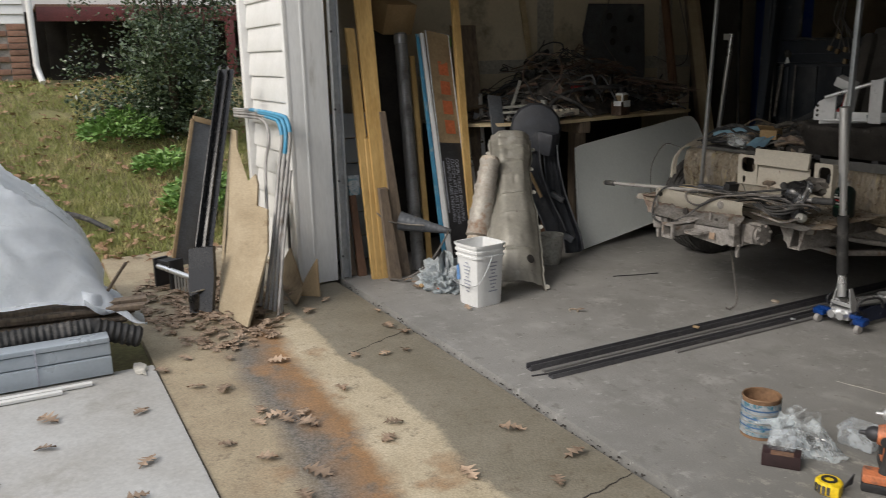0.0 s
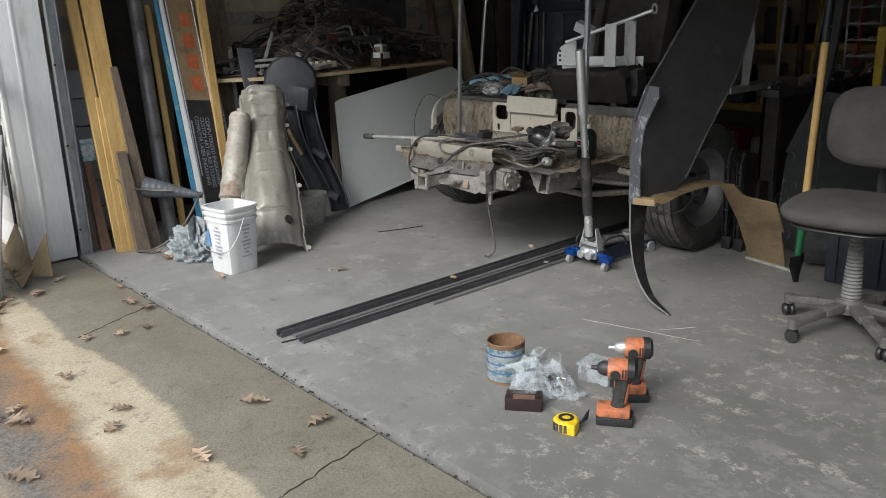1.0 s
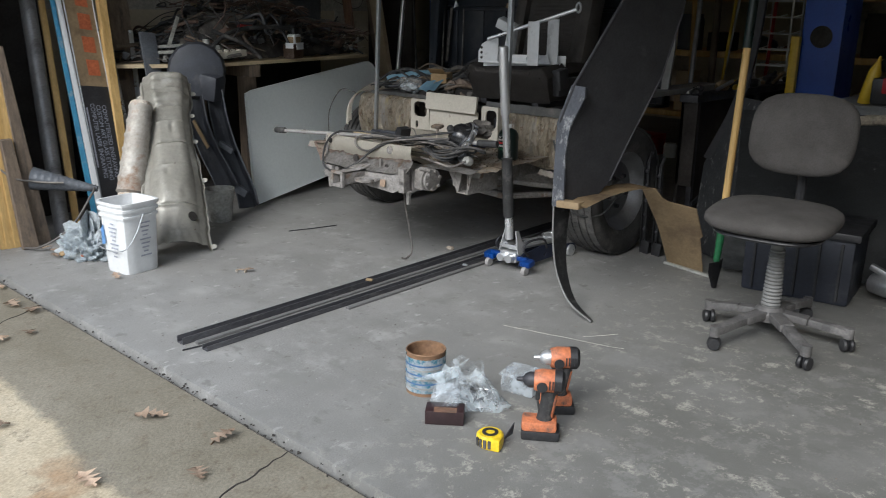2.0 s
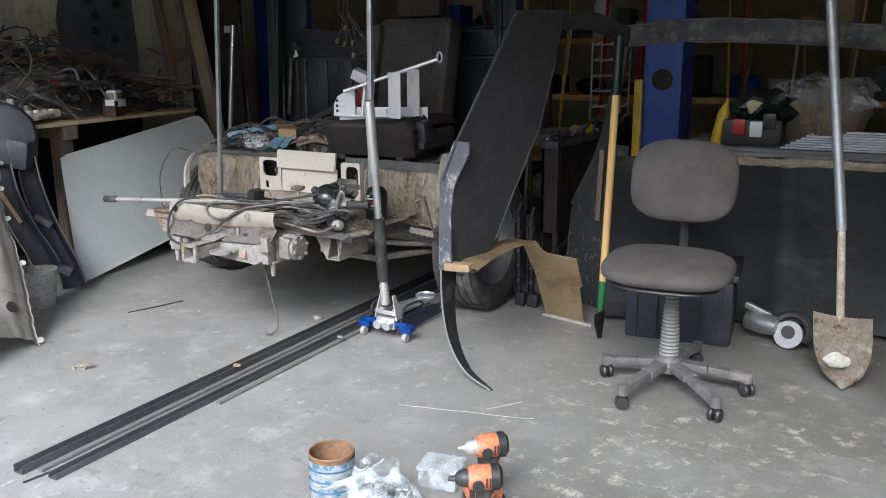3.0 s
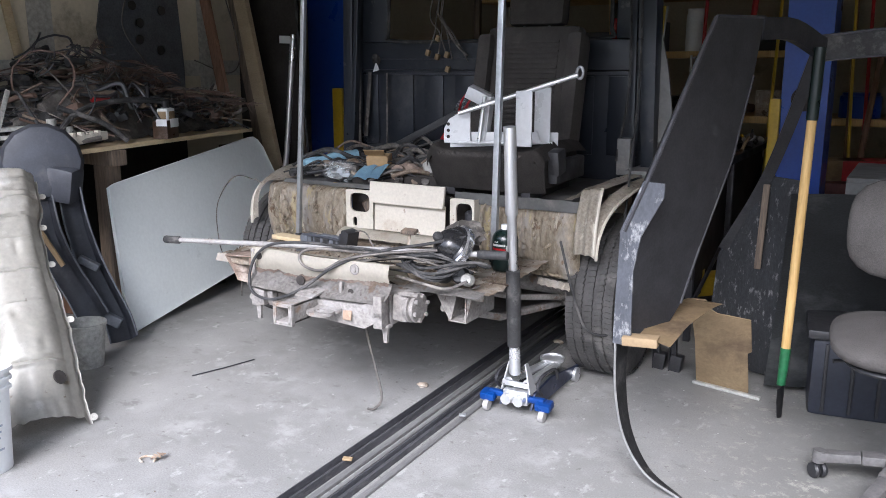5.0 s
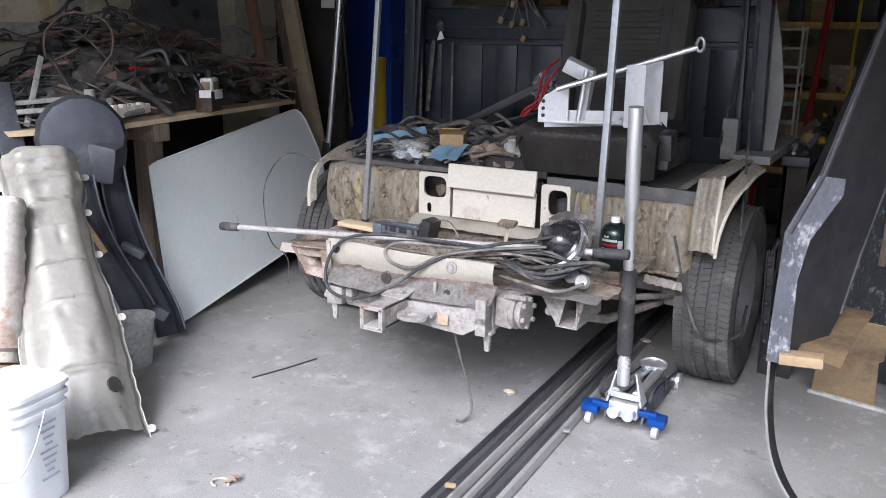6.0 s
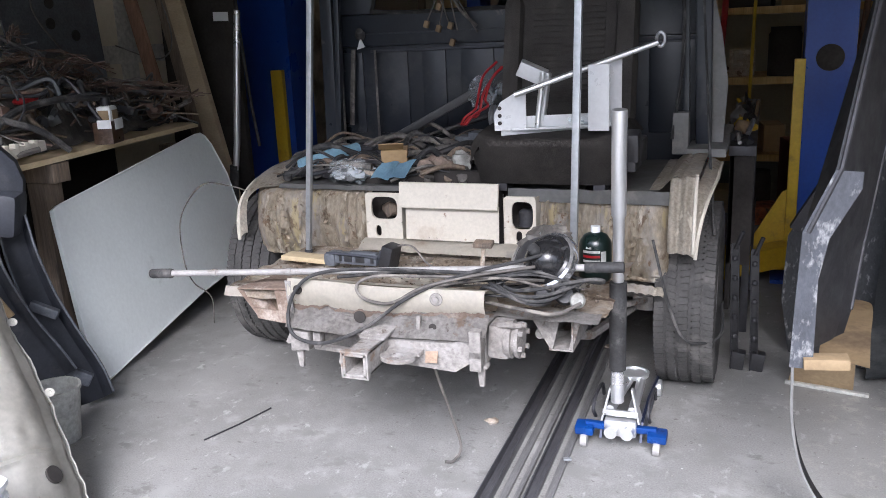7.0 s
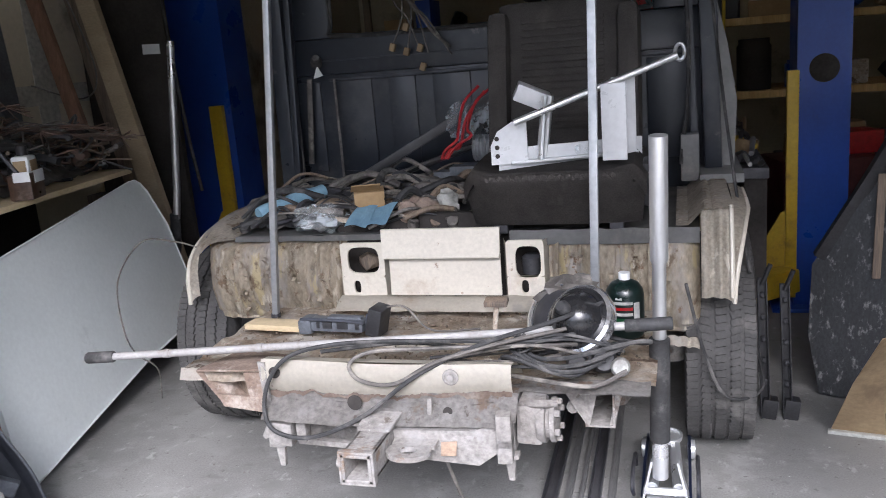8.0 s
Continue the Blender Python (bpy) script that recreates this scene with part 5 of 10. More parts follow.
    # rear cab wall with window opening and ribs
    bm = B()
    y = 2.86
    span(bm, (0.72, y, 0.74), (2.36, y + 0.02, 1.245), 0.004)
    cab = part("cab_rear_wall", bm, M["dark_paint"], v, "dark blue-grey tailgate wall with window opening")
    for nm, lo, hi in (("window_sill", (0.74, y - 0.015, 1.245), (2.32, y + 0.025, 1.385)), ("window_post", (0.74, y - 0.01, 1.385), (0.92, y + 0.02, 1.82)),
                       ("window_post", (2.15, y - 0.01, 1.385), (2.32, y + 0.02, 1.82)), ("window_header", (0.74, y - 0.01, 1.82), (2.32, y + 0.02, 1.92))):
        bm = B()
        span(bm, lo, hi, 0.012)
        part(nm, bm, M["dark_paint"], cab)
    bm = B()
    fr = curve([(0.95, y - 0.012, 1.80), (0.93, y - 0.012, 1.45), (0.97, y - 0.012, 1.392), (1.53, y - 0.012, 1.385), (2.09, y - 0.012, 1.392), (2.13, y - 0.012, 1.45), (2.12, y - 0.012, 1.80)], 6)
    tube(bm, fr, 0.010, 6)
    part("window_seal", bm, M["black_rubber"], cab)
    for k in range(8):
        bm = B()
        x = 0.80 + 0.2 * k
        box(bm, (x, y - 0.004, 1.04), (0.15 if k % 2 else 0.11, 0.012, 0.36), None, 0.005)
        part("rib", bm, M["dark_paint"], cab)
    bm = B()
    lathe(bm, [(0.0, -0.03), (0.022, -0.02), (0.024, 0.0), (0.015, 0.03), (0.0, 0.035)], at(0.86, y - 0.03, 1.30, 60, 0, 20), 12)
    part("bumper_stop", bm, M["black_rubber"], cab)
    bm = B()
    box(bm, (2.14, y + 0.05, 1.42), (0.07, 0.04, 0.12), None, 0.012)
    part("tail_lens", bm, M["tail"], cab, "red tail lamp lens")
    bm = B()
    beam(bm, (0.90, y - 0.014, 1.225), (2.30, y - 0.014, 1.235), 0.012, 0.012, Z, 0.003)
    beam(bm, (0.86, y - 0.018, 1.30), (1.75, y - 0.018, 1.302), 0.006, 0.010, Z, 0.002)
    part("pressed_crease", bm, M["moulding"], cab)
    for x0, x1, z0, z1, wd in ((0.700, 0.712, 1.24, 0.83, 0.030), (0.755, 0.760, 1.235, 0.86, 0.016), (0.825, 0.800, 1.235, 0.90, 0.022), (0.93, 0.935, 1.23, 0.82, 0.010)):
        bm = B()
        beam(bm, (x0, y - 0.035, z0), (x1, y - 0.05, z1), wd, 0.006, X, 0.002)
        part("strap", bm, M["cable"], cab, "dusty hanging strap")
    # pillars on both sides
    for s in (-1, 1):
        xo = 0.72 if s < 0 else 2.35
        bm = B()
        beam(bm, (xo, 2.80, 0.80), (xo - s * 0.03, 2.80, 1.9), 0.06, 0.10, X, 0.01)
        beam(bm, (xo - s * 0.06, 2.72, 0.81), (xo - s * 0.09, 2.76, 1.75), 0.025, 0.03, X, 0.004)
        part("pillar", bm, M["dark_paint"], v)
    bm = B()
    plate(bm, [(2.36, 2.80, 0.80), (2.42, 2.80, 0.83), (2.43, 2.82, 1.06), (2.40, 2.83, 1.25), (2.36, 2.83, 1.42), (2.335, 2.83, 1.42), (2.33, 2.80, 0.80)], (0, 0.012, 0))
    part("wing_panel", bm, M["grey_panel"], v, "dusty grey wing panel")
    bm = B()
    span(bm, (2.24, 2.66, 0.80), (2.30, 2.72, 0.96), 0.006)
    plate(bm, [(2.30, 2.60, 0.80), (2.44, 2.60, 0.80), (2.44, 3.4, 0.80), (2.30, 3.4, 0.80)], (0, 0, 0.03))
    part("sill", bm, M["grey_panel"], v)
    # side sheet beyond the right tyre: the body side going back
    bm = B()
    span(bm, (0.66, 2.86, 0.45), (0.68, 4.5, 0.83), 0.004)
    part("body_side", bm, M["dark_paint"], v)
    # diagonal wires and a belt from the pillar
    bm = B()
    tube(bm, curve([(2.31, 2.70, 1.75), (2.36, 2.55, 1.2), (2.40, 2.35, 0.82), (2.43, 2.2, 0.60)], 6), 0.005, 6)
    tube(bm, curve([(2.25, 2.72, 1.7), (2.27, 2.70, 1.2), (2.24, 2.66, 0.86)], 6), 0.007, 6)
    part("cable", bm, M["black_rubber"], v)
    bm = B()
    tube(bm, curve([(2.25, 2.02, 0.62), (2.30, 2.05, 0.40), (2.36, 2.06, 0.27), (2.46, 2.15, 0.26), (2.46, 2.3, 0.33)], 6), 0.005, 6)
    part("brake_hose", bm, M["black_rubber"], v)
    bm = B()
    tube(bm, curve([(2.02, 1.75, 0.47), (2.10, 1.95, 0.40), (2.20, 2.25, 0.34)], 6), 0.012, 8)
    lathe(bm, [(0.0, 0), (0.05, 0.0), (0.05, 0.05), (0, 0.05)], at(2.20, 2.3, 0.30), 12)
    part("suspension_link", bm, M["frame"], v)
    bm = B()
    tube(bm, curve([(1.62, 1.62, 0.42), (1.64, 1.60, 0.30), (1.70, 1.575, 0.15), (1.735, 1.56, 0.05), (1.715, 1.54, 0.008), (1.69, 1.53, 0.006)], 6), 0.005, 6)
    part("hanging_wire", bm, M["cable"], v, "loose wire hanging to the floor")


vehicle()


def car_seat():
    s = thing("car_seat", (1.88, 2.35, 0.815), "charcoal cloth car seat with ribbed back, set on the deck", "car seat")

    def cushion(u, w):
        # a closed rounded pad: w runs up the front and over the top, u across
        q = 2 * u - 1
        e = abs(q)
        if w < 0.55:
            f = w / 0.55
            y, z = 2.105 - 0.065 * math.sin(f * 2.2) + 0.012 * f, 0.778 + 0.165 * math.sin(f * 1.57)
        else:
            f = (w - 0.55) / 0.45
            y, z = 2.065 + 0.43 * f, 0.943 + 0.022 * math.sin(f * 2.6) - 0.01 * f
        half = 0.248 + 0.018 * math.sin(min(1, w * 1.9) * 1.57)
        z += 0.022 * max(0, e - 0.62) / 0.38 * (w > 0.35) - 0.055 * max(0, e - 0.88) / 0.12 * (w > 0.3)
        return Vector((1.885 + half * q, y + 0.035 * e ** 7, z))
    bm = B()
    box(bm, (1.885, 2.32, 0.858), (0.46, 0.42, 0.155), None, 0.03)
    sheet(bm, cushion, 30, 30, 0.004)
    cu = part("cushion", bm, M["cloth"], s)
    bm = B()
    for k in range(30):
        box(bm, (1.70 + 0.36 * k / 29, 2.050, 0.922 + (0.006 if k % 2 else 0)), (0.009, 0.008, 0.014), turn(0, 35 if k % 2 else -35, 0))
    part("stitching", bm, M["cloth"], cu)
    bm = B()
    t = turn(-13, 0, 0)
    c = Vector((1.872, 2.56, 1.18))
    box(bm, c, (0.45, 0.11, 0.52), t, 0.045)
    back = part("backrest", bm, M["cloth"], s)
    for sx in (-1, 1):
        bm = B()
        box(bm, c + t.to_3x3() @ Vector((sx * 0.212, -0.030, -0.02)), (0.075, 0.13, 0.48), t, 0.035)
        part("side_bolster", bm, M["cloth"], back)
    bm = B()
    for k in range(17):
        box(bm, c + t.to_3x3() @ Vector((0, -0.058, -0.17 + 0.022 * k)), (0.27, 0.006, 0.013), t, 0.002)
    part("rib", bm, M["cloth"], back)
    bm = B()
    box(bm, (1.86, 2.66, 1.52), (0.27, 0.09, 0.17), turn(-8, 0, 0), 0.035)
    part("headrest", bm, M["cloth"], s)
    bm = B()
    for x in (1.80, 1.92):
        tube(bm, [(x, 2.62, 1.40), (x, 2.65, 1.47)], 0.006, 8)
    part("headrest_post", bm, M["steel"], s)
    bm = B()
    box(bm, (2.155, 2.30, 0.86), (0.04, 0.30, 0.09), None, 0.01)
    box(bm, (2.16, 2.18, 0.90), (0.05, 0.08, 0.10), turn(10, 0, 0), 0.012)
    part("side_cover", bm, M["black_plastic"], s)
    for x in (1.72, 2.06):
        bm = B()
        span(bm, (x - 0.02, 2.11, 0.750), (x + 0.02, 2.52, 0.80), 0.004)
        part("seat_rail", bm, M["dark_steel"], s)


car_seat()


def bracket_set():
    b = thing("white_bracket", (1.9, 2.12, 0.965), "white painted metal bracket with long rod lying on the seat", "bracket")
    bm = B()
    plate(bm, [(1.715, 2.065, 0.965), (1.815, 2.10, 0.965), (1.815, 2.10, 1.09), (1.775, 2.085, 1.085), (1.735, 2.07, 1.06), (1.715, 2.065, 1.02)], (0.0, 0.006, 0))
    p = part("side_plate", bm, M["white_metal"], b)
    for z in (0.99, 1.015, 1.04):
        bm = B()
        lathe(bm, [(0.007, 0), (0.007, 0.003), (0, 0.003)], at(1.733, 2.069, z, 90, 0, 10), 8)
        part("hole", bm, M["void"], p)
    bm = B()
    beam(bm, (1.73, 2.09, 0.968), (2.13, 2.26, 0.968), 0.08, 0.008, Z, 0.002)
    box(bm, (1.93, 2.19, 0.967), (0.38, 0.09, 0.008), turn(0, 0, 22), 0.002)
    part("base_strip", bm, M["white_metal"], b)
    for x, y, top in ((2.066, 2.068, 1.176), (2.084, 2.205, 1.186)):
        bm = B()
        beam(bm, (x, y, 0.965), (x, y, top), 0.068, 0.007, X, 0.002)
        part("upright", bm, M["white_metal"], b)
    bm = B()
    tube(bm, [Vector((2.243 + 0.013 * math.cos(a), 2.182, 1.243 + 0.022 * math.sin(a))) for a in (6.283 * i / 16 for i in range(16))], 0.006, 7, True)
    part("rod_eye", bm, M["steel"], b)
    bm = B()
    plate(bm, [(2.02, 2.16, 0.968), (2.09, 2.18, 0.968), (2.07, 2.18, 1.02)], (0, 0.006, 0))
    part("gusset", bm, M["white_metal"], b)
    bm = B()
    tube(bm, [(1.79, 2.05, 1.085), (2.235, 2.178, 1.235)], 0.010, 10)
    tube(bm, [(1.85, 2.11, 0.97), (1.87, 2.12, 1.15)], 0.009, 8)
    part("rod", bm, M["alu"], b)
    bm = B()
    box(bm, (1.86, 2.16, 1.06), (0.03, 0.04, 0.18), turn(0, 8, 0), 0.003)
    box(bm, (1.825, 2.16, 1.15), (0.10, 0.06, 0.05), turn(10, 25, 15), 0.004)
    part("clip", bm, M["white_metal"], b)
    bm = B()
    blob(bm, (1.96, 2.20, 0.985), (0.05, 0.03, 0.02), 3, 0.4, 2)
    part("hardware_bag", bm, M["clear"], b)


bracket_set()


def pole(a, b, r, label):
    t = thing("prop_pole", a, label, "pole", "prop poles")
    bm = B()
    beam(bm, a, b, 2 * r, 2 * r, X, 0.003)
    part("shaft", bm, M["galv"], t)
    bm = B()
    lathe(bm, [(r * 1.6, 0), (r * 1.6, 0.012), (0, 0.012)], at(*a), 10)
    part("foot", bm, M["dark_steel"], t)


pole((1.0, 1.99, 0.522), (1.17, 1.885, 1.625), 0.0095, "thin square steel prop pole standing on the floor pan")
pole((2.008, 1.94, 0.53), (2.035, 1.935, 1.60), 0.0115, "grey steel prop pole standing beside the seat")


def raised_top():
    t = thing("raised_roof_panel", (1.72, 2.1, 1.62), "dark fibreglass roof panel propped up on poles", "roof panel")
    def fn(u, w):
        x = 0.985 + 1.49 * u
        y = 1.86 + 1.0 * w
        return Vector((x, y + 0.02 * math.sin(u * 3.14), 1.685 - 0.075 * u + 0.03 * math.sin(u * 3.14) + 0.05 * w + 0.01 * noise.noise((x * 5, y * 5, 0))))
    bm = B()
    sheet(bm, fn, 24, 12, 0.008)
    part("skin", bm, M["dark_paint"], t)
    bm = B()
    tube(bm, [fn(i / 24, 0) - Vector((0, 0, 0.014)) for i in range(25)], 0.016, 6)
    part("front_lip", bm, M["dark_steel"], t, "scuffed dark front lip")
    bm = B()
    for k in range(5):
        u = 0.1 + 0.2 * k
        tube(bm, [fn(u, w / 6) - Vector((0, 0, 0.012)) for w in range(7)], 0.01, 6)
    part("stiffener", bm, M["dark_steel"], t)


raised_top()


# ---- on the vehicle: tools, lamp, cables ----
def long_rod():
    t = thing("handle_rod", (1.4, 1.5, 0.6), "long steel rod with black grip lying across the crossmember", "rod")
    a, b = Vector((0.667, 1.531, 0.552)), Vector((2.14, 1.62, 0.635))
    bm = B()
    tube(bm, [a, b], 0.0105, 10)
    part("shaft", bm, M["dull_alu"], t)
    for f in (0.155, 0.34):
        bm = B()
        tube(bm, [a.lerp(b, f), a.lerp(b, f + 0.012)], 0.0125, 10)
        part("joint_ring", bm, M["dull_alu"], t)
    d = (b - a).normalized()
    for p, q in ((a - d * 0.01, a + d * 0.075), (b - d * 0.03, b + d * 0.08)):
        bm = B()
        tube(bm, [p, p + d * 0.004, q - d * 0.004, q], [0.014, 0.016, 0.016, 0.014], 10)
        part("grip", bm, M["black_rubber"], t)


long_rod()


def plank_and_tool():
    t = thing("wood_offcut", (1.05, 1.87, 0.53), "pale pine offcut on the rusty floor pan", "wood")
    bm = B()
    box(bm, (1.075, 1.862, 0.540), (0.20, 0.065, 0.018), turn(0, 0, -6), 0.003)
    part("board", bm, M["plywood"], t)
    t = thing("cordless_cutter", (1.3, 1.81, 0.53), "black and grey hand tool lying on a board", "power tool")
    R = at(1.285, 1.815, 0.562, 0, 0, -4)
    Q = R.to_3x3().to_4x4()
    bm = B()
    box(bm, R @ Vector((0, 0, 0)), (0.19, 0.055, 0.036), Q, 0.012)
    box(bm, R @ Vector((-0.088, 0, -0.004)), (0.045, 0.068, 0.046), Q, 0.012)
    box(bm, R @ Vector((0.03, 0.004, 0.014)), (0.11, 0.03, 0.022), Q, 0.008)
    body = part("body", bm, M["grey_plastic"], t)
    for k, (x, w) in enumerate(((-0.045, 0.010), (-0.015, 0.030), (0.032, 0.034), (0.078, 0.012))):
        bm = B()
        box(bm, R @ Vector((x, -0.027, 0.004)), (w, 0.006, 0.020), Q, 0.002)
        part("grip_inset", bm, M["black_plastic"], body)
    bm = B()
    tube(bm, [R @ Vector(p) for p in ((-0.10, -0.026, 0.018), (-0.04, -0.032, 0.022), (0.05, -0.032, 0.020), (0.10, -0.026, 0.014))], 0.005, 7)
    part("grip_edge", bm, M["moulding"], body)
    bm = B()
    box(bm, (1.418, 1.805, 0.578), (0.042, 0.070, 0.082), turn(0, 14, -6), 0.006)
    bat = part("battery", bm, M["black_plastic"], t)
    bm = B()
    box(bm, (1.399, 1.800, 0.592), (0.006, 0.060, 0.030), turn(0, 14, -6), 0.002)
    part("latch", bm, M["moulding"], bat)


plank_and_tool()


def headlamp():
    t = thing("headlamp", (1.95, 1.66, 0.56), "loose round headlamp with chrome ring and black shell", "headlamp")
    m = Matrix.Translation((2.000, 1.625, 0.648)) @ Vector((-0.38, -0.70, 0.60)).to_track_quat("Z", "Y").to_matrix().to_4x4()
    bm = B()
    lathe(bm, [(0.078, 0.004), (0.088, 0.0), (0.092, -0.010), (0.090, -0.024), (0.080, -0.028), (0.078, -0.010), (0.078, 0.004)], m, 36)
    part("chrome_ring", bm, M["lens"], t)
    bm = B()
    lathe(bm, [(0.079, -0.004), (0.079, 0.006), (0.072, 0.012), (0.066, 0.012), (0.062, 0.020), (0.052, 0.040), (0.034, 0.055), (0.014, 0.062), (0.0, 0.063)], m, 32)
    part("bowl", bm, M["gloss_black"], t, "glossy black rear shell")
    bm = B()
    lathe(bm, [(0.0, 0.06), (0.016, 0.06), (0.018, 0.075), (0.012, 0.085), (0.0, 0.086)], m, 14)
    part("bulb_cap", bm, M["black_rubber"], t)
    bm = B()
    lathe(bm, [(0.060, -0.020), (0.075, -0.030), (0.05, -0.045), (0.0, -0.05)], m, 28)
    part("lens", bm, M["steel"], t)
    m = Matrix.Translation((1.925, 1.735, 0.625)) @ Vector((-0.55, -0.60, 0.58)).to_track_quat("Z", "Y").to_matrix().to_4x4()
    bm = B()
    tube(bm, [m @ Vector((0.078 * math.cos(a), 0.078 * math.sin(a), 0)) for a in (6.283 * i / 32 for i in range(32))], 0.010, 8, True)
    part("spare_ring", bm, M["lens"], t, "dusty chrome trim ring")
    bm = B()
    lathe(bm, [(0.070, -0.01), (0.060, 0.012), (0.040, 0.026), (0.0, 0.03)], m, 26)
    part("spare_shell", bm, M["dark_steel"], t)
    bm = B()
    blob(bm, (1.965, 1.79, 0.665), (0.075, 0.05, 0.040), 6, 0.55)
    part("cover", bm, M["cable"], t)
    for x, y, z, s in ((2.06, 1.60, 0.555, 0.030), (2.00, 1.58, 0.55, 0.026), (2.10, 1.57, 0.55, 0.022)):
        bm = B()
        lathe(bm, [(0.0, 0), (s, 0.0), (s * 1.05, s), (s * 0.8, s * 1.5), (0, s * 1.5)], at(x, y, z, 70, 20, 0), 14)
        part("socket", bm, M["black_plastic"] if s > 0.025 else M["pale_part"], t)


headlamp()


def gas_can():
    t = thing("gas_cylinder", (2.09, 1.86, 0.53), "small dark green camping gas cylinder with pale label", "gas cylinder")
    m = at(2.095, 1.86, 0.528)
    bm = B()
    lathe(bm, [(0.045, 0), (0.05, 0.008), (0.05, 0.112), (0.047, 0.126), (0.036, 0.142), (0.02, 0.150), (0.016, 0.152)], m, 24)
    part("body", bm, M["bottle_green"], t)
    bm = B()
    lathe(bm, [(0.015, 0.150), (0.015, 0.170), (0.0, 0.170)], m, 14)
    part("valve", bm, M["pail"], t)
    for k, z in enumerate((0.05, 0.065, 0.08, 0.095)):
        bm = B()
        sheet(bm, lambda u, w: m @ Vector((0.0508 * math.cos(-2.2 + 1.1 * u), 0.0508 * math.sin(-2.2 + 1.1 * u), z + 0.008 * w)), 8, 1, 0.0006)
        part("label_bar", bm, M["print_white"] if k % 2 else M["red"] if k == 2 else M["green"], t)
    bm = B()
    sheet(bm, lambda u, w: m @ Vector((0.0509 * math.cos(-1.05 + 0.35 * u), 0.0509 * math.sin(-1.05 + 0.35 * u), 0.05 + 0.05 * w)), 6, 2, 0.0006)
    part("label_bar", bm, M["print_white"], t)
    bm = B()
    sheet(bm, lambda u, w: m @ Vector(((0.0509 - 0.004 * w) * math.cos(-2.0 + 0.35 * u), (0.0509 - 0.004 * w) * math.sin(-2.0 + 0.35 * u), 0.108 + 0.014 * w)), 6, 2, 0.0006)
    part("label_bar", bm, M["print_white"], t)


gas_can()


def loose_cable(pts, r, material, label, name="loose_cable"):
    bm = B()
    tube(bm, curve(pts, 8), r, 7)
    return solo(name, bm, material, label, "cable", at=pts[0])


loose_cable([(2.05, 1.60, 0.64), (1.93, 1.53, 0.625), (1.75, 1.50, 0.632), (1.55, 1.48, 0.634), (1.43, 1.44, 0.637), (1.34, 1.405, 0.62), (1.290, 1.385, 0.565), (1.275, 1.372, 0.49), (1.305, 1.365, 0.442), (1.40, 1.362, 0.436), (1.53, 1.37, 0.492), (1.66, 1.40, 0.585), (1.80, 1.46, 0.640), (1.95, 1.54, 0.668), (2.06, 1.62, 0.690)], 0.0055, M["black_rubber"], "black power cable looped down over the crossmember")
loose_cable([(2.02, 1.58, 0.60), (1.85, 1.50, 0.622), (1.66, 1.46, 0.626), (1.54, 1.425, 0.628), (1.493, 1.405, 0.603), (1.519, 1.398, 0.568), (1.602, 1.398, 0.562), (1.70, 1.41, 0.612), (1.82, 1.47, 0.634), (1.98, 1.56, 0.645)], 0.005, M["cable"], "grey power cable with a small loop on the crossmember")
loose_cable([(1.35, 1.56, 0.575), (1.6, 1.53, 0.615), (1.8, 1.52, 0.605), (1.95, 1.6, 0.60), (2.1, 1.6, 0.57)], 0.0055, M["black_rubber"], "black cable lying along the crossmember")
loose_cable([(1.85, 1.50, 0.55), (1.98, 1.47, 0.545), (2.05, 1.50, 0.53), (2.12, 1.52, 0.56)], 0.0055, M["cable"], "dusty wire at the end of the crossmember")
loose_cable([(1.40, 1.83, 0.60), (1.50, 1.80, 0.62), (1.58, 1.78, 0.56), (1.7, 1.85, 0.54)], 0.003, M["cable"], "thin wire across the rusty pan")
loose_cable([(0.655, 2.150, 0.713), (0.500, 2.250, 0.713), (0.318, 2.300, 0.704), (0.162, 2.330, 0.546), (0.126, 2.360, 0.343), (0.132, 2.400, 0.224), (0.183, 2.450, 0.141), (0.172, 2.463, 0.006)], 0.003, M["cable"], "thin wire hanging before the pale panel")


def cable_tangle():
    rnd = random.Random(17)
    for k in range(7):
        x0, x1 = rnd.uniform(1.62, 1.82), rnd.uniform(2.02, 2.13)
        y, sag = 1.49 + rnd.uniform(-0.03, 0.07), rnd.uniform(-0.02, 0.05)
        pts = [(x0, y, 0.572), (x0 + 0.35 * (x1 - x0), y + rnd.uniform(-0.03, 0.03), 0.580 + sag * 0.6), (x0 + 0.7 * (x1 - x0), y + rnd.uniform(-0.02, 0.05), 0.590 + sag), (x1, y + rnd.uniform(0.0, 0.09), 0.58 + rnd.uniform(-0.015, 0.03))]
        loose_cable(pts, rnd.choice((0.003, 0.004, 0.005)), M["cable"] if k % 3 == 0 else M["black_rubber"], "dusty black cable tangled round the headlamp")
    for k in range(4):
        c = Vector((1.93 + 0.03 * k, 1.55 + 0.01 * k, 0.57 + 0.012 * k))
        r = 0.08 + 0.012 * k
        bm = B()
        tube(bm, [c + Vector((r * 1.3 * math.cos(a), r * 0.7 * math.sin(a), 0.02 * math.sin(a * 2 + k))) for a in (6.283 * i / 26 for i in range(26))], 0.0055, 7, True)
        solo("coiled_cable", bm, M["black_rubber"], "coiled dusty cable under the headlamp", "cable", at=c)


cable_tangle()


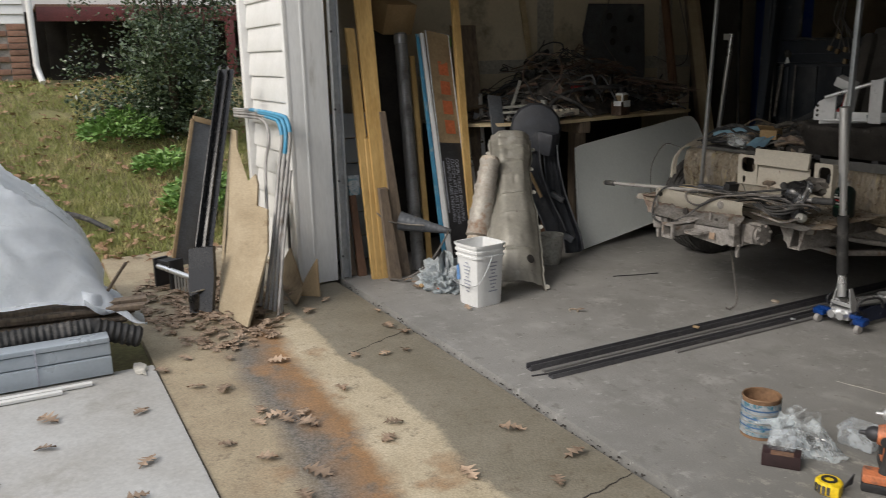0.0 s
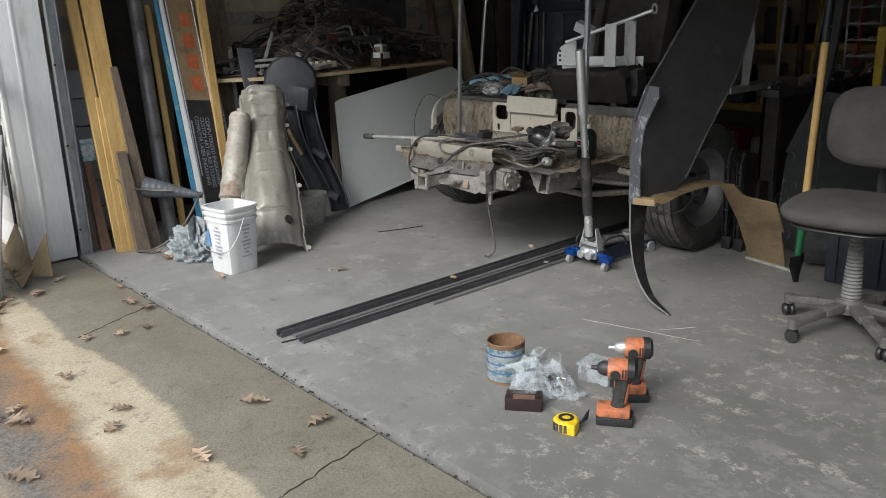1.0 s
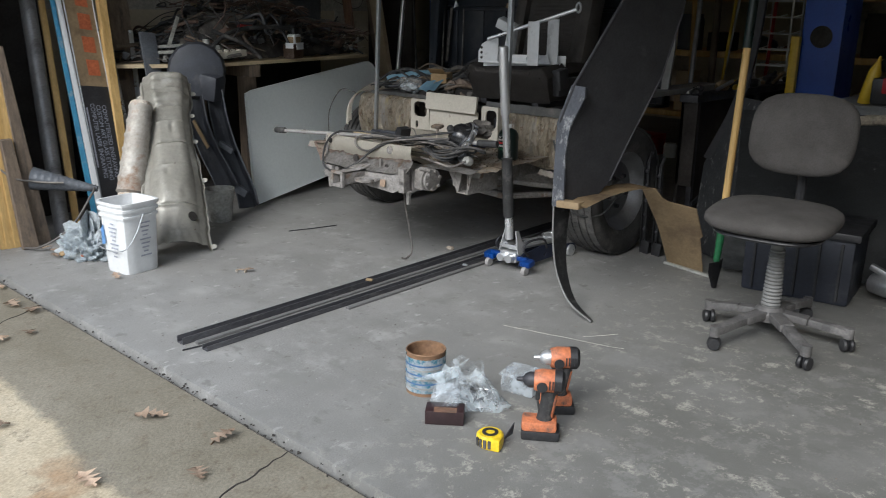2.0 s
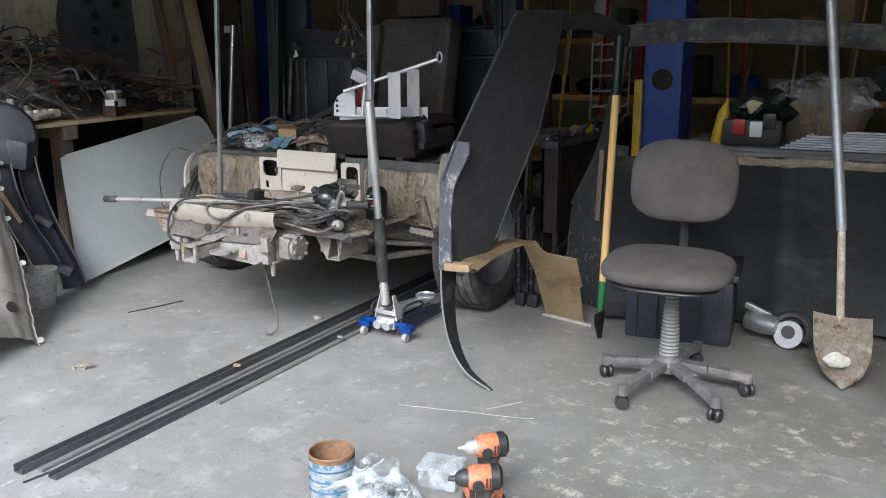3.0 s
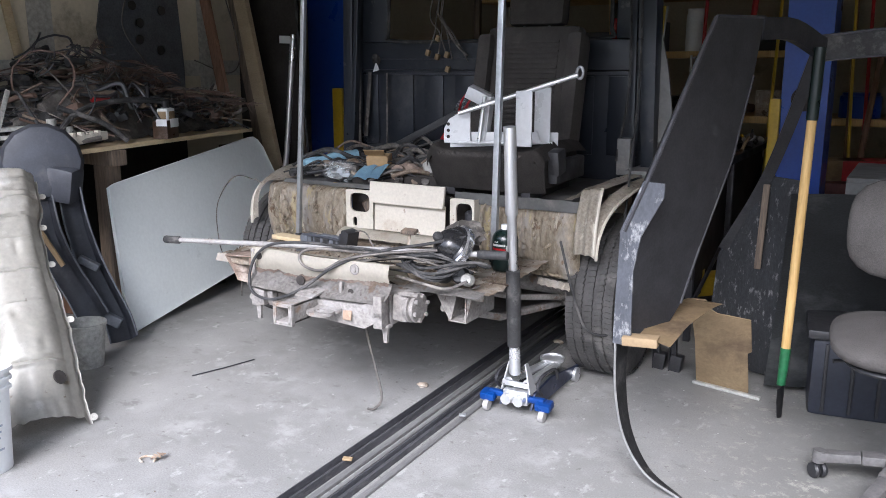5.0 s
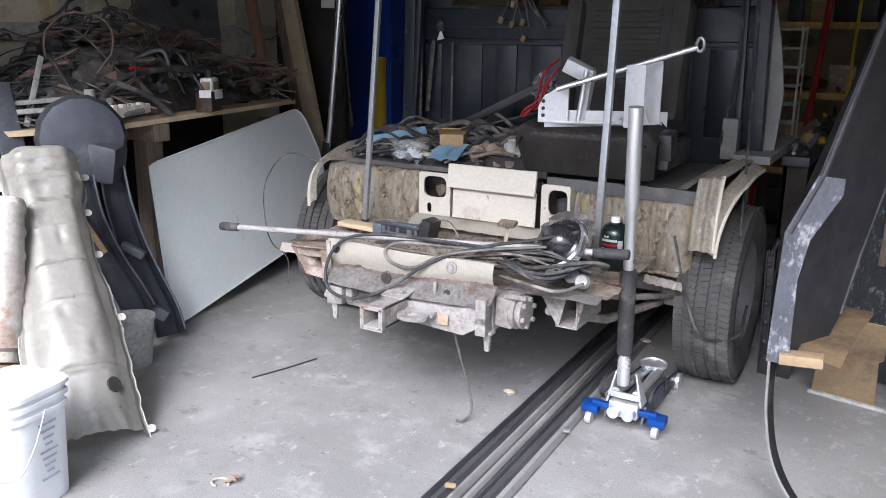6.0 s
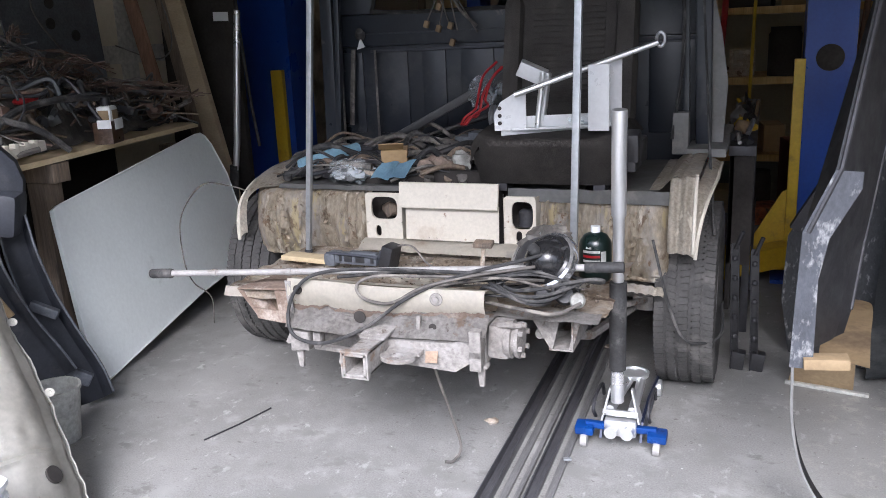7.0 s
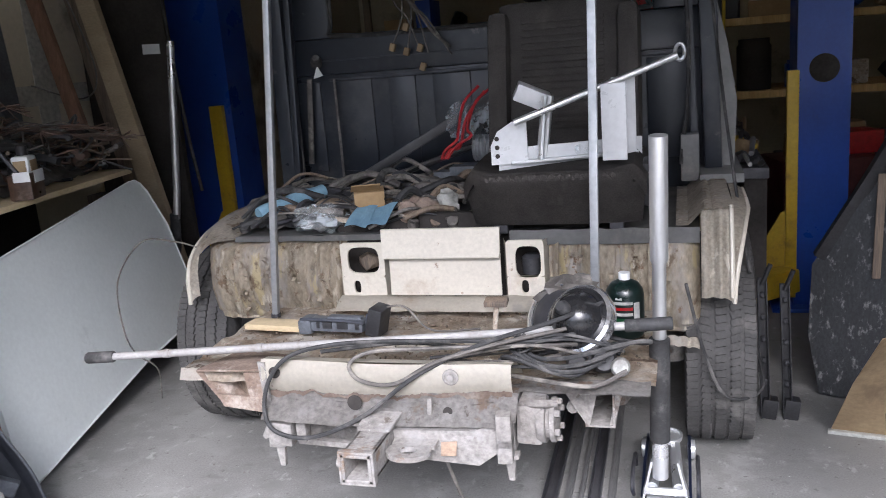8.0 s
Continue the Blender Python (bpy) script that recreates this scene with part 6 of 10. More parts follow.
def lever():
    t = thing("pedal_lever", (1.78, 1.68, 0.53), "small rusty pedal lever standing on the pan", "lever")
    bm = B()
    tube(bm, [(1.775, 1.70, 0.53), (1.78, 1.69, 0.60), (1.79, 1.68, 0.665)], 0.007, 8)
    part("arm", bm, M["rusty"], t)
    bm = B()
    box(bm, (1.79, 1.68, 0.672), (0.06, 0.035, 0.014), turn(15, 0, 0), 0.004)
    part("pad", bm, M["weathered"], t)


lever()


def deck_clutter():
    rnd = random.Random(31)
    # rolled blue cloths and mask-like sheets
    t = thing("blue_cloth", (0.90, 2.33, 0.82), "rolled pale blue shop cloth on the deck", "cloth")
    bm = B()
    tube(bm, curve([(0.86, 2.22, 0.86), (0.93, 2.32, 0.885), (1.0, 2.45, 0.90)], 6), [0.028 + 0.004 * math.sin(i) for i in range(13)], 10)
    part("roll", bm, M["bluecloth"], t)
    for i, (x, y, z, r) in enumerate(((1.24, 2.16, 0.855, 30), (1.31, 2.155, 0.86, 5))):
        t = thing("blue_cloth", (x, y, z), "folded pale blue cloth hanging over the deck edge", "cloth")
        bm = B()
        sheet(bm, lambda u, w: Vector((x - 0.035 + 0.075 * u + 0.03 * w, y - 0.03 + 0.05 * w + 0.006 * math.sin(u * 4 + i), z - 0.02 + 0.055 * w + 0.012 * (u - 0.5) * i + 0.004 * math.sin(u * 5 + w * 4))), 10, 8, 0.004)
        part("cloth", bm, M["bluecloth"], t)
    t = thing("cardboard_carton", (1.24, 2.30, 0.82), "small torn brown cardboard carton", "carton")
    bm = B()
    box(bm, (1.235, 2.30, 0.875), (0.10, 0.09, 0.10), turn(4, 0, 20), 0.003)
    part("carton", bm, M["card"], t)
    bm = B()
    plate(bm, [(1.19, 2.25, 0.925), (1.28, 2.28, 0.925), (1.30, 2.24, 0.95), (1.21, 2.21, 0.95)], (0, 0, 0.003))
    part("flap", bm, M["card"], t)
    t = thing("hardware_bag", (1.10, 2.20, 0.815), "clear bag of small metal hardware", "bag")
    bm = B()
    blob(bm, (1.09, 2.20, 0.85), (0.085, 0.06, 0.045), 4, 0.45)
    part("film", bm, M["clear"], t)
    bm = B()
    blob(bm, (1.09, 2.20, 0.838), (0.07, 0.05, 0.028), 5, 0.6)
    part("hardware", bm, M["screws"], t)
    t = thing("rusty_casting", (1.43, 2.26, 0.815), "lumpy brown rusty casting on the deck", "casting")
    bm = B()
    blob(bm, (1.42, 2.26, 0.855), (0.075, 0.05, 0.045), 9, 0.35)
    lathe(bm, [(0.0, 0), (0.035, 0.0), (0.035, 0.02), (0.02, 0.025), (0, 0.025)], at(1.40, 2.215, 0.86, 80, 0, 0), 14)
    part("casting", bm, M["rust_brown"], t)
    t = thing("white_wrapper", (1.50, 2.30, 0.82), "crumpled white paper wrapper", "wrapper")
    bm = B()
    blob(bm, (1.50, 2.31, 0.865), (0.04, 0.03, 0.045), 2, 0.5)
    part("paper", bm, M["pale_part"], t)
    # hoses and tubes heaped on the deck
    mats = [M["cable"], M["black_rubber"], M["black_rubber"], M["weathered"], M["cable"], M["dark_steel"], M["black_plastic"]]
    for i in range(150):
        x, y, a = rnd.uniform(0.82, 1.55), rnd.uniform(2.18, 2.66), rnd.uniform(-0.6, 1.4)
        ln, z = rnd.uniform(0.10, 0.34), 0.825 + rnd.uniform(0, 0.035) + 0.16 * rnd.random() * (y - 2.15)
        dx, dy = math.cos(a) * ln / 2, math.sin(a) * ln / 2
        x0, x1 = max(0.78, x - dx), min(1.55, x + dx)
        pts = [(x0, y - dy * 0.6, z - 0.01), (x + rnd.uniform(-0.04, 0.04), y + rnd.uniform(-0.04, 0.04), z + rnd.uniform(0.0, 0.05)), (x1, y + dy * 0.6, z)]
        bm = B()
        tube(bm, curve(pts, 6), rnd.choice((0.003, 0.004, 0.006, 0.009, 0.013)), 7)
        solo("hose_piece", bm, rnd.choice(mats), "dusty piece of hose or tube heaped on the deck", "hose", "hoses on the deck", at=pts[0])
    for i in range(60):
        x, y = rnd.uniform(0.80, 1.62), rnd.uniform(2.17, 2.7)
        bm = B()
        if i % 3:
            box(bm, (x, y, 0.825 + rnd.uniform(0, 0.02)), (rnd.uniform(0.03, 0.09), rnd.uniform(0.015, 0.05), rnd.uniform(0.012, 0.04)), turn(rnd.uniform(-20, 20), rnd.uniform(-15, 15), rnd.uniform(0, 180)), 0.004)
        else:
            lathe(bm, [(0.008, 0), (0.018, 0.0), (0.018, 0.02), (0.008, 0.02)], at(x, y, 0.822, rnd.uniform(0, 80), rnd.uniform(0, 30), 0), 12)
        solo("small_car_part", bm, rnd.choice(mats + [M["steel"], M["rusty"]]), "small dusty metal or plastic car part", "car part", "parts on the deck", at=(x, y, 0.81))
    # dark folded strut across the rear wall
    t = thing("gas_strut", (1.3, 2.7, 0.9), "long dark strut leaning across the rear wall", "strut")
    bm = B()
    beam(bm, (0.98, 2.60, 0.86), (1.62, 2.74, 1.20), 0.035, 0.02, Z, 0.004)
    part("bar", bm, M["black_plastic"], t)
    bm = B()
    tube(bm, [(1.05, 2.56, 0.87), (1.55, 2.72, 1.02)], 0.012, 8)
    part("tube", bm, M["black_plastic"], t)
    # winch: spool, red cables in a bag, frame
    t = thing("winch", (1.60, 2.68, 0.90), "winch with grey cable drum and red battery leads", "winch")
    bm = B()
    for k in range(14):
        tube(bm, [Vector((1.535 + 0.0105 * k, 2.62 + 0.042 * math.cos(a), 1.01 + 0.042 * math.sin(a))) for a in (2 * math.pi * i / 14 for i in range(14))], 0.0058, 6, True)
    part("cable_drum", bm, M["galv"], t)
    bm = B()
    box(bm, (1.60, 2.64, 0.93), (0.32, 0.12, 0.04), None, 0.006)
    box(bm, (1.42, 2.66, 0.88), (0.10, 0.10, 0.10), None, 0.006)
    part("base_frame", bm, M["grey_plastic"], t)
    bm = B()
    blob(bm, (1.47, 2.70, 1.10), (0.06, 0.04, 0.07), 7, 0.4)
    blob(bm, (1.60, 2.72, 1.11), (0.08, 0.04, 0.06), 8, 0.4)
    part("parts_bag", bm, M["tub"], t)
    for k in range(3):
        bm = B()
        o, j = 0.020 * k, lambda q: rnd.uniform(-q, q)
        tube(bm, curve([(1.56 + o, 2.62, 1.21 + j(0.02)), (1.51 + o + j(0.02), 2.60, 1.17), (1.49 + o + j(0.03), 2.59, 1.09 + j(0.02)), (1.46 + o * 1.5 + j(0.02), 2.57, 1.04 + j(0.02)), (1.44 + o, 2.55, 1.02 + j(0.02)), (1.43 + 0.5 * o, 2.53, 0.985)], 6), 0.0052, 7)
        part("red_lead", bm, M["red"], t)
    # pale connectors and loom hanging at the window
    t = thing("wiring_loom", (1.28, 2.80, 1.35), "pale wiring loom with connectors hanging from the window", "wiring")
    for k, q in enumerate((1.19, 1.25, 1.30, 1.33, 1.42)):
        bm = B()
        s = 0.02 * math.sin(k * 2.3)
        tube(bm, curve([(1.28 + s, 2.84, 1.75), (1.25 + s * 2, 2.80, 1.52), (1.27 + 0.4 * (q - 1.27) + s, 2.80, 1.43), (q, 2.81, 1.335 - 0.012 * k)], 6), 0.0035, 6)
        part("wire", bm, M["cable"], t)
    bm = B()
    tube(bm, curve([(1.27, 2.80, 1.51), (1.33, 2.79, 1.42), (1.36, 2.80, 1.37), (1.42, 2.80, 1.315)], 6), 0.007, 6)
    part("wire", bm, M["cable"], t)
    for x, z in ((1.19, 1.33), (1.245, 1.31), (1.305, 1.25), (1.30, 1.32), (1.25, 1.40)):
        bm = B()
        box(bm, (x, 2.81, z), (0.022, 0.02, 0.03), turn(0, 20, 0), 0.004)
        part("connector", bm, M["hardboard"], t)
    bm = B()
    plate(bm, [(0.845, 2.82, 1.235), (0.885, 2.82, 1.245), (0.865, 2.82, 1.285)], (0, 0.004, 0))
    solo("paper_tag", bm, M["pail"], "torn white paper tag on the dark wall", "paper tag", at=(0.86, 2.82, 1.25))


before = set(bpy.data.objects)
deck_clutter()
for ob in set(bpy.data.objects) - before:
    # all of it rests on the deck but what hangs on the rear wall
    if ob.parent is None and not ob.name.startswith(("wiring_loom", "paper_tag")):
        ob.location.z -= 0.055


def rust_debris():
    rnd = random.Random(77)
    bm = B()
    for _ in range(420):
        x, y = rnd.uniform(0.95, 2.15), rnd.uniform(1.6, 2.06)
        s = rnd.uniform(0.002, 0.008)
        box(bm, (x, y, 0.525), (s, s * rnd.uniform(0.4, 1), 0.004), turn(rnd.uniform(-25, 25), rnd.uniform(-25, 25), rnd.uniform(0, 180)))
    solo("rust_flakes", bm, M["weathered"], "rust flakes and chips on the floor pan", "debris", kind="stuff")


rust_debris()


# ---- on the garage floor ----
def jack():
    t = thing("floor_jack", (2.19, 1.95, 0.0), "aluminium floor jack with blue side plates and upright padded handle", "floor jack")
    for x in (2.125, 2.25):
        bm = B()
        plate(bm, [(x, 1.77, 0.03), (x, 1.80, 0.085), (x, 1.95, 0.10), (x, 2.24, 0.06), (x, 2.26, 0.025), (x, 1.9, 0.025)], (0.008, 0, 0))
        part("side_plate", bm, M["dark_navy"], t, "dark navy steel side plate")
    for x in (2.075, 2.30):
        bm = B()
        beam(bm, (x + 0.004, 1.78, 0.072), (2.19, 1.79, 0.062), 0.022, 0.022, Z, 0.006)
        part("axle_arm", bm, M["jack_blue"], t, "blue anodised axle arm")
        bm = B()
        box(bm, (x + 0.004, 1.775, 0.058), (0.06, 0.05, 0.03), turn(12, 0, 0), 0.008)
        part("caster_fork", bm, M["jack_blue"], t)
        bm = B()
        lathe(bm, [(0.01, -0.011), (0.020, -0.010), (0.022, 0), (0.020, 0.010), (0.01, 0.011)], at(x + 0.004, 1.757, 0.022, 0, 90, 0), 18)
        part("caster", bm, M["dull_alu"], t)
        bm = B()
        lathe(bm, [(0.012, -0.012), (0.03, -0.01), (0.03, 0.01), (0.012, 0.012)], at(x + (0.045 if x < 2.2 else -0.04), 2.20, 0.03, 0, 90, 0), 18)
        part("front_wheel", bm, M["alu"], t)
    bm = B()
    box(bm, (2.19, 1.795, 0.07), (0.10, 0.06, 0.055), None, 0.008)
    for x in (2.165, 2.215):
        lathe(bm, [(0.0, -0.03), (0.02, -0.03), (0.022, 0), (0.02, 0.03), (0.0, 0.03)], at(x, 1.765, 0.068, 90, 0, 0), 14)
    part("pump_block", bm, M["alu"], t)
    bm = B()
    for s in (-1, 1):
        plate(bm, [(2.19 + s * 0.055, 1.77, 0.09), (2.19 + s * 0.055, 1.83, 0.09), (2.19 + s * 0.03, 1.80, 0.20), (2.19 + s * 0.03, 1.78, 0.20)], (s * 0.006, 0, 0))
    beam(bm, (2.135, 1.775, 0.12), (2.245, 1.775, 0.12), 0.02, 0.01, Z, 0.002)
    part("handle_yoke", bm, M["alu"], t)
    bm = B()
    tube(bm, [(2.155, 1.79, 0.12), (2.17, 2.12, 0.09)], 0.016, 8)
    tube(bm, [(2.225, 1.79, 0.12), (2.21, 2.12, 0.09)], 0.016, 8)
    part("lift_arm", bm, M["alu"], t)
    bm = B()
    lathe(bm, [(0.02, 0), (0.035, 0.01), (0.048, 0.014), (0.05, 0.028), (0.042, 0.03), (0.04, 0.024), (0.0, 0.024)], at(2.185, 2.13, 0.085), 24)
    part("saddle", bm, M["alu"], t, "round steel saddle")
    a, b = Vector((2.178, 1.79, 0.155)), Vector((2.194, 1.677, 1.071))
    p = lambda f: a + (b - a) * f
    bm = B()
    tube(bm, [p(0), p(0.1), p(0.12)], [0.021, 0.021, 0.017], 14)
    part("handle_socket", bm, M["alu"], t)
    bm = B()
    tube(bm, [p(0.12), p(0.66), p(0.67), p(1.0)], [0.017, 0.017, 0.022, 0.022], 14)
    h = part("handle", bm, M["alu"], t)
    bm = B()
    tube(bm, [p(0.12), p(0.125), p(0.44), p(0.445)], [0.018, 0.026, 0.026, 0.018], 14)
    part("foam_sleeve", bm, M["black_rubber"], h, "black foam sleeve")
    for x in (2.105, 2.275):
        bm = B()
        pts = curve([(x, 1.82, 0.08), (x, 1.78, 0.12), (x, 1.82, 0.15), (x, 1.94, 0.14), (x, 1.97, 0.09)], 5)
        tube(bm, pts, 0.006, 6)
        part("carry_handle", bm, M["dark_steel"], t)


jack()


def steel_bars():
    """Long steel channels and flat bars lying side by side on the floor."""
    for x0, x1, y0, y1, w, h, kind in ((1.895, 1.835, 0.16, 3.3, 0.042, 0.026, 0), (1.945, 1.885, 0.20, 3.2, 0.022, 0.012, 1), (1.978, 1.923, 0.42, 3.25, 0.014, 0.014, 1),
                                       (2.018, 1.963, 0.19, 3.3, 0.036, 0.018, 0), (2.058, 2.008, 0.85, 3.25, 0.022, 0.010, 1)):
        t = thing("steel_bar", (x0, y0, 0), "long dark mill-scale steel channel lying on the floor", "steel bar", "steel bars on the floor")
        a, b = Vector((x0, y0, 0)), Vector((x1, y1, 0))
        bm = B()
        if kind:
            beam(bm, a + Z * h / 2, b + Z * h / 2, w, h, X, 0.002)
            part("bar", bm, M["bar_dust"], t)
        else:
            beam(bm, a + Z * 0.002, b + Z * 0.002, w - 0.008, 0.004, X, 0.001)
            part("web", bm, M["bar_steel"], t)
            for s in (-1, 1):
                o = X * s * (w / 2 - 0.002) + Z * (h / 2 + 0.001)
                bm = B()
                beam(bm, a + o, b + o, 0.004, h + 0.002, X, 0.001)
                part("flange", bm, M["bar_steel"], t)
    t = thing("steel_rod", (1.98, 0.12, 0), "thin steel rod lying beside the bars", "rod")
    bm = B()
    tube(bm, [(1.965, 0.13, 0.004), (1.985, 0.26, 0.004)], 0.003, 6)
    part("rod", bm, M["dark_steel"], t)
    for x, y, m, s in ((1.905, 1.115, "hardboard", 0.016), (2.06, 1.60, "galv", 0.012)):
        bm = B()
        box(bm, (x, y, 0.035), (s * 2, s, 0.008), turn(8, 0, 20), 0.002)
        solo("wood_chip" if m == "hardboard" else "metal_clip", bm, M[m], "small chip lying on the steel bars", "chip", at=(x, y, 0.03))


steel_bars()


def office_chair():
    t = thing("office_chair", (3.458, 1.837, 0.0), "dusty charcoal office chair on five casters", "office chair")
    bm = B()
    for (x, y) in ((3.372, 1.545), (3.69, 1.60), (3.745, 1.88), (3.222, 1.81), (3.50, 2.13)):
        c, e = Vector((3.458, 1.837, 0.10)), Vector((x, y, 0.075))
        d = (e - c)
        leg = B()
        pts = [c, c + d * 0.5 + Z * 0.004, e]
        for p0, p1, w in ((pts[0], pts[1], 0.055), (pts[1], pts[2], 0.042)):
            beam(leg, p0, p1, w, 0.03, Vector((-d.y, d.x, 0)), 0.007)
        lathe(leg, [(0.0, -0.02), (0.02, -0.02), (0.02, 0.02), (0.0, 0.022)], at(x, y, 0.075), 12)
        lg = part("leg", leg, M["chair_base"], t)
        cs = B()
        ang = math.degrees(math.atan2(d.y, d.x)) + 35
        for o in (-0.013, 0.013):
            lathe(cs, [(0.0, -0.009), (0.023, -0.008), (0.026, 0.0), (0.023, 0.008), (0.0, 0.009)], at(x, y, 0.027, 0, 0, ang) @ at(o, 0, 0, 0, 90, 0), 16)
        lathe(cs, [(0.008, 0), (0.008, 0.035), (0, 0.035)], at(x, y, 0.03), 8)
        part("caster", cs, M["black_plastic"], lg)
    lathe(bm, [(0.0, 0.06), (0.06, 0.07), (0.065, 0.10), (0.045, 0.125), (0.0, 0.125)], at(3.458, 1.837, 0), 20)
    part("hub", bm, M["chair_base"], t)
    bm = B()
    prof = [(0.0, 0.11), (0.040, 0.11)]
    for k in range(17):
        z = 0.12 + 0.0145 * k
        prof += [(0.040 - 0.0006 * k, z), (0.034 - 0.0006 * k, z + 0.007)]
    prof += [(0.028, 0.375), (0.022, 0.42), (0.0, 0.42)]
    lathe(bm, prof, at(3.458, 1.837, 0), 20)
    part("gas_column", bm, M["grey_panel"], t, "ribbed dusty column cover")
    # seat: rounded pad over a plastic pan
    def pad(bm, cx, cy, cz, rx, ry, h, m=None):
        s = bmesh.new()
        bmesh.ops.create_uvsphere(s, u_segments=32, v_segments=16, radius=1.0)
        for v in s.verts:
            q = v.co
            a = math.atan2(q.y, q.x)
            r = math.hypot(q.x, q.y) ** 0.62
            k = (abs(math.cos(a)) ** 3.2 + abs(math.sin(a)) ** 3.2) ** (-1 / 3.2)
            v.co = Vector((r * k * math.cos(a) * rx, r * k * math.sin(a) * ry, (abs(q.z) ** 0.8) * (1 if q.z > 0 else -1) * h))
        if m is not None:
            bmesh.ops.transform(s, matrix=m, verts=s.verts)
        bmesh.ops.translate(s, verts=s.verts, vec=(cx, cy, cz))
        return merge(bm, s)
    part("seat", pad(B(), 3.455, 1.76, 0.495, 0.235, 0.215, 0.045, turn(3, 0, 6)), M["chair_cloth"], t)
    part("seat_pan", pad(B(), 3.455, 1.765, 0.452, 0.20, 0.19, 0.02, turn(3, 0, 6)), M["black_plastic"], t)
    part("backrest", pad(B(), 3.425, 2.03, 0.775, 0.205, 0.16, 0.038, turn(78, 0, 2)), M["chair_cloth"], t)
    part("back_shell", pad(B(), 3.425, 2.06, 0.765, 0.19, 0.15, 0.03, turn(78, 0, 2)), M["black_plastic"], t)
    bm = B()
    tube(bm, curve([(3.45, 1.86, 0.44), (3.44, 2.0, 0.43), (3.43, 2.08, 0.48), (3.425, 2.085, 0.72)], 6), 0.02, 8)
    box(bm, (3.455, 1.80, 0.43), (0.14, 0.2, 0.03), None, 0.008)
    tube(bm, [(3.39, 1.80, 0.43), (3.24, 1.72, 0.42)], 0.006, 6)
    part("back_bracket", bm, M["black_plastic"], t)


office_chair()


def floor_tools():
    # open can with wrapped label
    t = thing("open_can", (2.83, 0.535, 0), "open rusty-rimmed tin can with scuffed blue and white label", "can")
    m = at(2.83, 0.535, 0)
    bm = B()
    prof = [(0.064, 0.002), (0.066, 0.0)]
    for k in range(8):
        prof += [(0.0655, 0.008 + 0.017 * k), (0.0635, 0.016 + 0.017 * k)]
    prof += [(0.068, 0.146), (0.066, 0.149), (0.062, 0.147), (0.061, 0.02), (0.0, 0.02)]
    lathe(bm, prof, m, 32)
    part("can", bm, M["rust_in"], t)
    bm = B()
    sheet(bm, lambda u, w: m @ Vector(((0.0672 + 0.001 * math.sin(w * 40)) * math.cos(6.28 * u), (0.0672 + 0.001 * math.sin(w * 40)) * math.sin(6.28 * u), 0.012 + 0.120 * w)), 32, 14, 0.001)
    lb = part("label", bm, M["label_white"], t, "scuffed blue and white label")
    for k in range(6):
        bm = B()
        sheet(bm, lambda u, w: m @ Vector((0.0692 * math.cos(-2.5 + 2.6 * u), 0.0692 * math.sin(-2.5 + 2.6 * u), 0.026 + 0.016 * k + 0.006 * w)), 14, 1, 0.0006)
        part("label_bar", bm, M["print_blue"] if k % 2 else M["print_white"], lb)
    # bag of screws
    t = thing("screw_bag", (2.99, 0.58, 0), "crumpled clear plastic bag half full of screws", "bag")
    def bagf(u, w):
        a = u * 2 * math.pi
        r = (0.115 - 0.055 * w) * (1 + 0.18 * math.sin(a * 3 + w * 4) + 0.12 * noise.noise((math.cos(a) * 2, math.sin(a) * 2, w * 5)))
        return Vector((2.99 + r * math.cos(a) * 1.15 - 0.045 * w, 0.575 + r * math.sin(a) * 0.8 + 0.02 * w, 0.003 + 0.105 * w + 0.010 * math.sin(a * 5 + w * 9)))
    bm = B()
    sheet(bm, bagf, 40, 14, 0.0008)
    part("film", bm, M["clear"], t)
    bm = B()
    def flapf(u, w):
        return Vector((2.90 + 0.10 * u - 0.05 * w, 0.50 + 0.06 * u - 0.04 * w, 0.075 + 0.07 * u * (1 - w) + 0.012 * math.sin(u * 8 + w * 5)))
    sheet(bm, flapf, 12, 8, 0.0008)
    part("bag_flap", bm, M["clear"], t)
    bm = B()
    rnd = random.Random(9)
    for _ in range(170):
        a, r = rnd.uniform(0, 6.28), 0.075 * rnd.random() ** 0.5
        p = Vector((3.01 + r * math.cos(a) * 1.1, 0.57 + r * math.sin(a) * 0.7, rnd.uniform(0.004, 0.045)))
        d = Vector((rnd.gauss(0, 1), rnd.gauss(0, 1), rnd.gauss(0, 0.4))).normalized() * 0.016
        tube(bm, [p - d, p + d], 0.0022, 5)
    part("screws", bm, M["screws"], t)
    # small red-black box with a clear blister lid
    t = thing("screw_box", (3.02, 0.415, 0), "dark red and black screw carton with clear plastic lid", "carton")
    bm = B()
    box(bm, (3.03, 0.415, 0.024), (0.12, 0.065, 0.046), turn(0, 0, 38), 0.003)
    part("carton", bm, M["can_red"], t)
    bm = B()
    box(bm, (3.045, 0.400, 0.0475), (0.07, 0.03, 0.002), turn(0, 0, 38), 0)
    part("label_bar", bm, M["redwood"], t)
    bm = B()
    box(bm, (3.005, 0.445, 0.068), (0.085, 0.08, 0.035), turn(18, -12, 32), 0.006)
    part("lid", bm, M["tub"], t, "clear plastic lid")
    # clear tub
    t = thing("clear_tub", (3.06, 0.76, 0), "small clear plastic parts tub with pale lid", "tub")
    bm = B()
    box(bm, (3.07, 0.755, 0.032), (0.12, 0.10, 0.06), turn(0, 0, 12), 0.01)
    part("tub", bm, M["tub"], t)
    bm = B()
    box(bm, (3.07, 0.755, 0.066), (0.128, 0.108, 0.01), turn(0, 0, 12), 0.004)
    part("lid", bm, M["tub"], t)
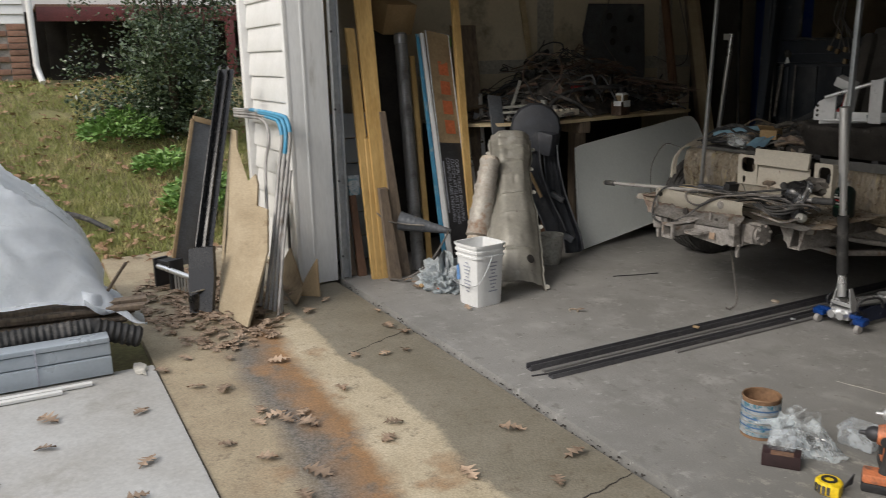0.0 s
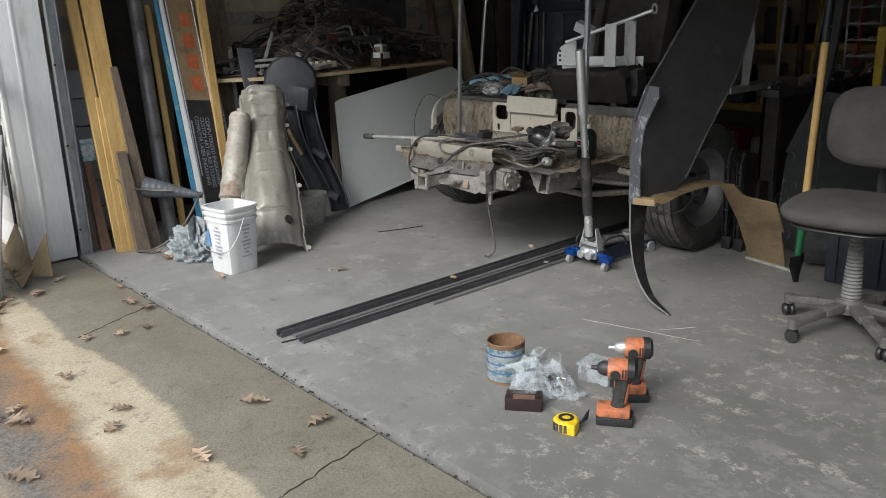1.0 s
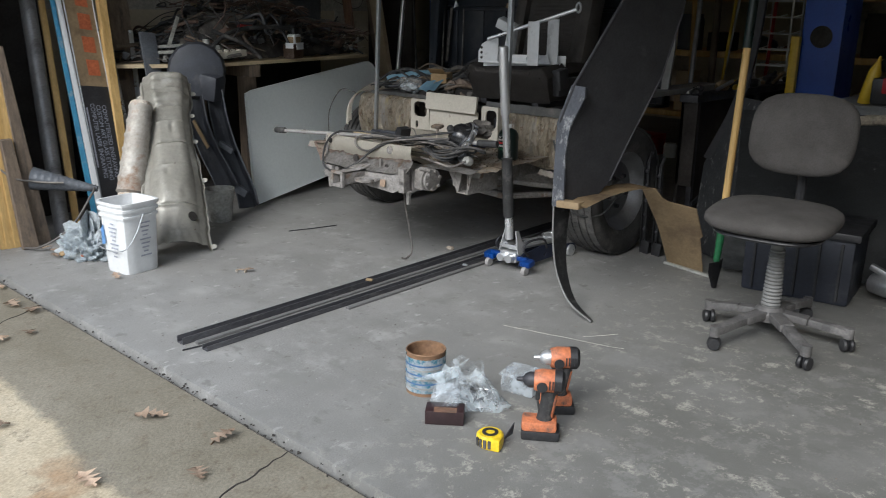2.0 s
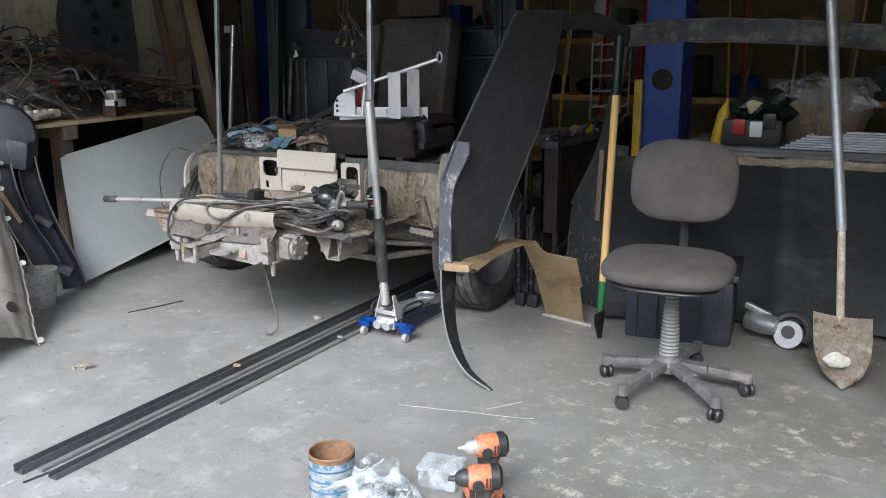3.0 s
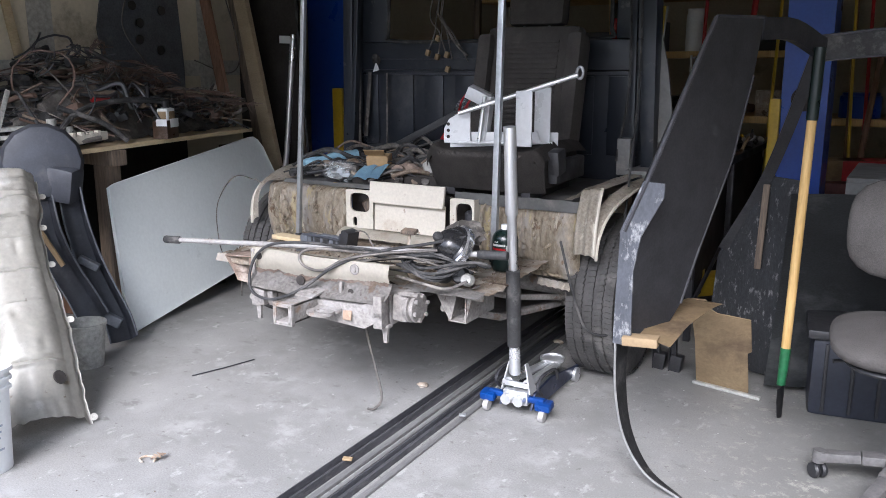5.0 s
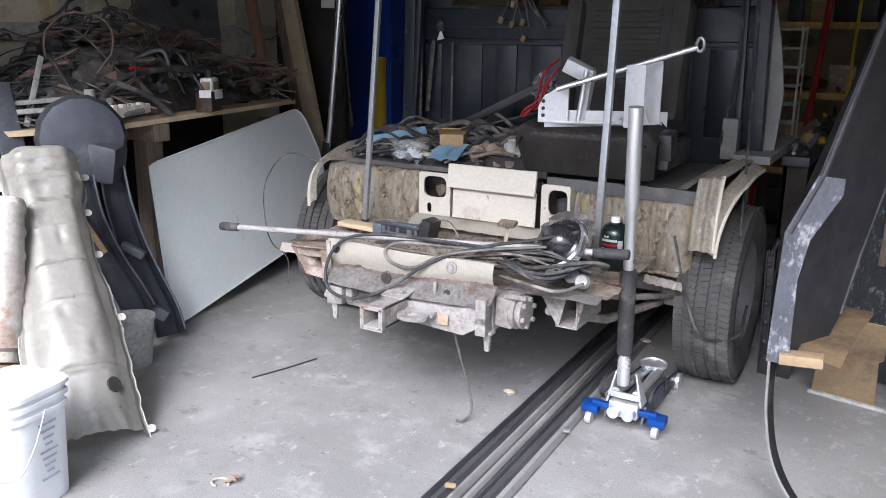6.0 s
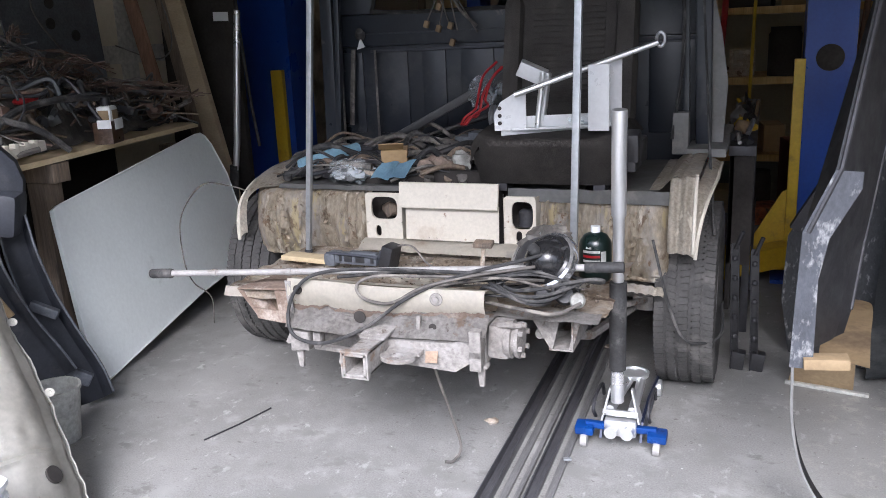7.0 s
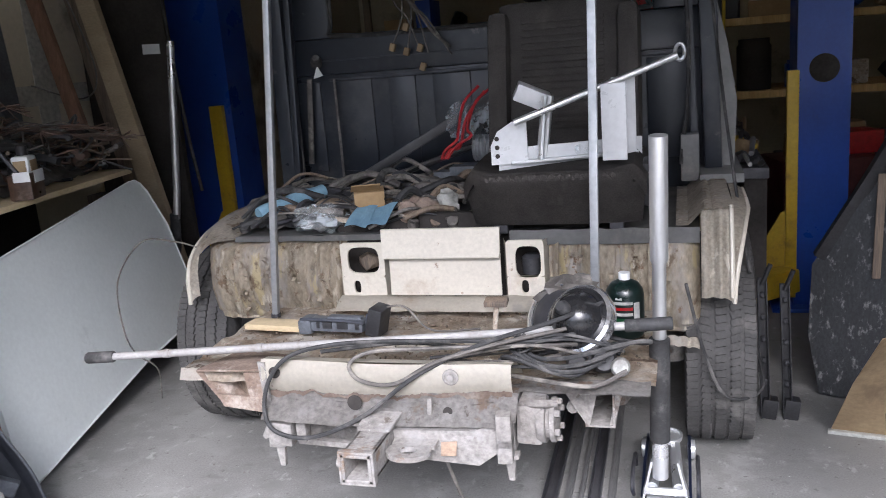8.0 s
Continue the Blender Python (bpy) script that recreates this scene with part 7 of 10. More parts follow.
    # tape measure
    t = thing("tape_measure", (3.225, 0.40, 0), "yellow tape measure with black grip lying on its side", "tape measure")
    m = at(3.225, 0.40, 0, 0, 0, 20)
    bm = B()
    lathe(bm, [(0.0, 0.0), (0.034, 0.0), (0.040, 0.006), (0.041, 0.02), (0.040, 0.034), (0.034, 0.040), (0.0, 0.040)], m, 28)
    box(bm, m @ Vector((0.020, -0.022, 0.02)), (0.045, 0.035, 0.038), m.to_3x3().to_4x4(), 0.006)
    part("case", bm, M["tape_yellow"], t)
    bm = B()
    lathe(bm, [(0.014, 0.0395), (0.024, 0.0395), (0.024, 0.0425), (0.014, 0.0425), (0.014, 0.0395)], m, 24)
    part("badge", bm, M["black_plastic"], t)
    bm = B()
    for k in range(5):
        a = -2.3 + 0.34 * k
        box(bm, m @ Vector((0.041 * math.cos(a), 0.041 * math.sin(a), 0.02)), (0.006, 0.010, 0.026), m.to_3x3().to_4x4() @ turn(0, 0, math.degrees(a)), 0.002)
    part("grip", bm, M["black_rubber"], t)
    bm = B()
    plate(bm, [m @ Vector((0.035, 0.02, 0.015)), m @ Vector((0.05, 0.055, 0.02)), m @ Vector((0.053, 0.058, 0.055)), m @ Vector((0.04, 0.03, 0.03))], (0.003, 0, 0))
    part("belt_clip", bm, M["dark_steel"], t)

    def drill(x, y, rz, kind):
        t = thing("cordless_drill", (x, y, 0), "orange and black cordless drill standing on its battery" if kind == "drill" else "orange and black cordless impact driver standing on its battery", "drill", "cordless tools")
        R = at(x, y, 0, 0, 0, rz)
        Q = R.to_3x3().to_4x4()
        bm = B()
        box(bm, R @ Vector((0, 0, 0.016)), (0.115, 0.075, 0.030), Q, 0.008)
        part("battery_base", bm, M["black_plastic"], t)
        bm = B()
        box(bm, R @ Vector((-0.004, 0, 0.044)), (0.105, 0.07, 0.032), Q, 0.010)
        part("battery", bm, M["orange"], t, "orange battery housing")
        bm = B()
        tube(bm, [R @ Vector(p) for p in ((0.010, 0, 0.05), (0.012, 0, 0.08), (0.018, 0, 0.12), (0.022, 0, 0.155))], [0.026, 0.021, 0.021, 0.024], 14)
        g = part("grip", bm, M["black_rubber"], t)
        bm = B()
        tube(bm, [R @ Vector(p) for p in ((0.024, 0, 0.065), (0.030, 0, 0.10), (0.036, 0, 0.14))], 0.012, 10)
        part("grip_insert", bm, M["orange"], g)
        bm = B()
        lathe(bm, [(0.0, -0.045), (0.026, -0.043), (0.034, -0.03), (0.035, 0.015), (0.030, 0.036), (0.0, 0.038)], R @ at(0.012, 0, 0.182, 0, -90, 0), 20)
        body = part("motor_body", bm, M["orange"], t, "scuffed orange motor body")
        bm = B()
        lathe(bm, [(0.0, -0.056), (0.026, -0.054), (0.036, -0.045), (0.0365, -0.024), (0.03, -0.022), (0.0, -0.022)], R @ at(0.012, 0, 0.182, 0, -90, 0), 20)
        part("end_cap", bm, M["black_plastic"], body)
        bm = B()
        lathe(bm, [(0.0, 0.034), (0.024, 0.034), (0.024, 0.05), (0.017, 0.064), (0.008, 0.07), (0.006, 0.088), (0.0, 0.089)], R @ at(0.012, 0, 0.182, 0, -90, 0), 16)
        part("chuck", bm, M["dark_steel"] if kind == "drill" else M["alu"], body)
        bm = B()
        for k in range(4):
            box(bm, R @ Vector((0.022 + 0.009 * k, -0.0345, 0.182)), (0.004, 0.004, 0.026), Q)
        part("vent", bm, M["black_plastic"], body)
        bm = B()
        box(bm, R @ Vector((-0.012, 0, 0.135)), (0.014, 0.016, 0.03), Q, 0.004)
        part("trigger", bm, M["black_plastic"], g)
        bm = B()
        lathe(bm, [(0.016, 0), (0.016, 0.004), (0, 0.005)], R @ at(0.0, -0.034, 0.175, 90, 0, 0), 14)
        part("badge", bm, M["black_plastic"], body)
    drill(3.30, 0.545, 35, "drill")
    drill(3.235, 0.715, 42, "driver")


floor_tools()


def pail():
    t = thing("white_pail", (0.885, 0.495, 0.0), "square white plastic pail with wire handle and faded grey print", "pail")
    R = at(0.885, 0.495, 0, 0, 0, 8)

    def rsq(w, z, n=32):
        out = []
        for j in range(n):
            a = 2 * math.pi * j / n
            k = (abs(math.cos(a)) ** 6 + abs(math.sin(a)) ** 6) ** (-1 / 6)
            out.append(R @ Vector((w * k * math.cos(a), w * k * math.sin(a), z)))
        return out
    bm = B()
    levels = [(0.088, 0.0), (0.090, 0.01), (0.100, 0.27), (0.107, 0.272), (0.107, 0.282), (0.101, 0.284), (0.102, 0.300), (0.110, 0.302), (0.110, 0.314), (0.104, 0.316), (0.105, 0.330), (0.113, 0.332), (0.113, 0.345), (0.104, 0.345), (0.097, 0.30), (0.086, 0.02)]
    rings = [[bm.verts.new(p) for p in rsq(w, z)] for w, z in levels]
    for u, v in zip(rings, rings[1:]):
        for j in range(32):
            bm.faces.new((u[j], u[(j + 1) % 32], v[(j + 1) % 32], v[j]))
    bm.faces.new(rings[0])
    bm.faces.new(rings[-1])
    body = part("body", bm, M["pail"], t)
    bm = B()
    q = [R @ Vector(p) for p in ((0.116, 0.0, 0.292), (0.118, -0.05, 0.20), (0.108, -0.108, 0.135), (0.0, -0.116, 0.115), (-0.108, -0.108, 0.135), (-0.118, -0.05, 0.20), (-0.116, 0, 0.292))]
    tube(bm, curve(q, 6), 0.0025, 6)
    part("wire_handle", bm, M["galv"], t)
    # unreadable print as plain bars, on two sides
    for k in range(9):
        z = 0.245 - 0.02 * k
        for face in (0, 1):
            w = 0.016 + 0.007 * ((k * 7 + face * 3) % 4)
            o = 0.0945 + 0.037 * z + 0.0015
            bm = B()
            c = Vector((0.015, -o, z)) if face == 0 else Vector((o, 0.01, z))
            box(bm, R @ c, (w * 1.6, 0.001, 0.007) if face == 0 else (0.001, w * 1.6, 0.007), R.to_3x3().to_4x4())
            part("label_bar", bm, M["print_grey"], body)
    bm = B()
    c = R @ Vector((-0.06, -0.1005, 0.17))
    plate(bm, [c + R.to_3x3() @ Vector(p) for p in ((-0.02, 0, -0.04), (0.01, 0, -0.03), (0.0, 0, 0.06), (-0.02, 0, 0.04))], (0, -0.001, 0))
    part("mark", bm, M["print_blue"], body)


pail()


def tunnel_cover():
    t = thing("transmission_tunnel_cover", (0.76, 0.87, 0.0), "pressed silver-grey sheet steel tunnel cover leaning upright", "sheet metal part")
    a, b = Vector((0.815, 0.775, 0.0)), Vector((0.125, 1.160, 0.825))
    ax = (b - a).normalized()
    side = Vector((0.42, 0.90, 0.0))
    side = (side - ax * side.dot(ax)).normalized()
    out = side.cross(ax)
    if out.z < 0:
        out = -out

    def fn(u, w):
        wid = 0.148 - 0.010 * w
        if w < 0.14:
            wid += 0.012 * (1 - w / 0.14) ** 2
        elif w > 0.36:
            wid -= 0.036 * min(1, (w - 0.36) / 0.30)
        if w > 0.80:
            wid += 0.016 * min(1, (w - 0.8) / 0.06)
        s = (u - 0.5) * 2
        flat = min(1, max(0, (w - 0.45) * 4))
        hgt = 0.095 * (1 - abs(s) ** (3.0 + 2.5 * flat))
        # pressed ribs near the top, step lines and shallow dents below
        for c, d, h in ((0.985, 0.010, 0.006), (0.945, 0.013, 0.007), (0.905, -0.010, 0.005), (0.865, 0.013, 0.007), (0.80, -0.012, 0.005), (0.70, 0.006, 0.005), (0.58, -0.008, 0.004), (0.565, 0.007, 0.005), (0.44, 0.005, 0.004), (0.225, -0.008, 0.004), (0.21, 0.008, 0.005)):
            hgt += d * math.exp(-((w - c - 0.010 * s) / h) ** 2) * max(0.0, 1 - (abs(s) / 0.86) ** 6)
        if w > 0.83:
            hgt += 0.010 * min(1, (w - 0.83) / 0.02)
        hgt += 0.005 * noise.noise((s * 2.5, w * 7, 3)) + (0.010 * noise.noise((s * 5, w * 14, 5)) if w < 0.08 else 0.0)
        hgt += 0.020 * math.exp(-((w - 0.32) / 0.14) ** 2) * (1 - abs(s) ** 2)
        for cu, cw, depth in ((0.35, 0.28, 0.009), (-0.2, 0.40, 0.007), (0.1, 0.66, 0.006)):
            hgt -= depth * math.exp(-((s - cu) / 0.12) ** 2 - ((w - cw) / 0.022) ** 2)
        if abs(s) > 0.90:
            hgt = 0.006 + 0.004 * noise.noise((w * 9, s, 4))
        if abs(s) > 0.85:
            wid += 0.008 * noise.noise((w * 11, s * 2, 7)) + 0.004 * noise.noise((w * 35, s, 2)) + 0.016
        foot = -0.018 * abs(noise.noise((s * 4.5, 3, 0))) - (0.022 if s > 0.86 else 0.0)
        return a + ax * (1.105 * w + (foot + 0.022) * max(0, 1 - w * 12)) + side * (s * wid) + out * max(0.0, hgt)
    bm = B()
    sheet(bm, fn, 40, 130, 0.003)
    part("skin", bm, M["tunnel"], t)
    for w, u in ((0.155, 0.78),):
        c = fn(u, w) + out * 0.002
        n = (fn(u + 0.02, w) - fn(u - 0.02, w)).cross(fn(u, w + 0.02) - fn(u, w - 0.02)).normalized()
        q = n.to_track_quat("Z", "Y").to_matrix().to_4x4()
        bm = B()
        lathe(bm, [(0.026, -0.003), (0.026, 0.004), (0.0, 0.004)], Matrix.Translation(c) @ q, 20)
        part("hole", bm, M["void"], t)
    for w, s in ((0.03, 1), (0.40, 1), (0.63, 1), (0.79, 1), (0.93, 1), (0.70, 0), (0.90, 0)):
        bm = B()
        c = fn(s, w)
        o = side * (0.022 if s else -0.022)
        lathe(bm, [(0.0, 0), (0.014, 0.0), (0.014, 0.002), (0.006, 0.0025), (0.005, 0.001), (0.0, 0.001)], Matrix.Translation(c + o * 0.45) @ out.to_track_quat("Z", "Y").to_matrix().to_4x4(), 14)
        part("mounting_ear", bm, M["tunnel"], t)
    bm = B()
    tube(bm, [fn(1, w / 90) for w in range(91)], 0.0022, 6)
    tube(bm, [fn(0, w / 90) for w in range(91)], 0.0022, 6)
    part("rolled_edge", bm, M["tunnel"], t)
    # ribbed heat shield beside it
    t = thing("heat_shield_tube", (0.36, 0.80, 0.27), "ribbed silver heat shield with rusty ends, leaning", "heat shield")
    pts, rs = [], []
    for i in range(46):
        f = i / 45
        pts.append(Vector((0.44 - 0.12 * f, 0.735 + 0.165 * f, 0.26 + 0.46 * f)))
        rs.append(0.075 - 0.018 * f + (0.005 if (i % 7) in (0, 1) else 0.0) - (0.012 if i in (0, 45) else 0))
    bm = B()
    tube(bm, pts, rs, 18)
    part("shell", bm, M["rust_tube"], t)
    bm = B()
    tube(bm, [pts[43], pts[44], pts[45] + (pts[45] - pts[44]) * 0.4], [0.058, 0.060, 0.052], 16)
    part("rusty_collar", bm, M["rusty"], t)
    bm = B()
    tube(bm, [pts[0] - (pts[1] - pts[0]) * 3, pts[1]], 0.066, 16)
    part("rusty_foot", bm, M["rusty"], t)
    # what it stands on
    bm = B()
    box(bm, (0.42, 0.74, 0.11), (0.16, 0.16, 0.22), turn(0, 0, 20), 0.006)
    solo("cardboard_box", bm, M["card"], "worn brown cardboard box under the leaning parts", "box", at=(0.42, 0.74, 0))


tunnel_cover()


def black_mouldings():
    t = thing("bumper_moulding", (0.37, 1.5, 0.0), "dark grey moulded plastic bumper end standing against the bench", "bumper")
    # drum-shaped head with a flat faceted face
    bm = B()
    lathe(bm, [(0.0, -0.11), (0.13, -0.11), (0.165, -0.085), (0.172, -0.04), (0.172, 0.05), (0.155, 0.09), (0.12, 0.10), (0.0, 0.10)], at(0.005, 1.44, 0.85, 84, 0, 58), 14)
    box(bm, (0.105, 1.47, 0.76), (0.13, 0.13, 0.16), turn(4, 12, 28), 0.03)
    part("head", bm, M["moulding"], t, "faceted blue-black drum-shaped end")

    # two curved channels with raised rims run down from it to the floor
    def channel(pts, w0, w1, depth, cross, name):
        line = curve(pts, 8)
        n = len(line)

        def fn(u, w):
            k = min(n - 1, round(w * (n - 1)))
            q = 2 * u - 1
            wid = w0 + (w1 - w0) * w
            return line[k] + Vector(cross) * (q * wid / 2) + Vector((0.10, -0.9, 0.30)) * (depth * (abs(q) ** 5 - 0.5 * math.exp(-(q / 0.25) ** 2)))
        bm = B()
        sheet(bm, fn, 16, n - 1, 0.005)
        ch = part(name, bm, M["moulding"], t)
        for u in (0.0, 1.0):
            bm = B()
            tube(bm, [fn(u, i / (n - 1)) for i in range(n)], 0.005, 6)
            part("rolled_rim", bm, M["grey_plastic"], ch)
        return ch
    channel([(0.13, 1.50, 0.72), (0.14, 1.51, 0.58), (0.17, 1.53, 0.42), (0.22, 1.55, 0.28), (0.275, 1.575, 0.14), (0.30, 1.585, 0.03)], 0.10, 0.13, 0.030, (0.75, 0.55, 0.30), "outer_channel")
    channel([(0.06, 1.40, 0.70), (0.09, 1.40, 0.54), (0.15, 1.42, 0.38), (0.215, 1.45, 0.25), (0.25, 1.47, 0.16)], 0.11, 0.14, 0.028, (0.75, 0.55, 0.30), "inner_channel")
    bm = B()
    box(bm, (0.195, 1.49, 0.40), (0.10, 0.03, 0.035), turn(0, 28, 30), 0.006)
    part("cross_clip", bm, M["grey_plastic"], t)
    bm = B()
    box(bm, (0.265, 1.53, 0.135), (0.09, 0.03, 0.05), turn(0, 30, 34), 0.008)
    part("lower_bracket", bm, M["grey_plastic"], t)
    bm = B()
    beam(bm, (0.055, 1.36, 0.56), (0.14, 1.40, 0.40), 0.035, 0.008, X, 0.002)
    part("tan_strip", bm, M["hardboard"], t)
    t = thing("leaning_dark_board", (0.1, 1.15, 0.0), "dark scuffed board leaning against the bench", "board")
    bm = B()
    beam(bm, (0.24, 1.12, 0.0), (-0.20, 1.24, 1.07), 0.10, 0.016, Y, 0.003)
    part("board", bm, M["grey_plastic"], t)
    t = thing("bent_handle_bar", (0.0, 1.15, 0.0), "thin bent aluminium bar leaning on the bench", "bar")
    bm = B()
    beam(bm, (-0.02, 1.08, 0.0), (-0.372, 1.228, 1.08), 0.028, 0.006, Y, 0.001)
    part("bar", bm, M["alu"], t)
    t = thing("grey_bucket", (0.36, 1.32, 0.0), "small dusty grey bucket behind the steel cover", "bucket")
    bm = B()
    lathe(bm, [(0.065, 0), (0.085, 0.18), (0.09, 0.182), (0.09, 0.195), (0.082, 0.195), (0.063, 0.01), (0.0, 0.01)], at(0.36, 1.32, 0), 24)
    part("body", bm, M["pale_part"], t)


black_mouldings()


def quad_board(name, tl, tr, fl, fr, thick, m, label, group=""):
    t = thing(name, fl, label, "board", group)
    bm = B()
    plate(bm, [tl, tr, fr, fl], thick)
    bmesh.ops.recalc_face_normals(bm, faces=bm.faces)
    bmesh.ops.bevel(bm, geom=bm.edges[:], offset=0.002, segments=1, affect="EDGES")
    part("board", bm, M[m], t)
    return t


def leaning_stack():
    g = "boards leaning inside the door"
    quad_board("pine_board", (-0.10, 0.148, 1.525), (-0.10, 0.205, 1.52), (0.118, 0.165, 0.0), (0.118, 0.225, 0.0), (-0.03, 0, 0), "pine", "yellow pine board with sawn top leaning upright", g)
    quad_board("pine_board", (-0.17, 0.215, 2.15), (-0.17, 0.325, 2.15), (0.13, 0.232, 0.0), (0.13, 0.318, 0.0), (-0.03, 0, 0), "pine", "long yellow pine board with knots leaning upright", g)
    quad_board("pine_board", (0.0, 0.200, 0.86), (0.0, 0.262, 0.86), (0.125, 0.19, 0.0), (0.125, 0.27, 0.0), (-0.012, 0, 0), "pine", "short pine board between two longer ones", g)
    quad_board("weathered_stud", (0.085, 0.245, 0.56), (0.085, 0.30, 0.56), (0.205, 0.245, 0.0), (0.205, 0.325, 0.0), (-0.035, 0, 0), "weathered", "short weathered grey stud leaning upright", g)
    quad_board("weathered_stud", (0.0, 0.306, 1.02), (0.0, 0.345, 1.02), (0.15, 0.325, 0.0), (0.15, 0.41, 0.0), (-0.035, 0, 0), "weathered", "weathered brown stud with split top", g)
    quad_board("brown_board", (-0.10, 0.122, 0.51), (-0.10, 0.160, 0.51), (0.0, 0.118, 0.0), (0.0, 0.175, 0.0), (-0.03, 0, 0), "redwood", "short reddish brown board with cut top", g)
    quad_board("brown_board", (-0.14, 0.08, 0.48), (-0.14, 0.11, 0.48), (-0.04, 0.085, 0.0), (-0.04, 0.12, 0.0), (-0.03, 0, 0), "weathered", "short weathered board beside the door track", g)
    bm = B()
    box(bm, (-0.115, 0.155, 0.565), (0.02, 0.075, 0.125), turn(0, -8, 0), 0.004)
    solo("junction_plate", bm, M["label_white"], "pale square cover plate on a board end", "cover plate", at=(-0.115, 0.155, 0.5))
    # wire from the plate to the floor
    loose_cable([(-0.06, 0.19, 0.52), (0.10, 0.25, 0.38), (0.16, 0.36, 0.34), (0.24, 0.47, 0.33)], 0.005, M["cable"], "black wire looped round the boards")
    loose_cable([(0.20, 0.25, 0.01), (0.30, 0.30, 0.03), (0.38, 0.42, 0.12), (0.36, 0.55, 0.26), (0.28, 0.62, 0.30)], 0.006, M["cable"], "black wire running over the rag")
    # steel pipe
    t = thing("stove_pipe", (0.02, 0.52, 0.0), "dark dented steel pipe leaning upright with bright collar", "pipe")
    bm = B()
    a, b = Vector((0.045, 0.515, 0.0)), Vector((-0.355, 0.623, 1.49))
    tube(bm, [a, b], 0.042, 20)
    part("pipe", bm, M["bar_dust"], t)
    bm = B()
    p = lambda f: a + (b - a) * f
    tube(bm, [p(0.955), p(0.96), p(0.99), p(0.995)], [0.043, 0.045, 0.045, 0.041], 20)
    part("collar", bm, M["steel"], t)
    quad_board("thin_slat", (-0.35, 0.684, 1.35), (-0.35, 0.72, 1.35), (0.02, 0.590, 0.0), (0.02, 0.632, 0.0), (-0.012, 0, 0), "pine", "thin brown wooden slat leaning upright", g)
    quad_board("blue_strip", (-0.35, 0.736, 1.49), (-0.35, 0.760, 1.49), (0.06, 0.690, 0.0), (0.06, 0.722, 0.0), (-0.01, 0, 0), "cyan", "blue painted metal strip leaning upright", g)
    quad_board("white_strip", (-0.345, 0.764, 1.495), (-0.345, 0.790, 1.495), (0.065, 0.724, 0.0), (0.065, 0.760, 0.0), (-0.01, 0, 0), "white_trim", "white metal strip leaning upright", g)
    # long flat carton: black lower half with rows of print, brown upper half with orange figures
    t = thing("long_carton", (0.05, 0.84, 0.0), "long flat carton, black and brown, with orange printed figures", "carton")
    tl, tr, fl, fr = Vector((-0.35, 0.805, 1.515)), Vector((-0.35, 0.975, 1.48)), Vector((0.055, 0.765, 0.0)), Vector((0.055, 0.93, 0.0))
    L = lambda u, w: (fl + (fr - fl) * u) * (1 - w) + (tl + (tr - tl) * u) * w
    bm = B()
    plate(bm, [L(0, 0), L(1, 0), L(1, 0.52), L(0, 0.52)], (-0.05, 0, -0.012))
    part("black_half", bm, M["black_plastic"], t)
    bm = B()
    plate(bm, [L(0, 0.52), L(1, 0.52), L(1, 1), L(0, 1)], (-0.05, 0, -0.012))
    up = part("brown_half", bm, M["hardboard"], t, "brown upper half")
    n = (L(1, 0) - L(0, 0)).cross(L(0, 1) - L(0, 0)).normalized()
    if n.x < 0:
        n = -n
    # three lines of print that read down the carton, and one that cannot be read
    def line(words, u, w0, w1):
        fc = bpy.data.curves.new("print", "FONT")
        fc.body, fc.size, fc.extrude = words, 0.03, 0.0003
        tmp = new("print", fc)
        bpy.context.view_layer.update()
        me = bpy.data.meshes.new_from_object(tmp.evaluated_get(bpy.context.evaluated_depsgraph_get()))
        bpy.data.objects.remove(tmp)
        ax = (L(u, w1) - L(u, w0)).normalized()
        ay = (L(1, 0.3) - L(0, 0.3)).normalized()
        ay = (ay - ax * ay.dot(ax)).normalized()
        k = (L(u, w1) - L(u, w0)).length / max(q.co.x for q in me.vertices)
        m = Matrix((ax, ay, ax.cross(ay))).transposed().to_4x4()
        m.translation = L(u, w0) + n * 0.0015
        for q in me.vertices:
            q.co = m @ Vector((q.co.x * k, q.co.y * 1.15, q.co.z))
        bm = B()
        bm.from_mesh(me)
        part("printed_line", bm, M["print_grey"], t)
    for words, u, w0, w1 in (("COMPUTERIZED ENGRAVING", 0.62, 0.45, 0.18), ("CUSTOM ART GLASS ETCHING", 0.42, 0.45, 0.17), ("COMPUTER LASER ENGRAVING", 0.22, 0.455, 0.18)):
        line(words, u, w0, w1)
    bm = B()
    plate(bm, [L(0.06, 0.44) + n * 0.001, L(0.11, 0.44) + n * 0.001, L(0.11, 0.22) + n * 0.001, L(0.06, 0.22) + n * 0.001], n * 0.001)
    part("label_bar", bm, M["print_grey"], t)
    # the orange figures as plain bars
    for k, (u0, w0) in enumerate(((0.38, 0.56), (0.38, 0.645), (0.38, 0.73), (0.38, 0.815))):
        bm = B()
        plate(bm, [L(u0, w0) + n * 0.001, L(u0 + 0.42, w0) + n * 0.001, L(u0 + 0.42, w0 + 0.058) + n * 0.001, L(u0, w0 + 0.058) + n * 0.001], n * 0.001)
        part("label_bar", bm, M["print_orange"], up)
    bm = B()
    c = L(0.5, 0.9) + n * 0.002
    lathe(bm, [(0.055, 0), (0.062, 0.0), (0.062, 0.001), (0.055, 0.001), (0.055, 0)], Matrix.Translation(c) @ n.to_track_quat("Z", "Y").to_matrix().to_4x4(), 24)
    part("round_mark", bm, M["hardboard"], up)
    bm = B()
    tube(bm, [L(0, 0), L(0, 1), L(1, 1), L(1, 0.05)], 0.004, 6)
    part("edge_band", bm, M["galv"], t)
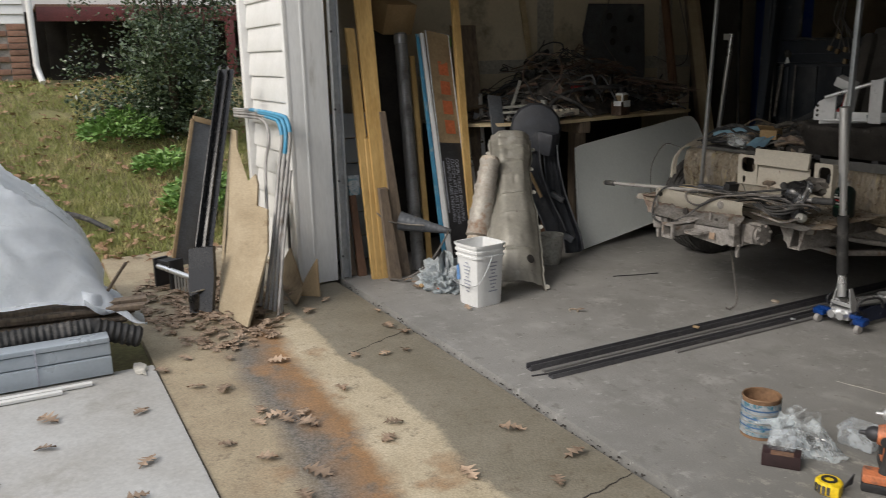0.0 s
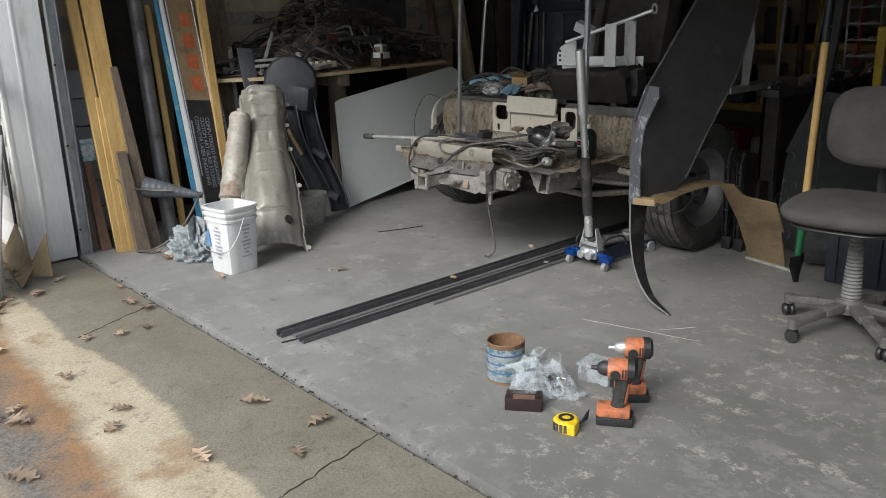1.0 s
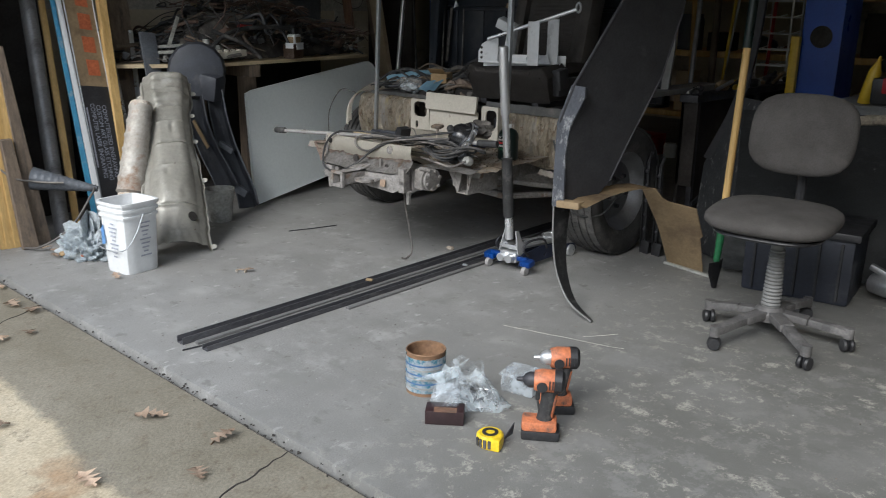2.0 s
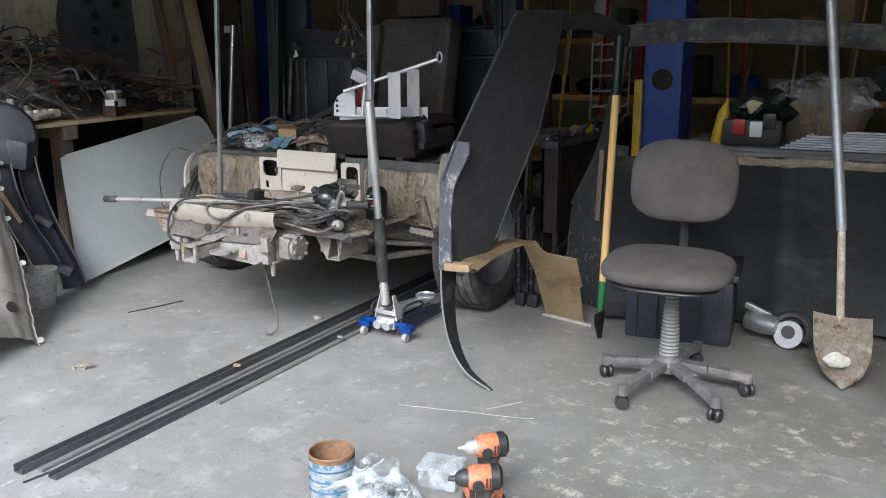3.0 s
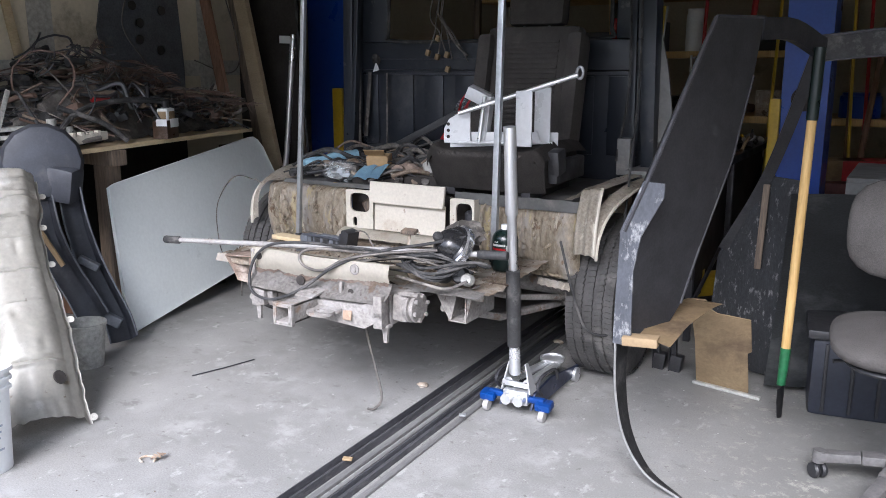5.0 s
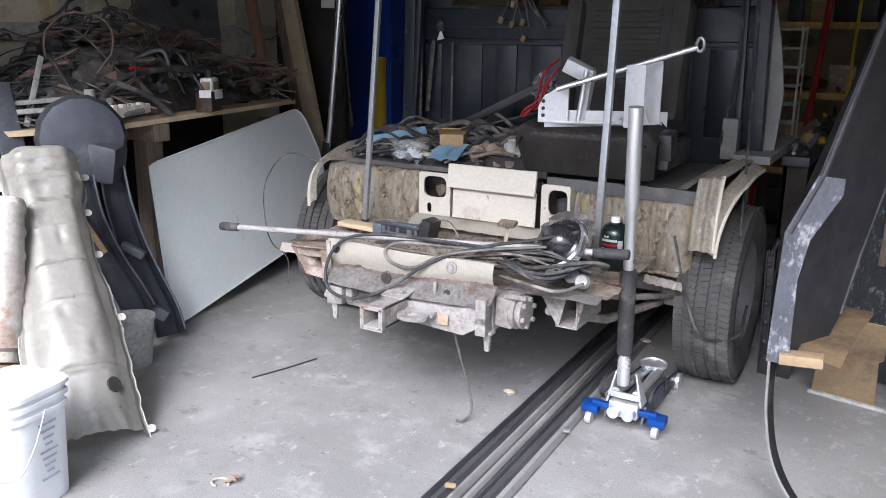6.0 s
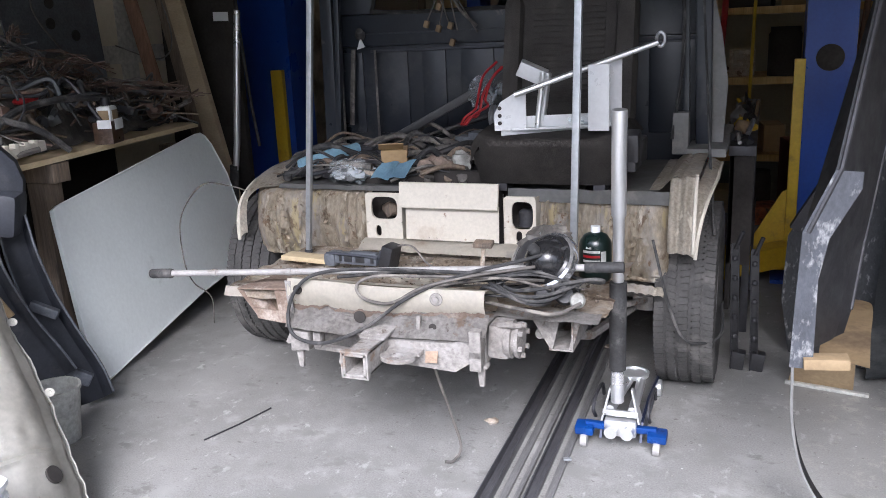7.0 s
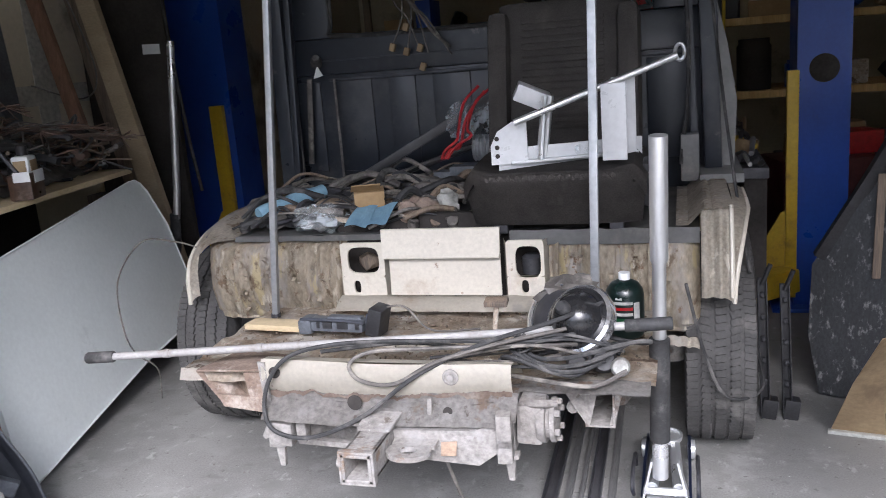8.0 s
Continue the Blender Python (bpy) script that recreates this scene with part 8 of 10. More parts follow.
    quad_board("yellow_post", (-0.42, 1.03, 2.1), (-0.42, 1.075, 2.1), (0.04, 0.905, 0.0), (0.04, 0.96, 0.0), (-0.04, 0, 0), "pine", "long yellow wooden post leaning upright", g)
    bm = B()
    blob(bm, (-0.36, 0.985, 1.43), (0.02, 0.02, 0.045), 1, 0.3, 2)
    solo("green_tie", bm, M["fern"], "lime green plastic tie on the post", "tie", at=(-0.36, 0.985, 1.40))
    quad_board("white_tube_strip", (-0.30, 1.06, 0.9), (-0.30, 1.08, 0.9), (0.02, 0.98, 0.30), (0.02, 1.0, 0.30), (-0.01, 0, 0), "alu", "thin bright metal strip leaning upright", g)
    # darker things further in
    quad_board("dark_board", (-0.55, 1.10, 1.55), (-0.55, 1.30, 1.55), (-0.12, 1.0, 0.0), (-0.12, 1.18, 0.0), (-0.02, 0, 0), "weathered", "dark stained board leaning in the shadow", g)
    quad_board("brown_sheet", (-0.62, 0.42, 1.95), (-0.62, 0.75, 1.85), (-0.45, 0.42, 0.0), (-0.45, 0.80, 0.0), (-0.015, 0, 0), "void", "dark brown panel standing by the wall", g)
    bm = B()
    box(bm, (-0.50, 0.62, 1.62), (0.22, 0.25, 0.20), turn(0, 20, 15), 0.006)
    solo("cardboard_box", bm, M["card"], "brown cardboard box wedged on top of the boards", "box", at=(-0.5, 0.62, 1.52))
    # stacked grey door sections by the track
    for k in range(6):
        bm = B()
        box(bm, (-0.42, 0.25, 0.09 + 0.165 * k), (0.04, 0.40, 0.158), None, 0.008)
        solo("door_section", bm, M["grey_box"], "grey ribbed panel section stacked by the wall", "panel", "stacked panel sections", at=(-0.42, 0.25, 0.01 + 0.165 * k))
    # grey cone and rag
    t = thing("plastic_cone", (0.18, 0.46, 0.2), "dark grey plastic cone wedged among the boards", "cone")
    bm = B()
    ca, cb = Vector((0.09, 0.375, 0.345)), Vector((0.30, 0.62, 0.285))
    tube(bm, [ca.lerp(cb, i / 60) for i in range(61)], [0.060 - 0.045 * i / 60 + (0.0015 if i % 6 < 2 else 0.0) for i in range(61)], 22)
    part("cone", bm, M["grey_plastic"], t)
    t = thing("crumpled_rag", (0.45, 0.45, 0.0), "crumpled pale blue plastic rag on the floor", "rag")
    bm = B()
    def rag(u, w):
        a = u * 2 * math.pi
        c, s = math.cos(a), math.sin(a)
        fold = abs(noise.noise((c * 3.2, s * 3.2, w * 3.5))) * 0.5 + abs(noise.noise((c * 7, s * 7, w * 7))) * 0.25
        r = 0.185 * (1 - w ** 2.6) ** 0.6 * (0.78 + fold)
        return Vector((0.50 + r * c, 0.47 + r * 0.8 * s, 0.003 + (0.175 + 0.06 * noise.noise((c * 2, s * 2, 4))) * w * (0.75 + fold)))
    sheet(bm, rag, 110, 44, 0.0015)
    part("rag", bm, M["rag"], t)
    t = thing("paper_scraps", (0.55, 0.38, 0.0), "tan paper scraps and an orange bit beside the rag", "scraps")
    for x, y, z, m, s in ((0.60, 0.385, 0.03, "orange", 0.022), (0.52, 0.36, 0.015, "card", 0.03), (0.45, 0.34, 0.015, "card", 0.025), (0.62, 0.62, 0.24, "hardboard", 0.09)):
        bm = B()
        blob(bm, (x, y, z), (s, s * 0.8, s * 0.5), int(x * 100), 0.45, 2)
        part("scrap", bm, M[m], t)


leaning_stack()


def hood_panel():
    t = thing("pale_green_panel", (0.19, 1.69, 0.0), "large pale grey-green flat panel leaning on the bench", "panel")
    c = [Vector(p) for p in ((0.1875, 1.687, 0.004), (0.025, 2.60, 0.11), (-0.03, 2.95, 0.13), (-0.075, 3.12, 0.22), (-0.109, 3.19, 0.33), (-0.165, 3.16, 0.60), (-0.195, 3.09, 0.77), (-0.203, 3.055, 0.815),
                             (-0.205, 3.02, 0.835), (-0.200, 2.97, 0.835), (0.005, 1.81, 0.707), (0.012, 1.775, 0.695), (0.02, 1.77, 0.66))]
    n = (c[1] - c[0]).cross(c[10] - c[0]).normalized()
    if n.x > 0:
        n = -n
    bm = B()
    plate(bm, c, n * 0.018)
    panel = part("panel", bm, M["panel_green"], t)
    bm = B()
    tube(bm, [q - n * 0.001 for q in c], 0.004, 6, True)
    part("rolled_edge", bm, M["panel_green"], panel)


hood_panel()


# ---- bench along the side wall ----
def bench():
    t = thing("workbench", (-0.4, 2.0, 0.0), "rough plywood workbench on timber legs", "workbench")
    bm = B()
    plate(bm, [(-0.25, 1.00, 0.868), (-0.10, 1.22, 0.868), (0.035, 1.57, 0.868), (-0.225, 3.04, 0.868), (-0.84, 3.04, 0.868), (-0.84, 1.0, 0.868)], (0, 0, 0.022))
    part("top", bm, M["plywood"], t)
    for x, y in ((-0.10, 1.86), (-0.34, 2.95), (-0.35, 1.1), (-0.78, 1.9)):
        bm = B()
        span(bm, (x - 0.045, y - 0.045, 0.0), (x + 0.045, y + 0.045, 0.79), 0.004)
        part("leg", bm, M["weathered"], t)
    bm = B()
    beam(bm, (0.0, 1.86, 0.828), (-0.80, 1.86, 0.828), 0.075, 0.085, Z, 0.004)
    part("bearer", bm, M["weathered"], t)
    # near-black sheet added as the shade under the bench
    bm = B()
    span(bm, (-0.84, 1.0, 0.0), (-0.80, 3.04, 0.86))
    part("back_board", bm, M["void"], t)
    bm = B()
    box(bm, (-0.25, 1.95, 0.08), (0.4, 0.3, 0.16), turn(0, 0, 12), 0.006)
    solo("storage_box", bm, M["redwood"], "dark red box stored under the bench", "box", at=(-0.25, 1.95, 0))
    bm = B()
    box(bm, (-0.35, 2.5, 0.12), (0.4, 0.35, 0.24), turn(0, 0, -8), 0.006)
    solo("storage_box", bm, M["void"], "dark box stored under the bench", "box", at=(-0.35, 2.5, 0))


bench()


def bench_heap():
    rnd = random.Random(44)

    def top(x, y):
        q = 0.42 * math.exp(-((y - 1.92) / 0.38) ** 2) + 0.13 * math.exp(-((y - 2.55) / 0.4) ** 2) + 0.06
        return 0.89 + q * min(1, max(0.12, (0.0 - x) / 0.30))

    def spot():
        y = rnd.uniform(1.12, 2.98)
        edge = 0.035 - 0.177 * (y - 1.57) if y > 1.57 else 0.035 - 0.40 * (1.57 - y)
        return rnd.uniform(-0.78, edge - 0.10), y
    mats = [M["cable"], M["dusty_black"], M["black_rubber"], M["dusty_black"], M["dark_steel"], M["copper_wire"], M["weathered"]]
    for i in range(290):
        x, y = spot()
        z = 0.90 + (top(x, y) - 0.90) * rnd.random() ** 0.5
        bm = B()
        r = rnd.choice((0.003, 0.004, 0.004, 0.005, 0.006, 0.008, 0.012))
        if i % 5 == 0:
            R = rnd.uniform(0.07, 0.17)
            m = at(x, y, z, rnd.uniform(-30, 50), rnd.uniform(-40, 60), 0)
            pts = [m @ Vector((R * math.cos(a) * rnd.uniform(0.9, 1.1), R * math.sin(a), 0.01 * math.sin(2 * a))) for a in (2 * math.pi * k / 18 for k in range(15 + 3 * (i % 2)))]
            pts = [Vector((p.x, p.y, max(0.897, p.z))) for p in pts]
        else:
            a, ln = rnd.uniform(0, 3.14), rnd.uniform(0.12, 0.5)
            dx, dy = math.cos(a) * ln / 2, math.sin(a) * ln / 2
            ctl = [(x - dx, y - dy), (x - dx * 0.3 + rnd.uniform(-0.06, 0.06), y - dy * 0.3 + rnd.uniform(-0.06, 0.06)), (x + dx * 0.4 + rnd.uniform(-0.06, 0.06), y + dy * 0.4 + rnd.uniform(-0.06, 0.06)), (x + dx, y + dy)]
            pts = curve([(max(-0.82, min(0.03, px)), py, max(0.898, min(z, top(px, py)) + rnd.uniform(-0.02, 0.05))) for px, py in ctl], 6)
        tube(bm, pts, r, 6)
        solo("wiring_hose", bm, rnd.choice(mats), "tangled dusty black hose or wiring heaped on the bench", "hose", "hoses heaped on the bench", at=pts[0])
    for i in range(80):
        x, y = spot()
        z = 0.895 + (top(x, y) - 0.90) * rnd.random() * 0.8
        bm = B()
        sx, sy, sz = rnd.uniform(0.04, 0.16), rnd.uniform(0.02, 0.06), rnd.uniform(0.015, 0.05)
        if i % 3 == 0:
            blob(bm, (x, y, z + sz), (sx * 0.6, sy, sz), i, 0.4, 2)
        elif i % 3 == 1:
            box(bm, (x, y, z + sz / 2), (sx, sy, sz), turn(rnd.uniform(-25, 25), rnd.uniform(-25, 25), rnd.uniform(0, 180)), 0.005)
        else:
            m = at(x, y, z + sy, rnd.uniform(60, 100), 0, rnd.uniform(0, 180))
            lathe(bm, [(0.0, 0), (sy * 0.7, 0.0), (sy * 0.7, sz), (sy * 0.4, sz), (sy * 0.4, sx * 0.7), (0, sx * 0.7)], m, 12)
        k = M["pale_part"] if i % 5 == 0 else rnd.choice(mats + [M["dark_steel"], M["steel"], M["weathered"]])
        solo("salvaged_part", bm, k, "dusty salvaged car part in the heap on the bench", "car part", "salvaged parts on the bench", at=(x, y, z))
    # bundles of thin brown wire, each lying in the same bend
    for i in range(18):
        x, y = rnd.uniform(-0.55, -0.20), rnd.uniform(2.05, 2.85)
        a, ln = rnd.uniform(0.6, 2.3), rnd.uniform(0.25, 0.5)
        base = Vector((x, y, top(x, y) + 0.01))
        d = Vector((math.cos(a) * ln / 2, math.sin(a) * ln / 2, 0))
        bm = B()
        for k in range(7):
            j = Vector((rnd.gauss(0, 0.012), rnd.gauss(0, 0.012), rnd.gauss(0, 0.008)))
            pts = [base - d + j, base - d * 0.4 + j * 1.5 + Z * 0.035, base + d * 0.4 - j + Z * 0.03, base + d + j * 2]
            tube(bm, curve([Vector((max(-0.83, p.x), min(3.0, p.y), max(0.9, p.z))) for p in pts], 6), 0.0026, 5)
        tagged(solo("wire_bundle", bm, M["copper_wire"] if i % 3 else M["cable"], "bundle of thin brown wires on the heap", "wiring", "wire bundles on the bench", at=base), kind="stuff")
    # the dense mass below the hoses
    bm = B()
    def mass(u, w):
        x, y = -0.83 + 0.80 * u, 1.10 + 1.88 * w
        edge = 0.0 - 0.177 * max(0, y - 1.57) - 0.40 * max(0, 1.57 - y)
        x = -0.83 + (edge - 0.10 + 0.83) * u
        h = (top(x, y) - 0.90) * 0.60 * min(1, (1 - u) * 4) + 0.02 * noise.noise((x * 14, y * 14, 3)) + 0.02 * noise.noise((x * 30, y * 30, 3))
        return Vector((x, y, 0.893 + max(0.0, h)))
    sheet(bm, mass, 40, 70, 0)
    solo("parts_heap", bm, M["cable"], "dense heap of small dusty car parts and wiring", "heap", kind="stuff")
    # parts that stand out
    bm = B()
    tube(bm, curve([(0.0, 1.50, 0.93), (-0.08, 1.72, 1.06), (-0.10, 2.0, 1.10), (-0.12, 2.3, 1.08)], 8), 0.014, 8)
    solo("radiator_hose", bm, M["black_rubber"], "long black radiator hose arching over the heap", "hose", at=(0, 1.5, 0.92))
    bm = B()
    tube(bm, curve([(-0.10, 1.62, 1.08), (-0.02, 1.80, 1.0), (0.02, 1.90, 0.91)], 8), 0.013, 8)
    solo("radiator_hose", bm, M["black_rubber"], "black radiator hose drooping over the bench edge", "hose", at=(-0.1, 1.62, 1.0))
    for (a, b, w) in (((-0.16, 1.28, 0.955), (-0.04, 1.62, 0.965), 0.035), ((-0.20, 1.25, 0.985), (-0.10, 1.58, 1.0), 0.03)):
        t = thing("wiper_linkage", a, "pale grey metal linkage bar on the bench", "linkage")
        bm = B()
        beam(bm, a, b, w, 0.018, X, 0.004)
        part("bar", bm, M["pale_part"], t)
        bm = B()
        lathe(bm, [(0.0, 0), (0.022, 0.0), (0.022, 0.03), (0.0, 0.03)], at(*b), 12)
        part("pivot", bm, M["pale_part"], t)
    t = thing("cream_bracket", (0.0, 1.66, 0.93), "cream plastic bracket strip on the bench edge", "bracket")
    bm = B()
    beam(bm, (0.02, 1.56, 0.93), (-0.01, 1.80, 0.945), 0.04, 0.03, Z, 0.005)
    for k in range(4):
        box(bm, (0.015 - 0.006 * k, 1.60 + 0.05 * k, 0.955), (0.03, 0.02, 0.03), None, 0.003)
    part("bracket", bm, M["cream"], t)
    t = thing("plastic_stick", (-0.05, 1.3, 0.95), "slim pale stick standing out of the heap", "stick")
    bm = B()
    beam(bm, (-0.13, 1.30, 0.90), (-0.28, 1.50, 1.16), 0.022, 0.008, Y, 0.002)
    part("stick", bm, M["pale_part"], t)
    bm = B()
    blob(bm, (-0.22, 1.95, 1.10), (0.05, 0.05, 0.02), 2, 0.3, 2)
    solo("red_plastic_piece", bm, M["red"], "red plastic cap in the heap", "cap", at=(-0.22, 1.95, 1.09))
    # amber-brown bottle with white label
    t = thing("brown_bottle", (-0.085, 2.235, 0.89), "brown plastic bottle with white label on the bench", "bottle")
    m = at(-0.085, 2.235, 0.892, 0, 0, 20)
    bm = B()
    q = m.to_3x3().to_4x4()
    box(bm, m @ Vector((0, 0, 0.048)), (0.085, 0.125, 0.096), q, 0.010)
    part("body", bm, M["brown_glass"], t)
    bm = B()
    box(bm, m @ Vector((0, 0.012, 0.125)), (0.066, 0.085, 0.070), q, 0.016)
    part("shoulder", bm, M["pail"], t, "off-white upper half")
    bm = B()
    box(bm, m @ Vector((0.0335, 0.012, 0.122)), (0.002, 0.058, 0.040), q, 0.0005)
    box(bm, m @ Vector((0.0, -0.031, 0.122)), (0.045, 0.002, 0.040), q, 0.0005)
    part("label", bm, M["hardboard"], t, "faded tan label")
    bm = B()
    box(bm, m @ Vector((0.0435, 0.016, 0.082)), (0.002, 0.085, 0.045), q, 0.0005)
    box(bm, m @ Vector((0.012, -0.0635, 0.086)), (0.06, 0.002, 0.036), q, 0.0005)
    part("label", bm, M["pail"], t, "torn white label")
    bm = B()
    lathe(bm, [(0.020, 0.155), (0.018, 0.17), (0.019, 0.172), (0.019, 0.196), (0.0, 0.198)], m @ at(0, 0.01, 0), 14)
    part("cap", bm, M["black_plastic"], t)


bench_heap()


def side_wall_things():
    quad_board("leaning_timber", (-0.645, 3.30, 2.0), (-0.545, 3.30, 2.0), (-0.225, 3.30, 0.0), (-0.115, 3.30, 0.0), (0, 0.04, 0), "aged_ply", "tall old pine timber leaning at the bench end", "timbers by the bench")
    quad_board("leaning_timber", (-0.84, 3.22, 1.9), (-0.77, 3.22, 1.9), (-0.52, 3.10, 0.892), (-0.44, 3.10, 0.892), (0, 0.03, 0), "redwood", "reddish board leaning by the bench end", "timbers by the bench")
    quad_board("leaning_timber", (-0.80, 3.40, 2.1), (-0.66, 3.40, 2.1), (-0.42, 3.42, 0.0), (-0.30, 3.42, 0.0), (0, 0.03, 0), "weathered", "weathered dark board leaning by the bench end", "timbers by the bench")
    t = thing("dark_pressed_panel", (-0.78, 2.75, 1.0), "dark grey pressed panel with holes leaning on the wall", "panel")
    bm = B()
    plate(bm, [(-0.72, 2.42, 1.05), (-0.72, 2.98, 0.98), (-0.80, 3.06, 1.25), (-0.83, 3.06, 1.72), (-0.83, 2.50, 1.72), (-0.81, 2.43, 1.48)], (-0.012, 0, 0))
    p = part("panel", bm, M["grey_plastic"], t)
    for y, z in ((2.68, 1.62), (2.72, 1.52), (2.70, 1.42), (2.85, 1.36), (2.90, 1.60)):
        bm = B()
        lathe(bm, [(0.028, 0), (0.028, 0.006), (0.0, 0.006)], at(-0.803 + (1.62 - z) * 0.11, y, z, 0, 90, 0), 14)
        part("hole", bm, M["void"], p)
    loose_cable([(-0.70, 2.6, 1.75), (-0.68, 2.5, 1.5), (-0.66, 2.62, 1.3), (-0.60, 2.7, 1.15)], 0.004, M["cable"], "thin wire hanging on the dark panel")
    loose_cable([(-0.55, 3.18, 1.75), (-0.45, 3.2, 1.35), (-0.55, 3.2, 1.22), (-0.75, 3.1, 1.30)], 0.004, M["cable"], "thin wire round the timbers")
    bm = B()
    beam(bm, (-0.82, 1.95, 1.2), (-0.83, 1.86, 1.8), 0.05, 0.015, Y, 0.003)
    solo("pale_stick", bm, M["plywood"], "pale wooden stick leaning on the drywall", "stick", at=(-0.82, 1.95, 1.2))
    t = thing("breaker_bar", (-0.14, 3.3, 0.0), "steel bar with black grip standing on end", "bar")
    bm = B()
    tube(bm, [(-0.235, 3.3, 0.40), (-0.175, 3.3, 0.74), (-0.087, 3.3, 1.455)], 0.018, 10)
    part("bar", bm, M["alu"], t)
    bm = B()
    tube(bm, [(-0.27, 3.3, 0.0), (-0.235, 3.3, 0.40), (-0.205, 3.3, 0.62)], 0.026, 10)
    part("grip", bm, M["black_rubber"], t)
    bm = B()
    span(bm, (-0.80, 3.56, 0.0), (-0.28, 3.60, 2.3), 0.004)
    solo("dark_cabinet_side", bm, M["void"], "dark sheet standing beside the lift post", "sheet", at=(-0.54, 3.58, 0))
    bm = B()
    box(bm, (-0.37, 3.553, 1.435), (0.10, 0.004, 0.05), turn(0, 2, 0), 0.001)
    solo("white_tag", bm, M["pail"], "small white tag on the dark sheet", "tag", at=(-0.37, 3.553, 1.41))
    loose_cable([(-0.28, 3.55, 2.2), (-0.25, 3.54, 1.5), (-0.22, 3.54, 1.0), (-0.16, 3.5, 0.7)], 0.009, M["black_rubber"], "black cable hanging down the lift post")


side_wall_things()


def lift_post(x0, x1, y, yellow_x, s, guard=0.05):
    t = thing("lift_post", ((x0 + x1) / 2, y, 0.0), "tall blue vehicle lift post with yellow arm", "lift post", "lift posts")
    bm = B()
    plate(bm, [(x0, y, 0.02), (x1, y, 0.02), (x1, y + 0.28, 0.02), (x1 - 0.02, y + 0.28, 0.02), (x1 - 0.02, y + 0.02, 0.02), (x0 + 0.02, y + 0.02, 0.02), (x0 + 0.02, y + 0.28, 0.02), (x0, y + 0.28, 0.02)], (0, 0, 2.7))
    part("column", bm, M["blue"], t)
    bm = B()
    span(bm, (x0 - 0.1, y - 0.08, 0.0), (x1 + 0.1, y + 0.36, 0.02), 0.004)
    part("base_plate", bm, M["blue"], t)
    bm = B()
    span(bm, (yellow_x, y - 0.045, 0.10), (yellow_x + guard, y - 0.005, 1.10), 0.006)
    part("carriage_guard", bm, M["yellow"], t)
    bm = B()
    beam(bm, (yellow_x + 0.03, y - 0.05, 0.16), (yellow_x + s * 0.30, y - 0.28, 0.13), 0.11, 0.11, Z, 0.01)
    lathe(bm, [(0.0, 0), (0.06, 0.0), (0.06, 0.04), (0.035, 0.05), (0.0, 0.05)], at(yellow_x + s * 0.28, y - 0.26, 0.18), 18)
    plate(bm, [(yellow_x + 0.05, y - 0.03, 0.06), (yellow_x - 0.14, y - 0.03, 0.06), (yellow_x - 0.14, y - 0.03, 0.24), (yellow_x - 0.02, y - 0.03, 0.46), (yellow_x + 0.05, y - 0.03, 0.50)], (0, 0.02, 0))
    part("lift_arm", bm, M["yellow"], t)
    return t


lp = lift_post(2.735, 2.955, 3.75, 2.69, -1)
bm = B()
lathe(bm, [(0.062, 0), (0.062, 0.004), (0.0, 0.004)], at(2.845, 3.748, 1.10, 90, 0, 0), 28)
part("access_hole", bm, M["void"], lp)
bm = B()
box(bm, (2.83, 3.746, 1.78), (0.13, 0.003, 0.10), None, 0)
part("notice", bm, M["pail"], lp)
lift_post(-0.70, -0.33, 4.2, -0.455, 1, 0.085)


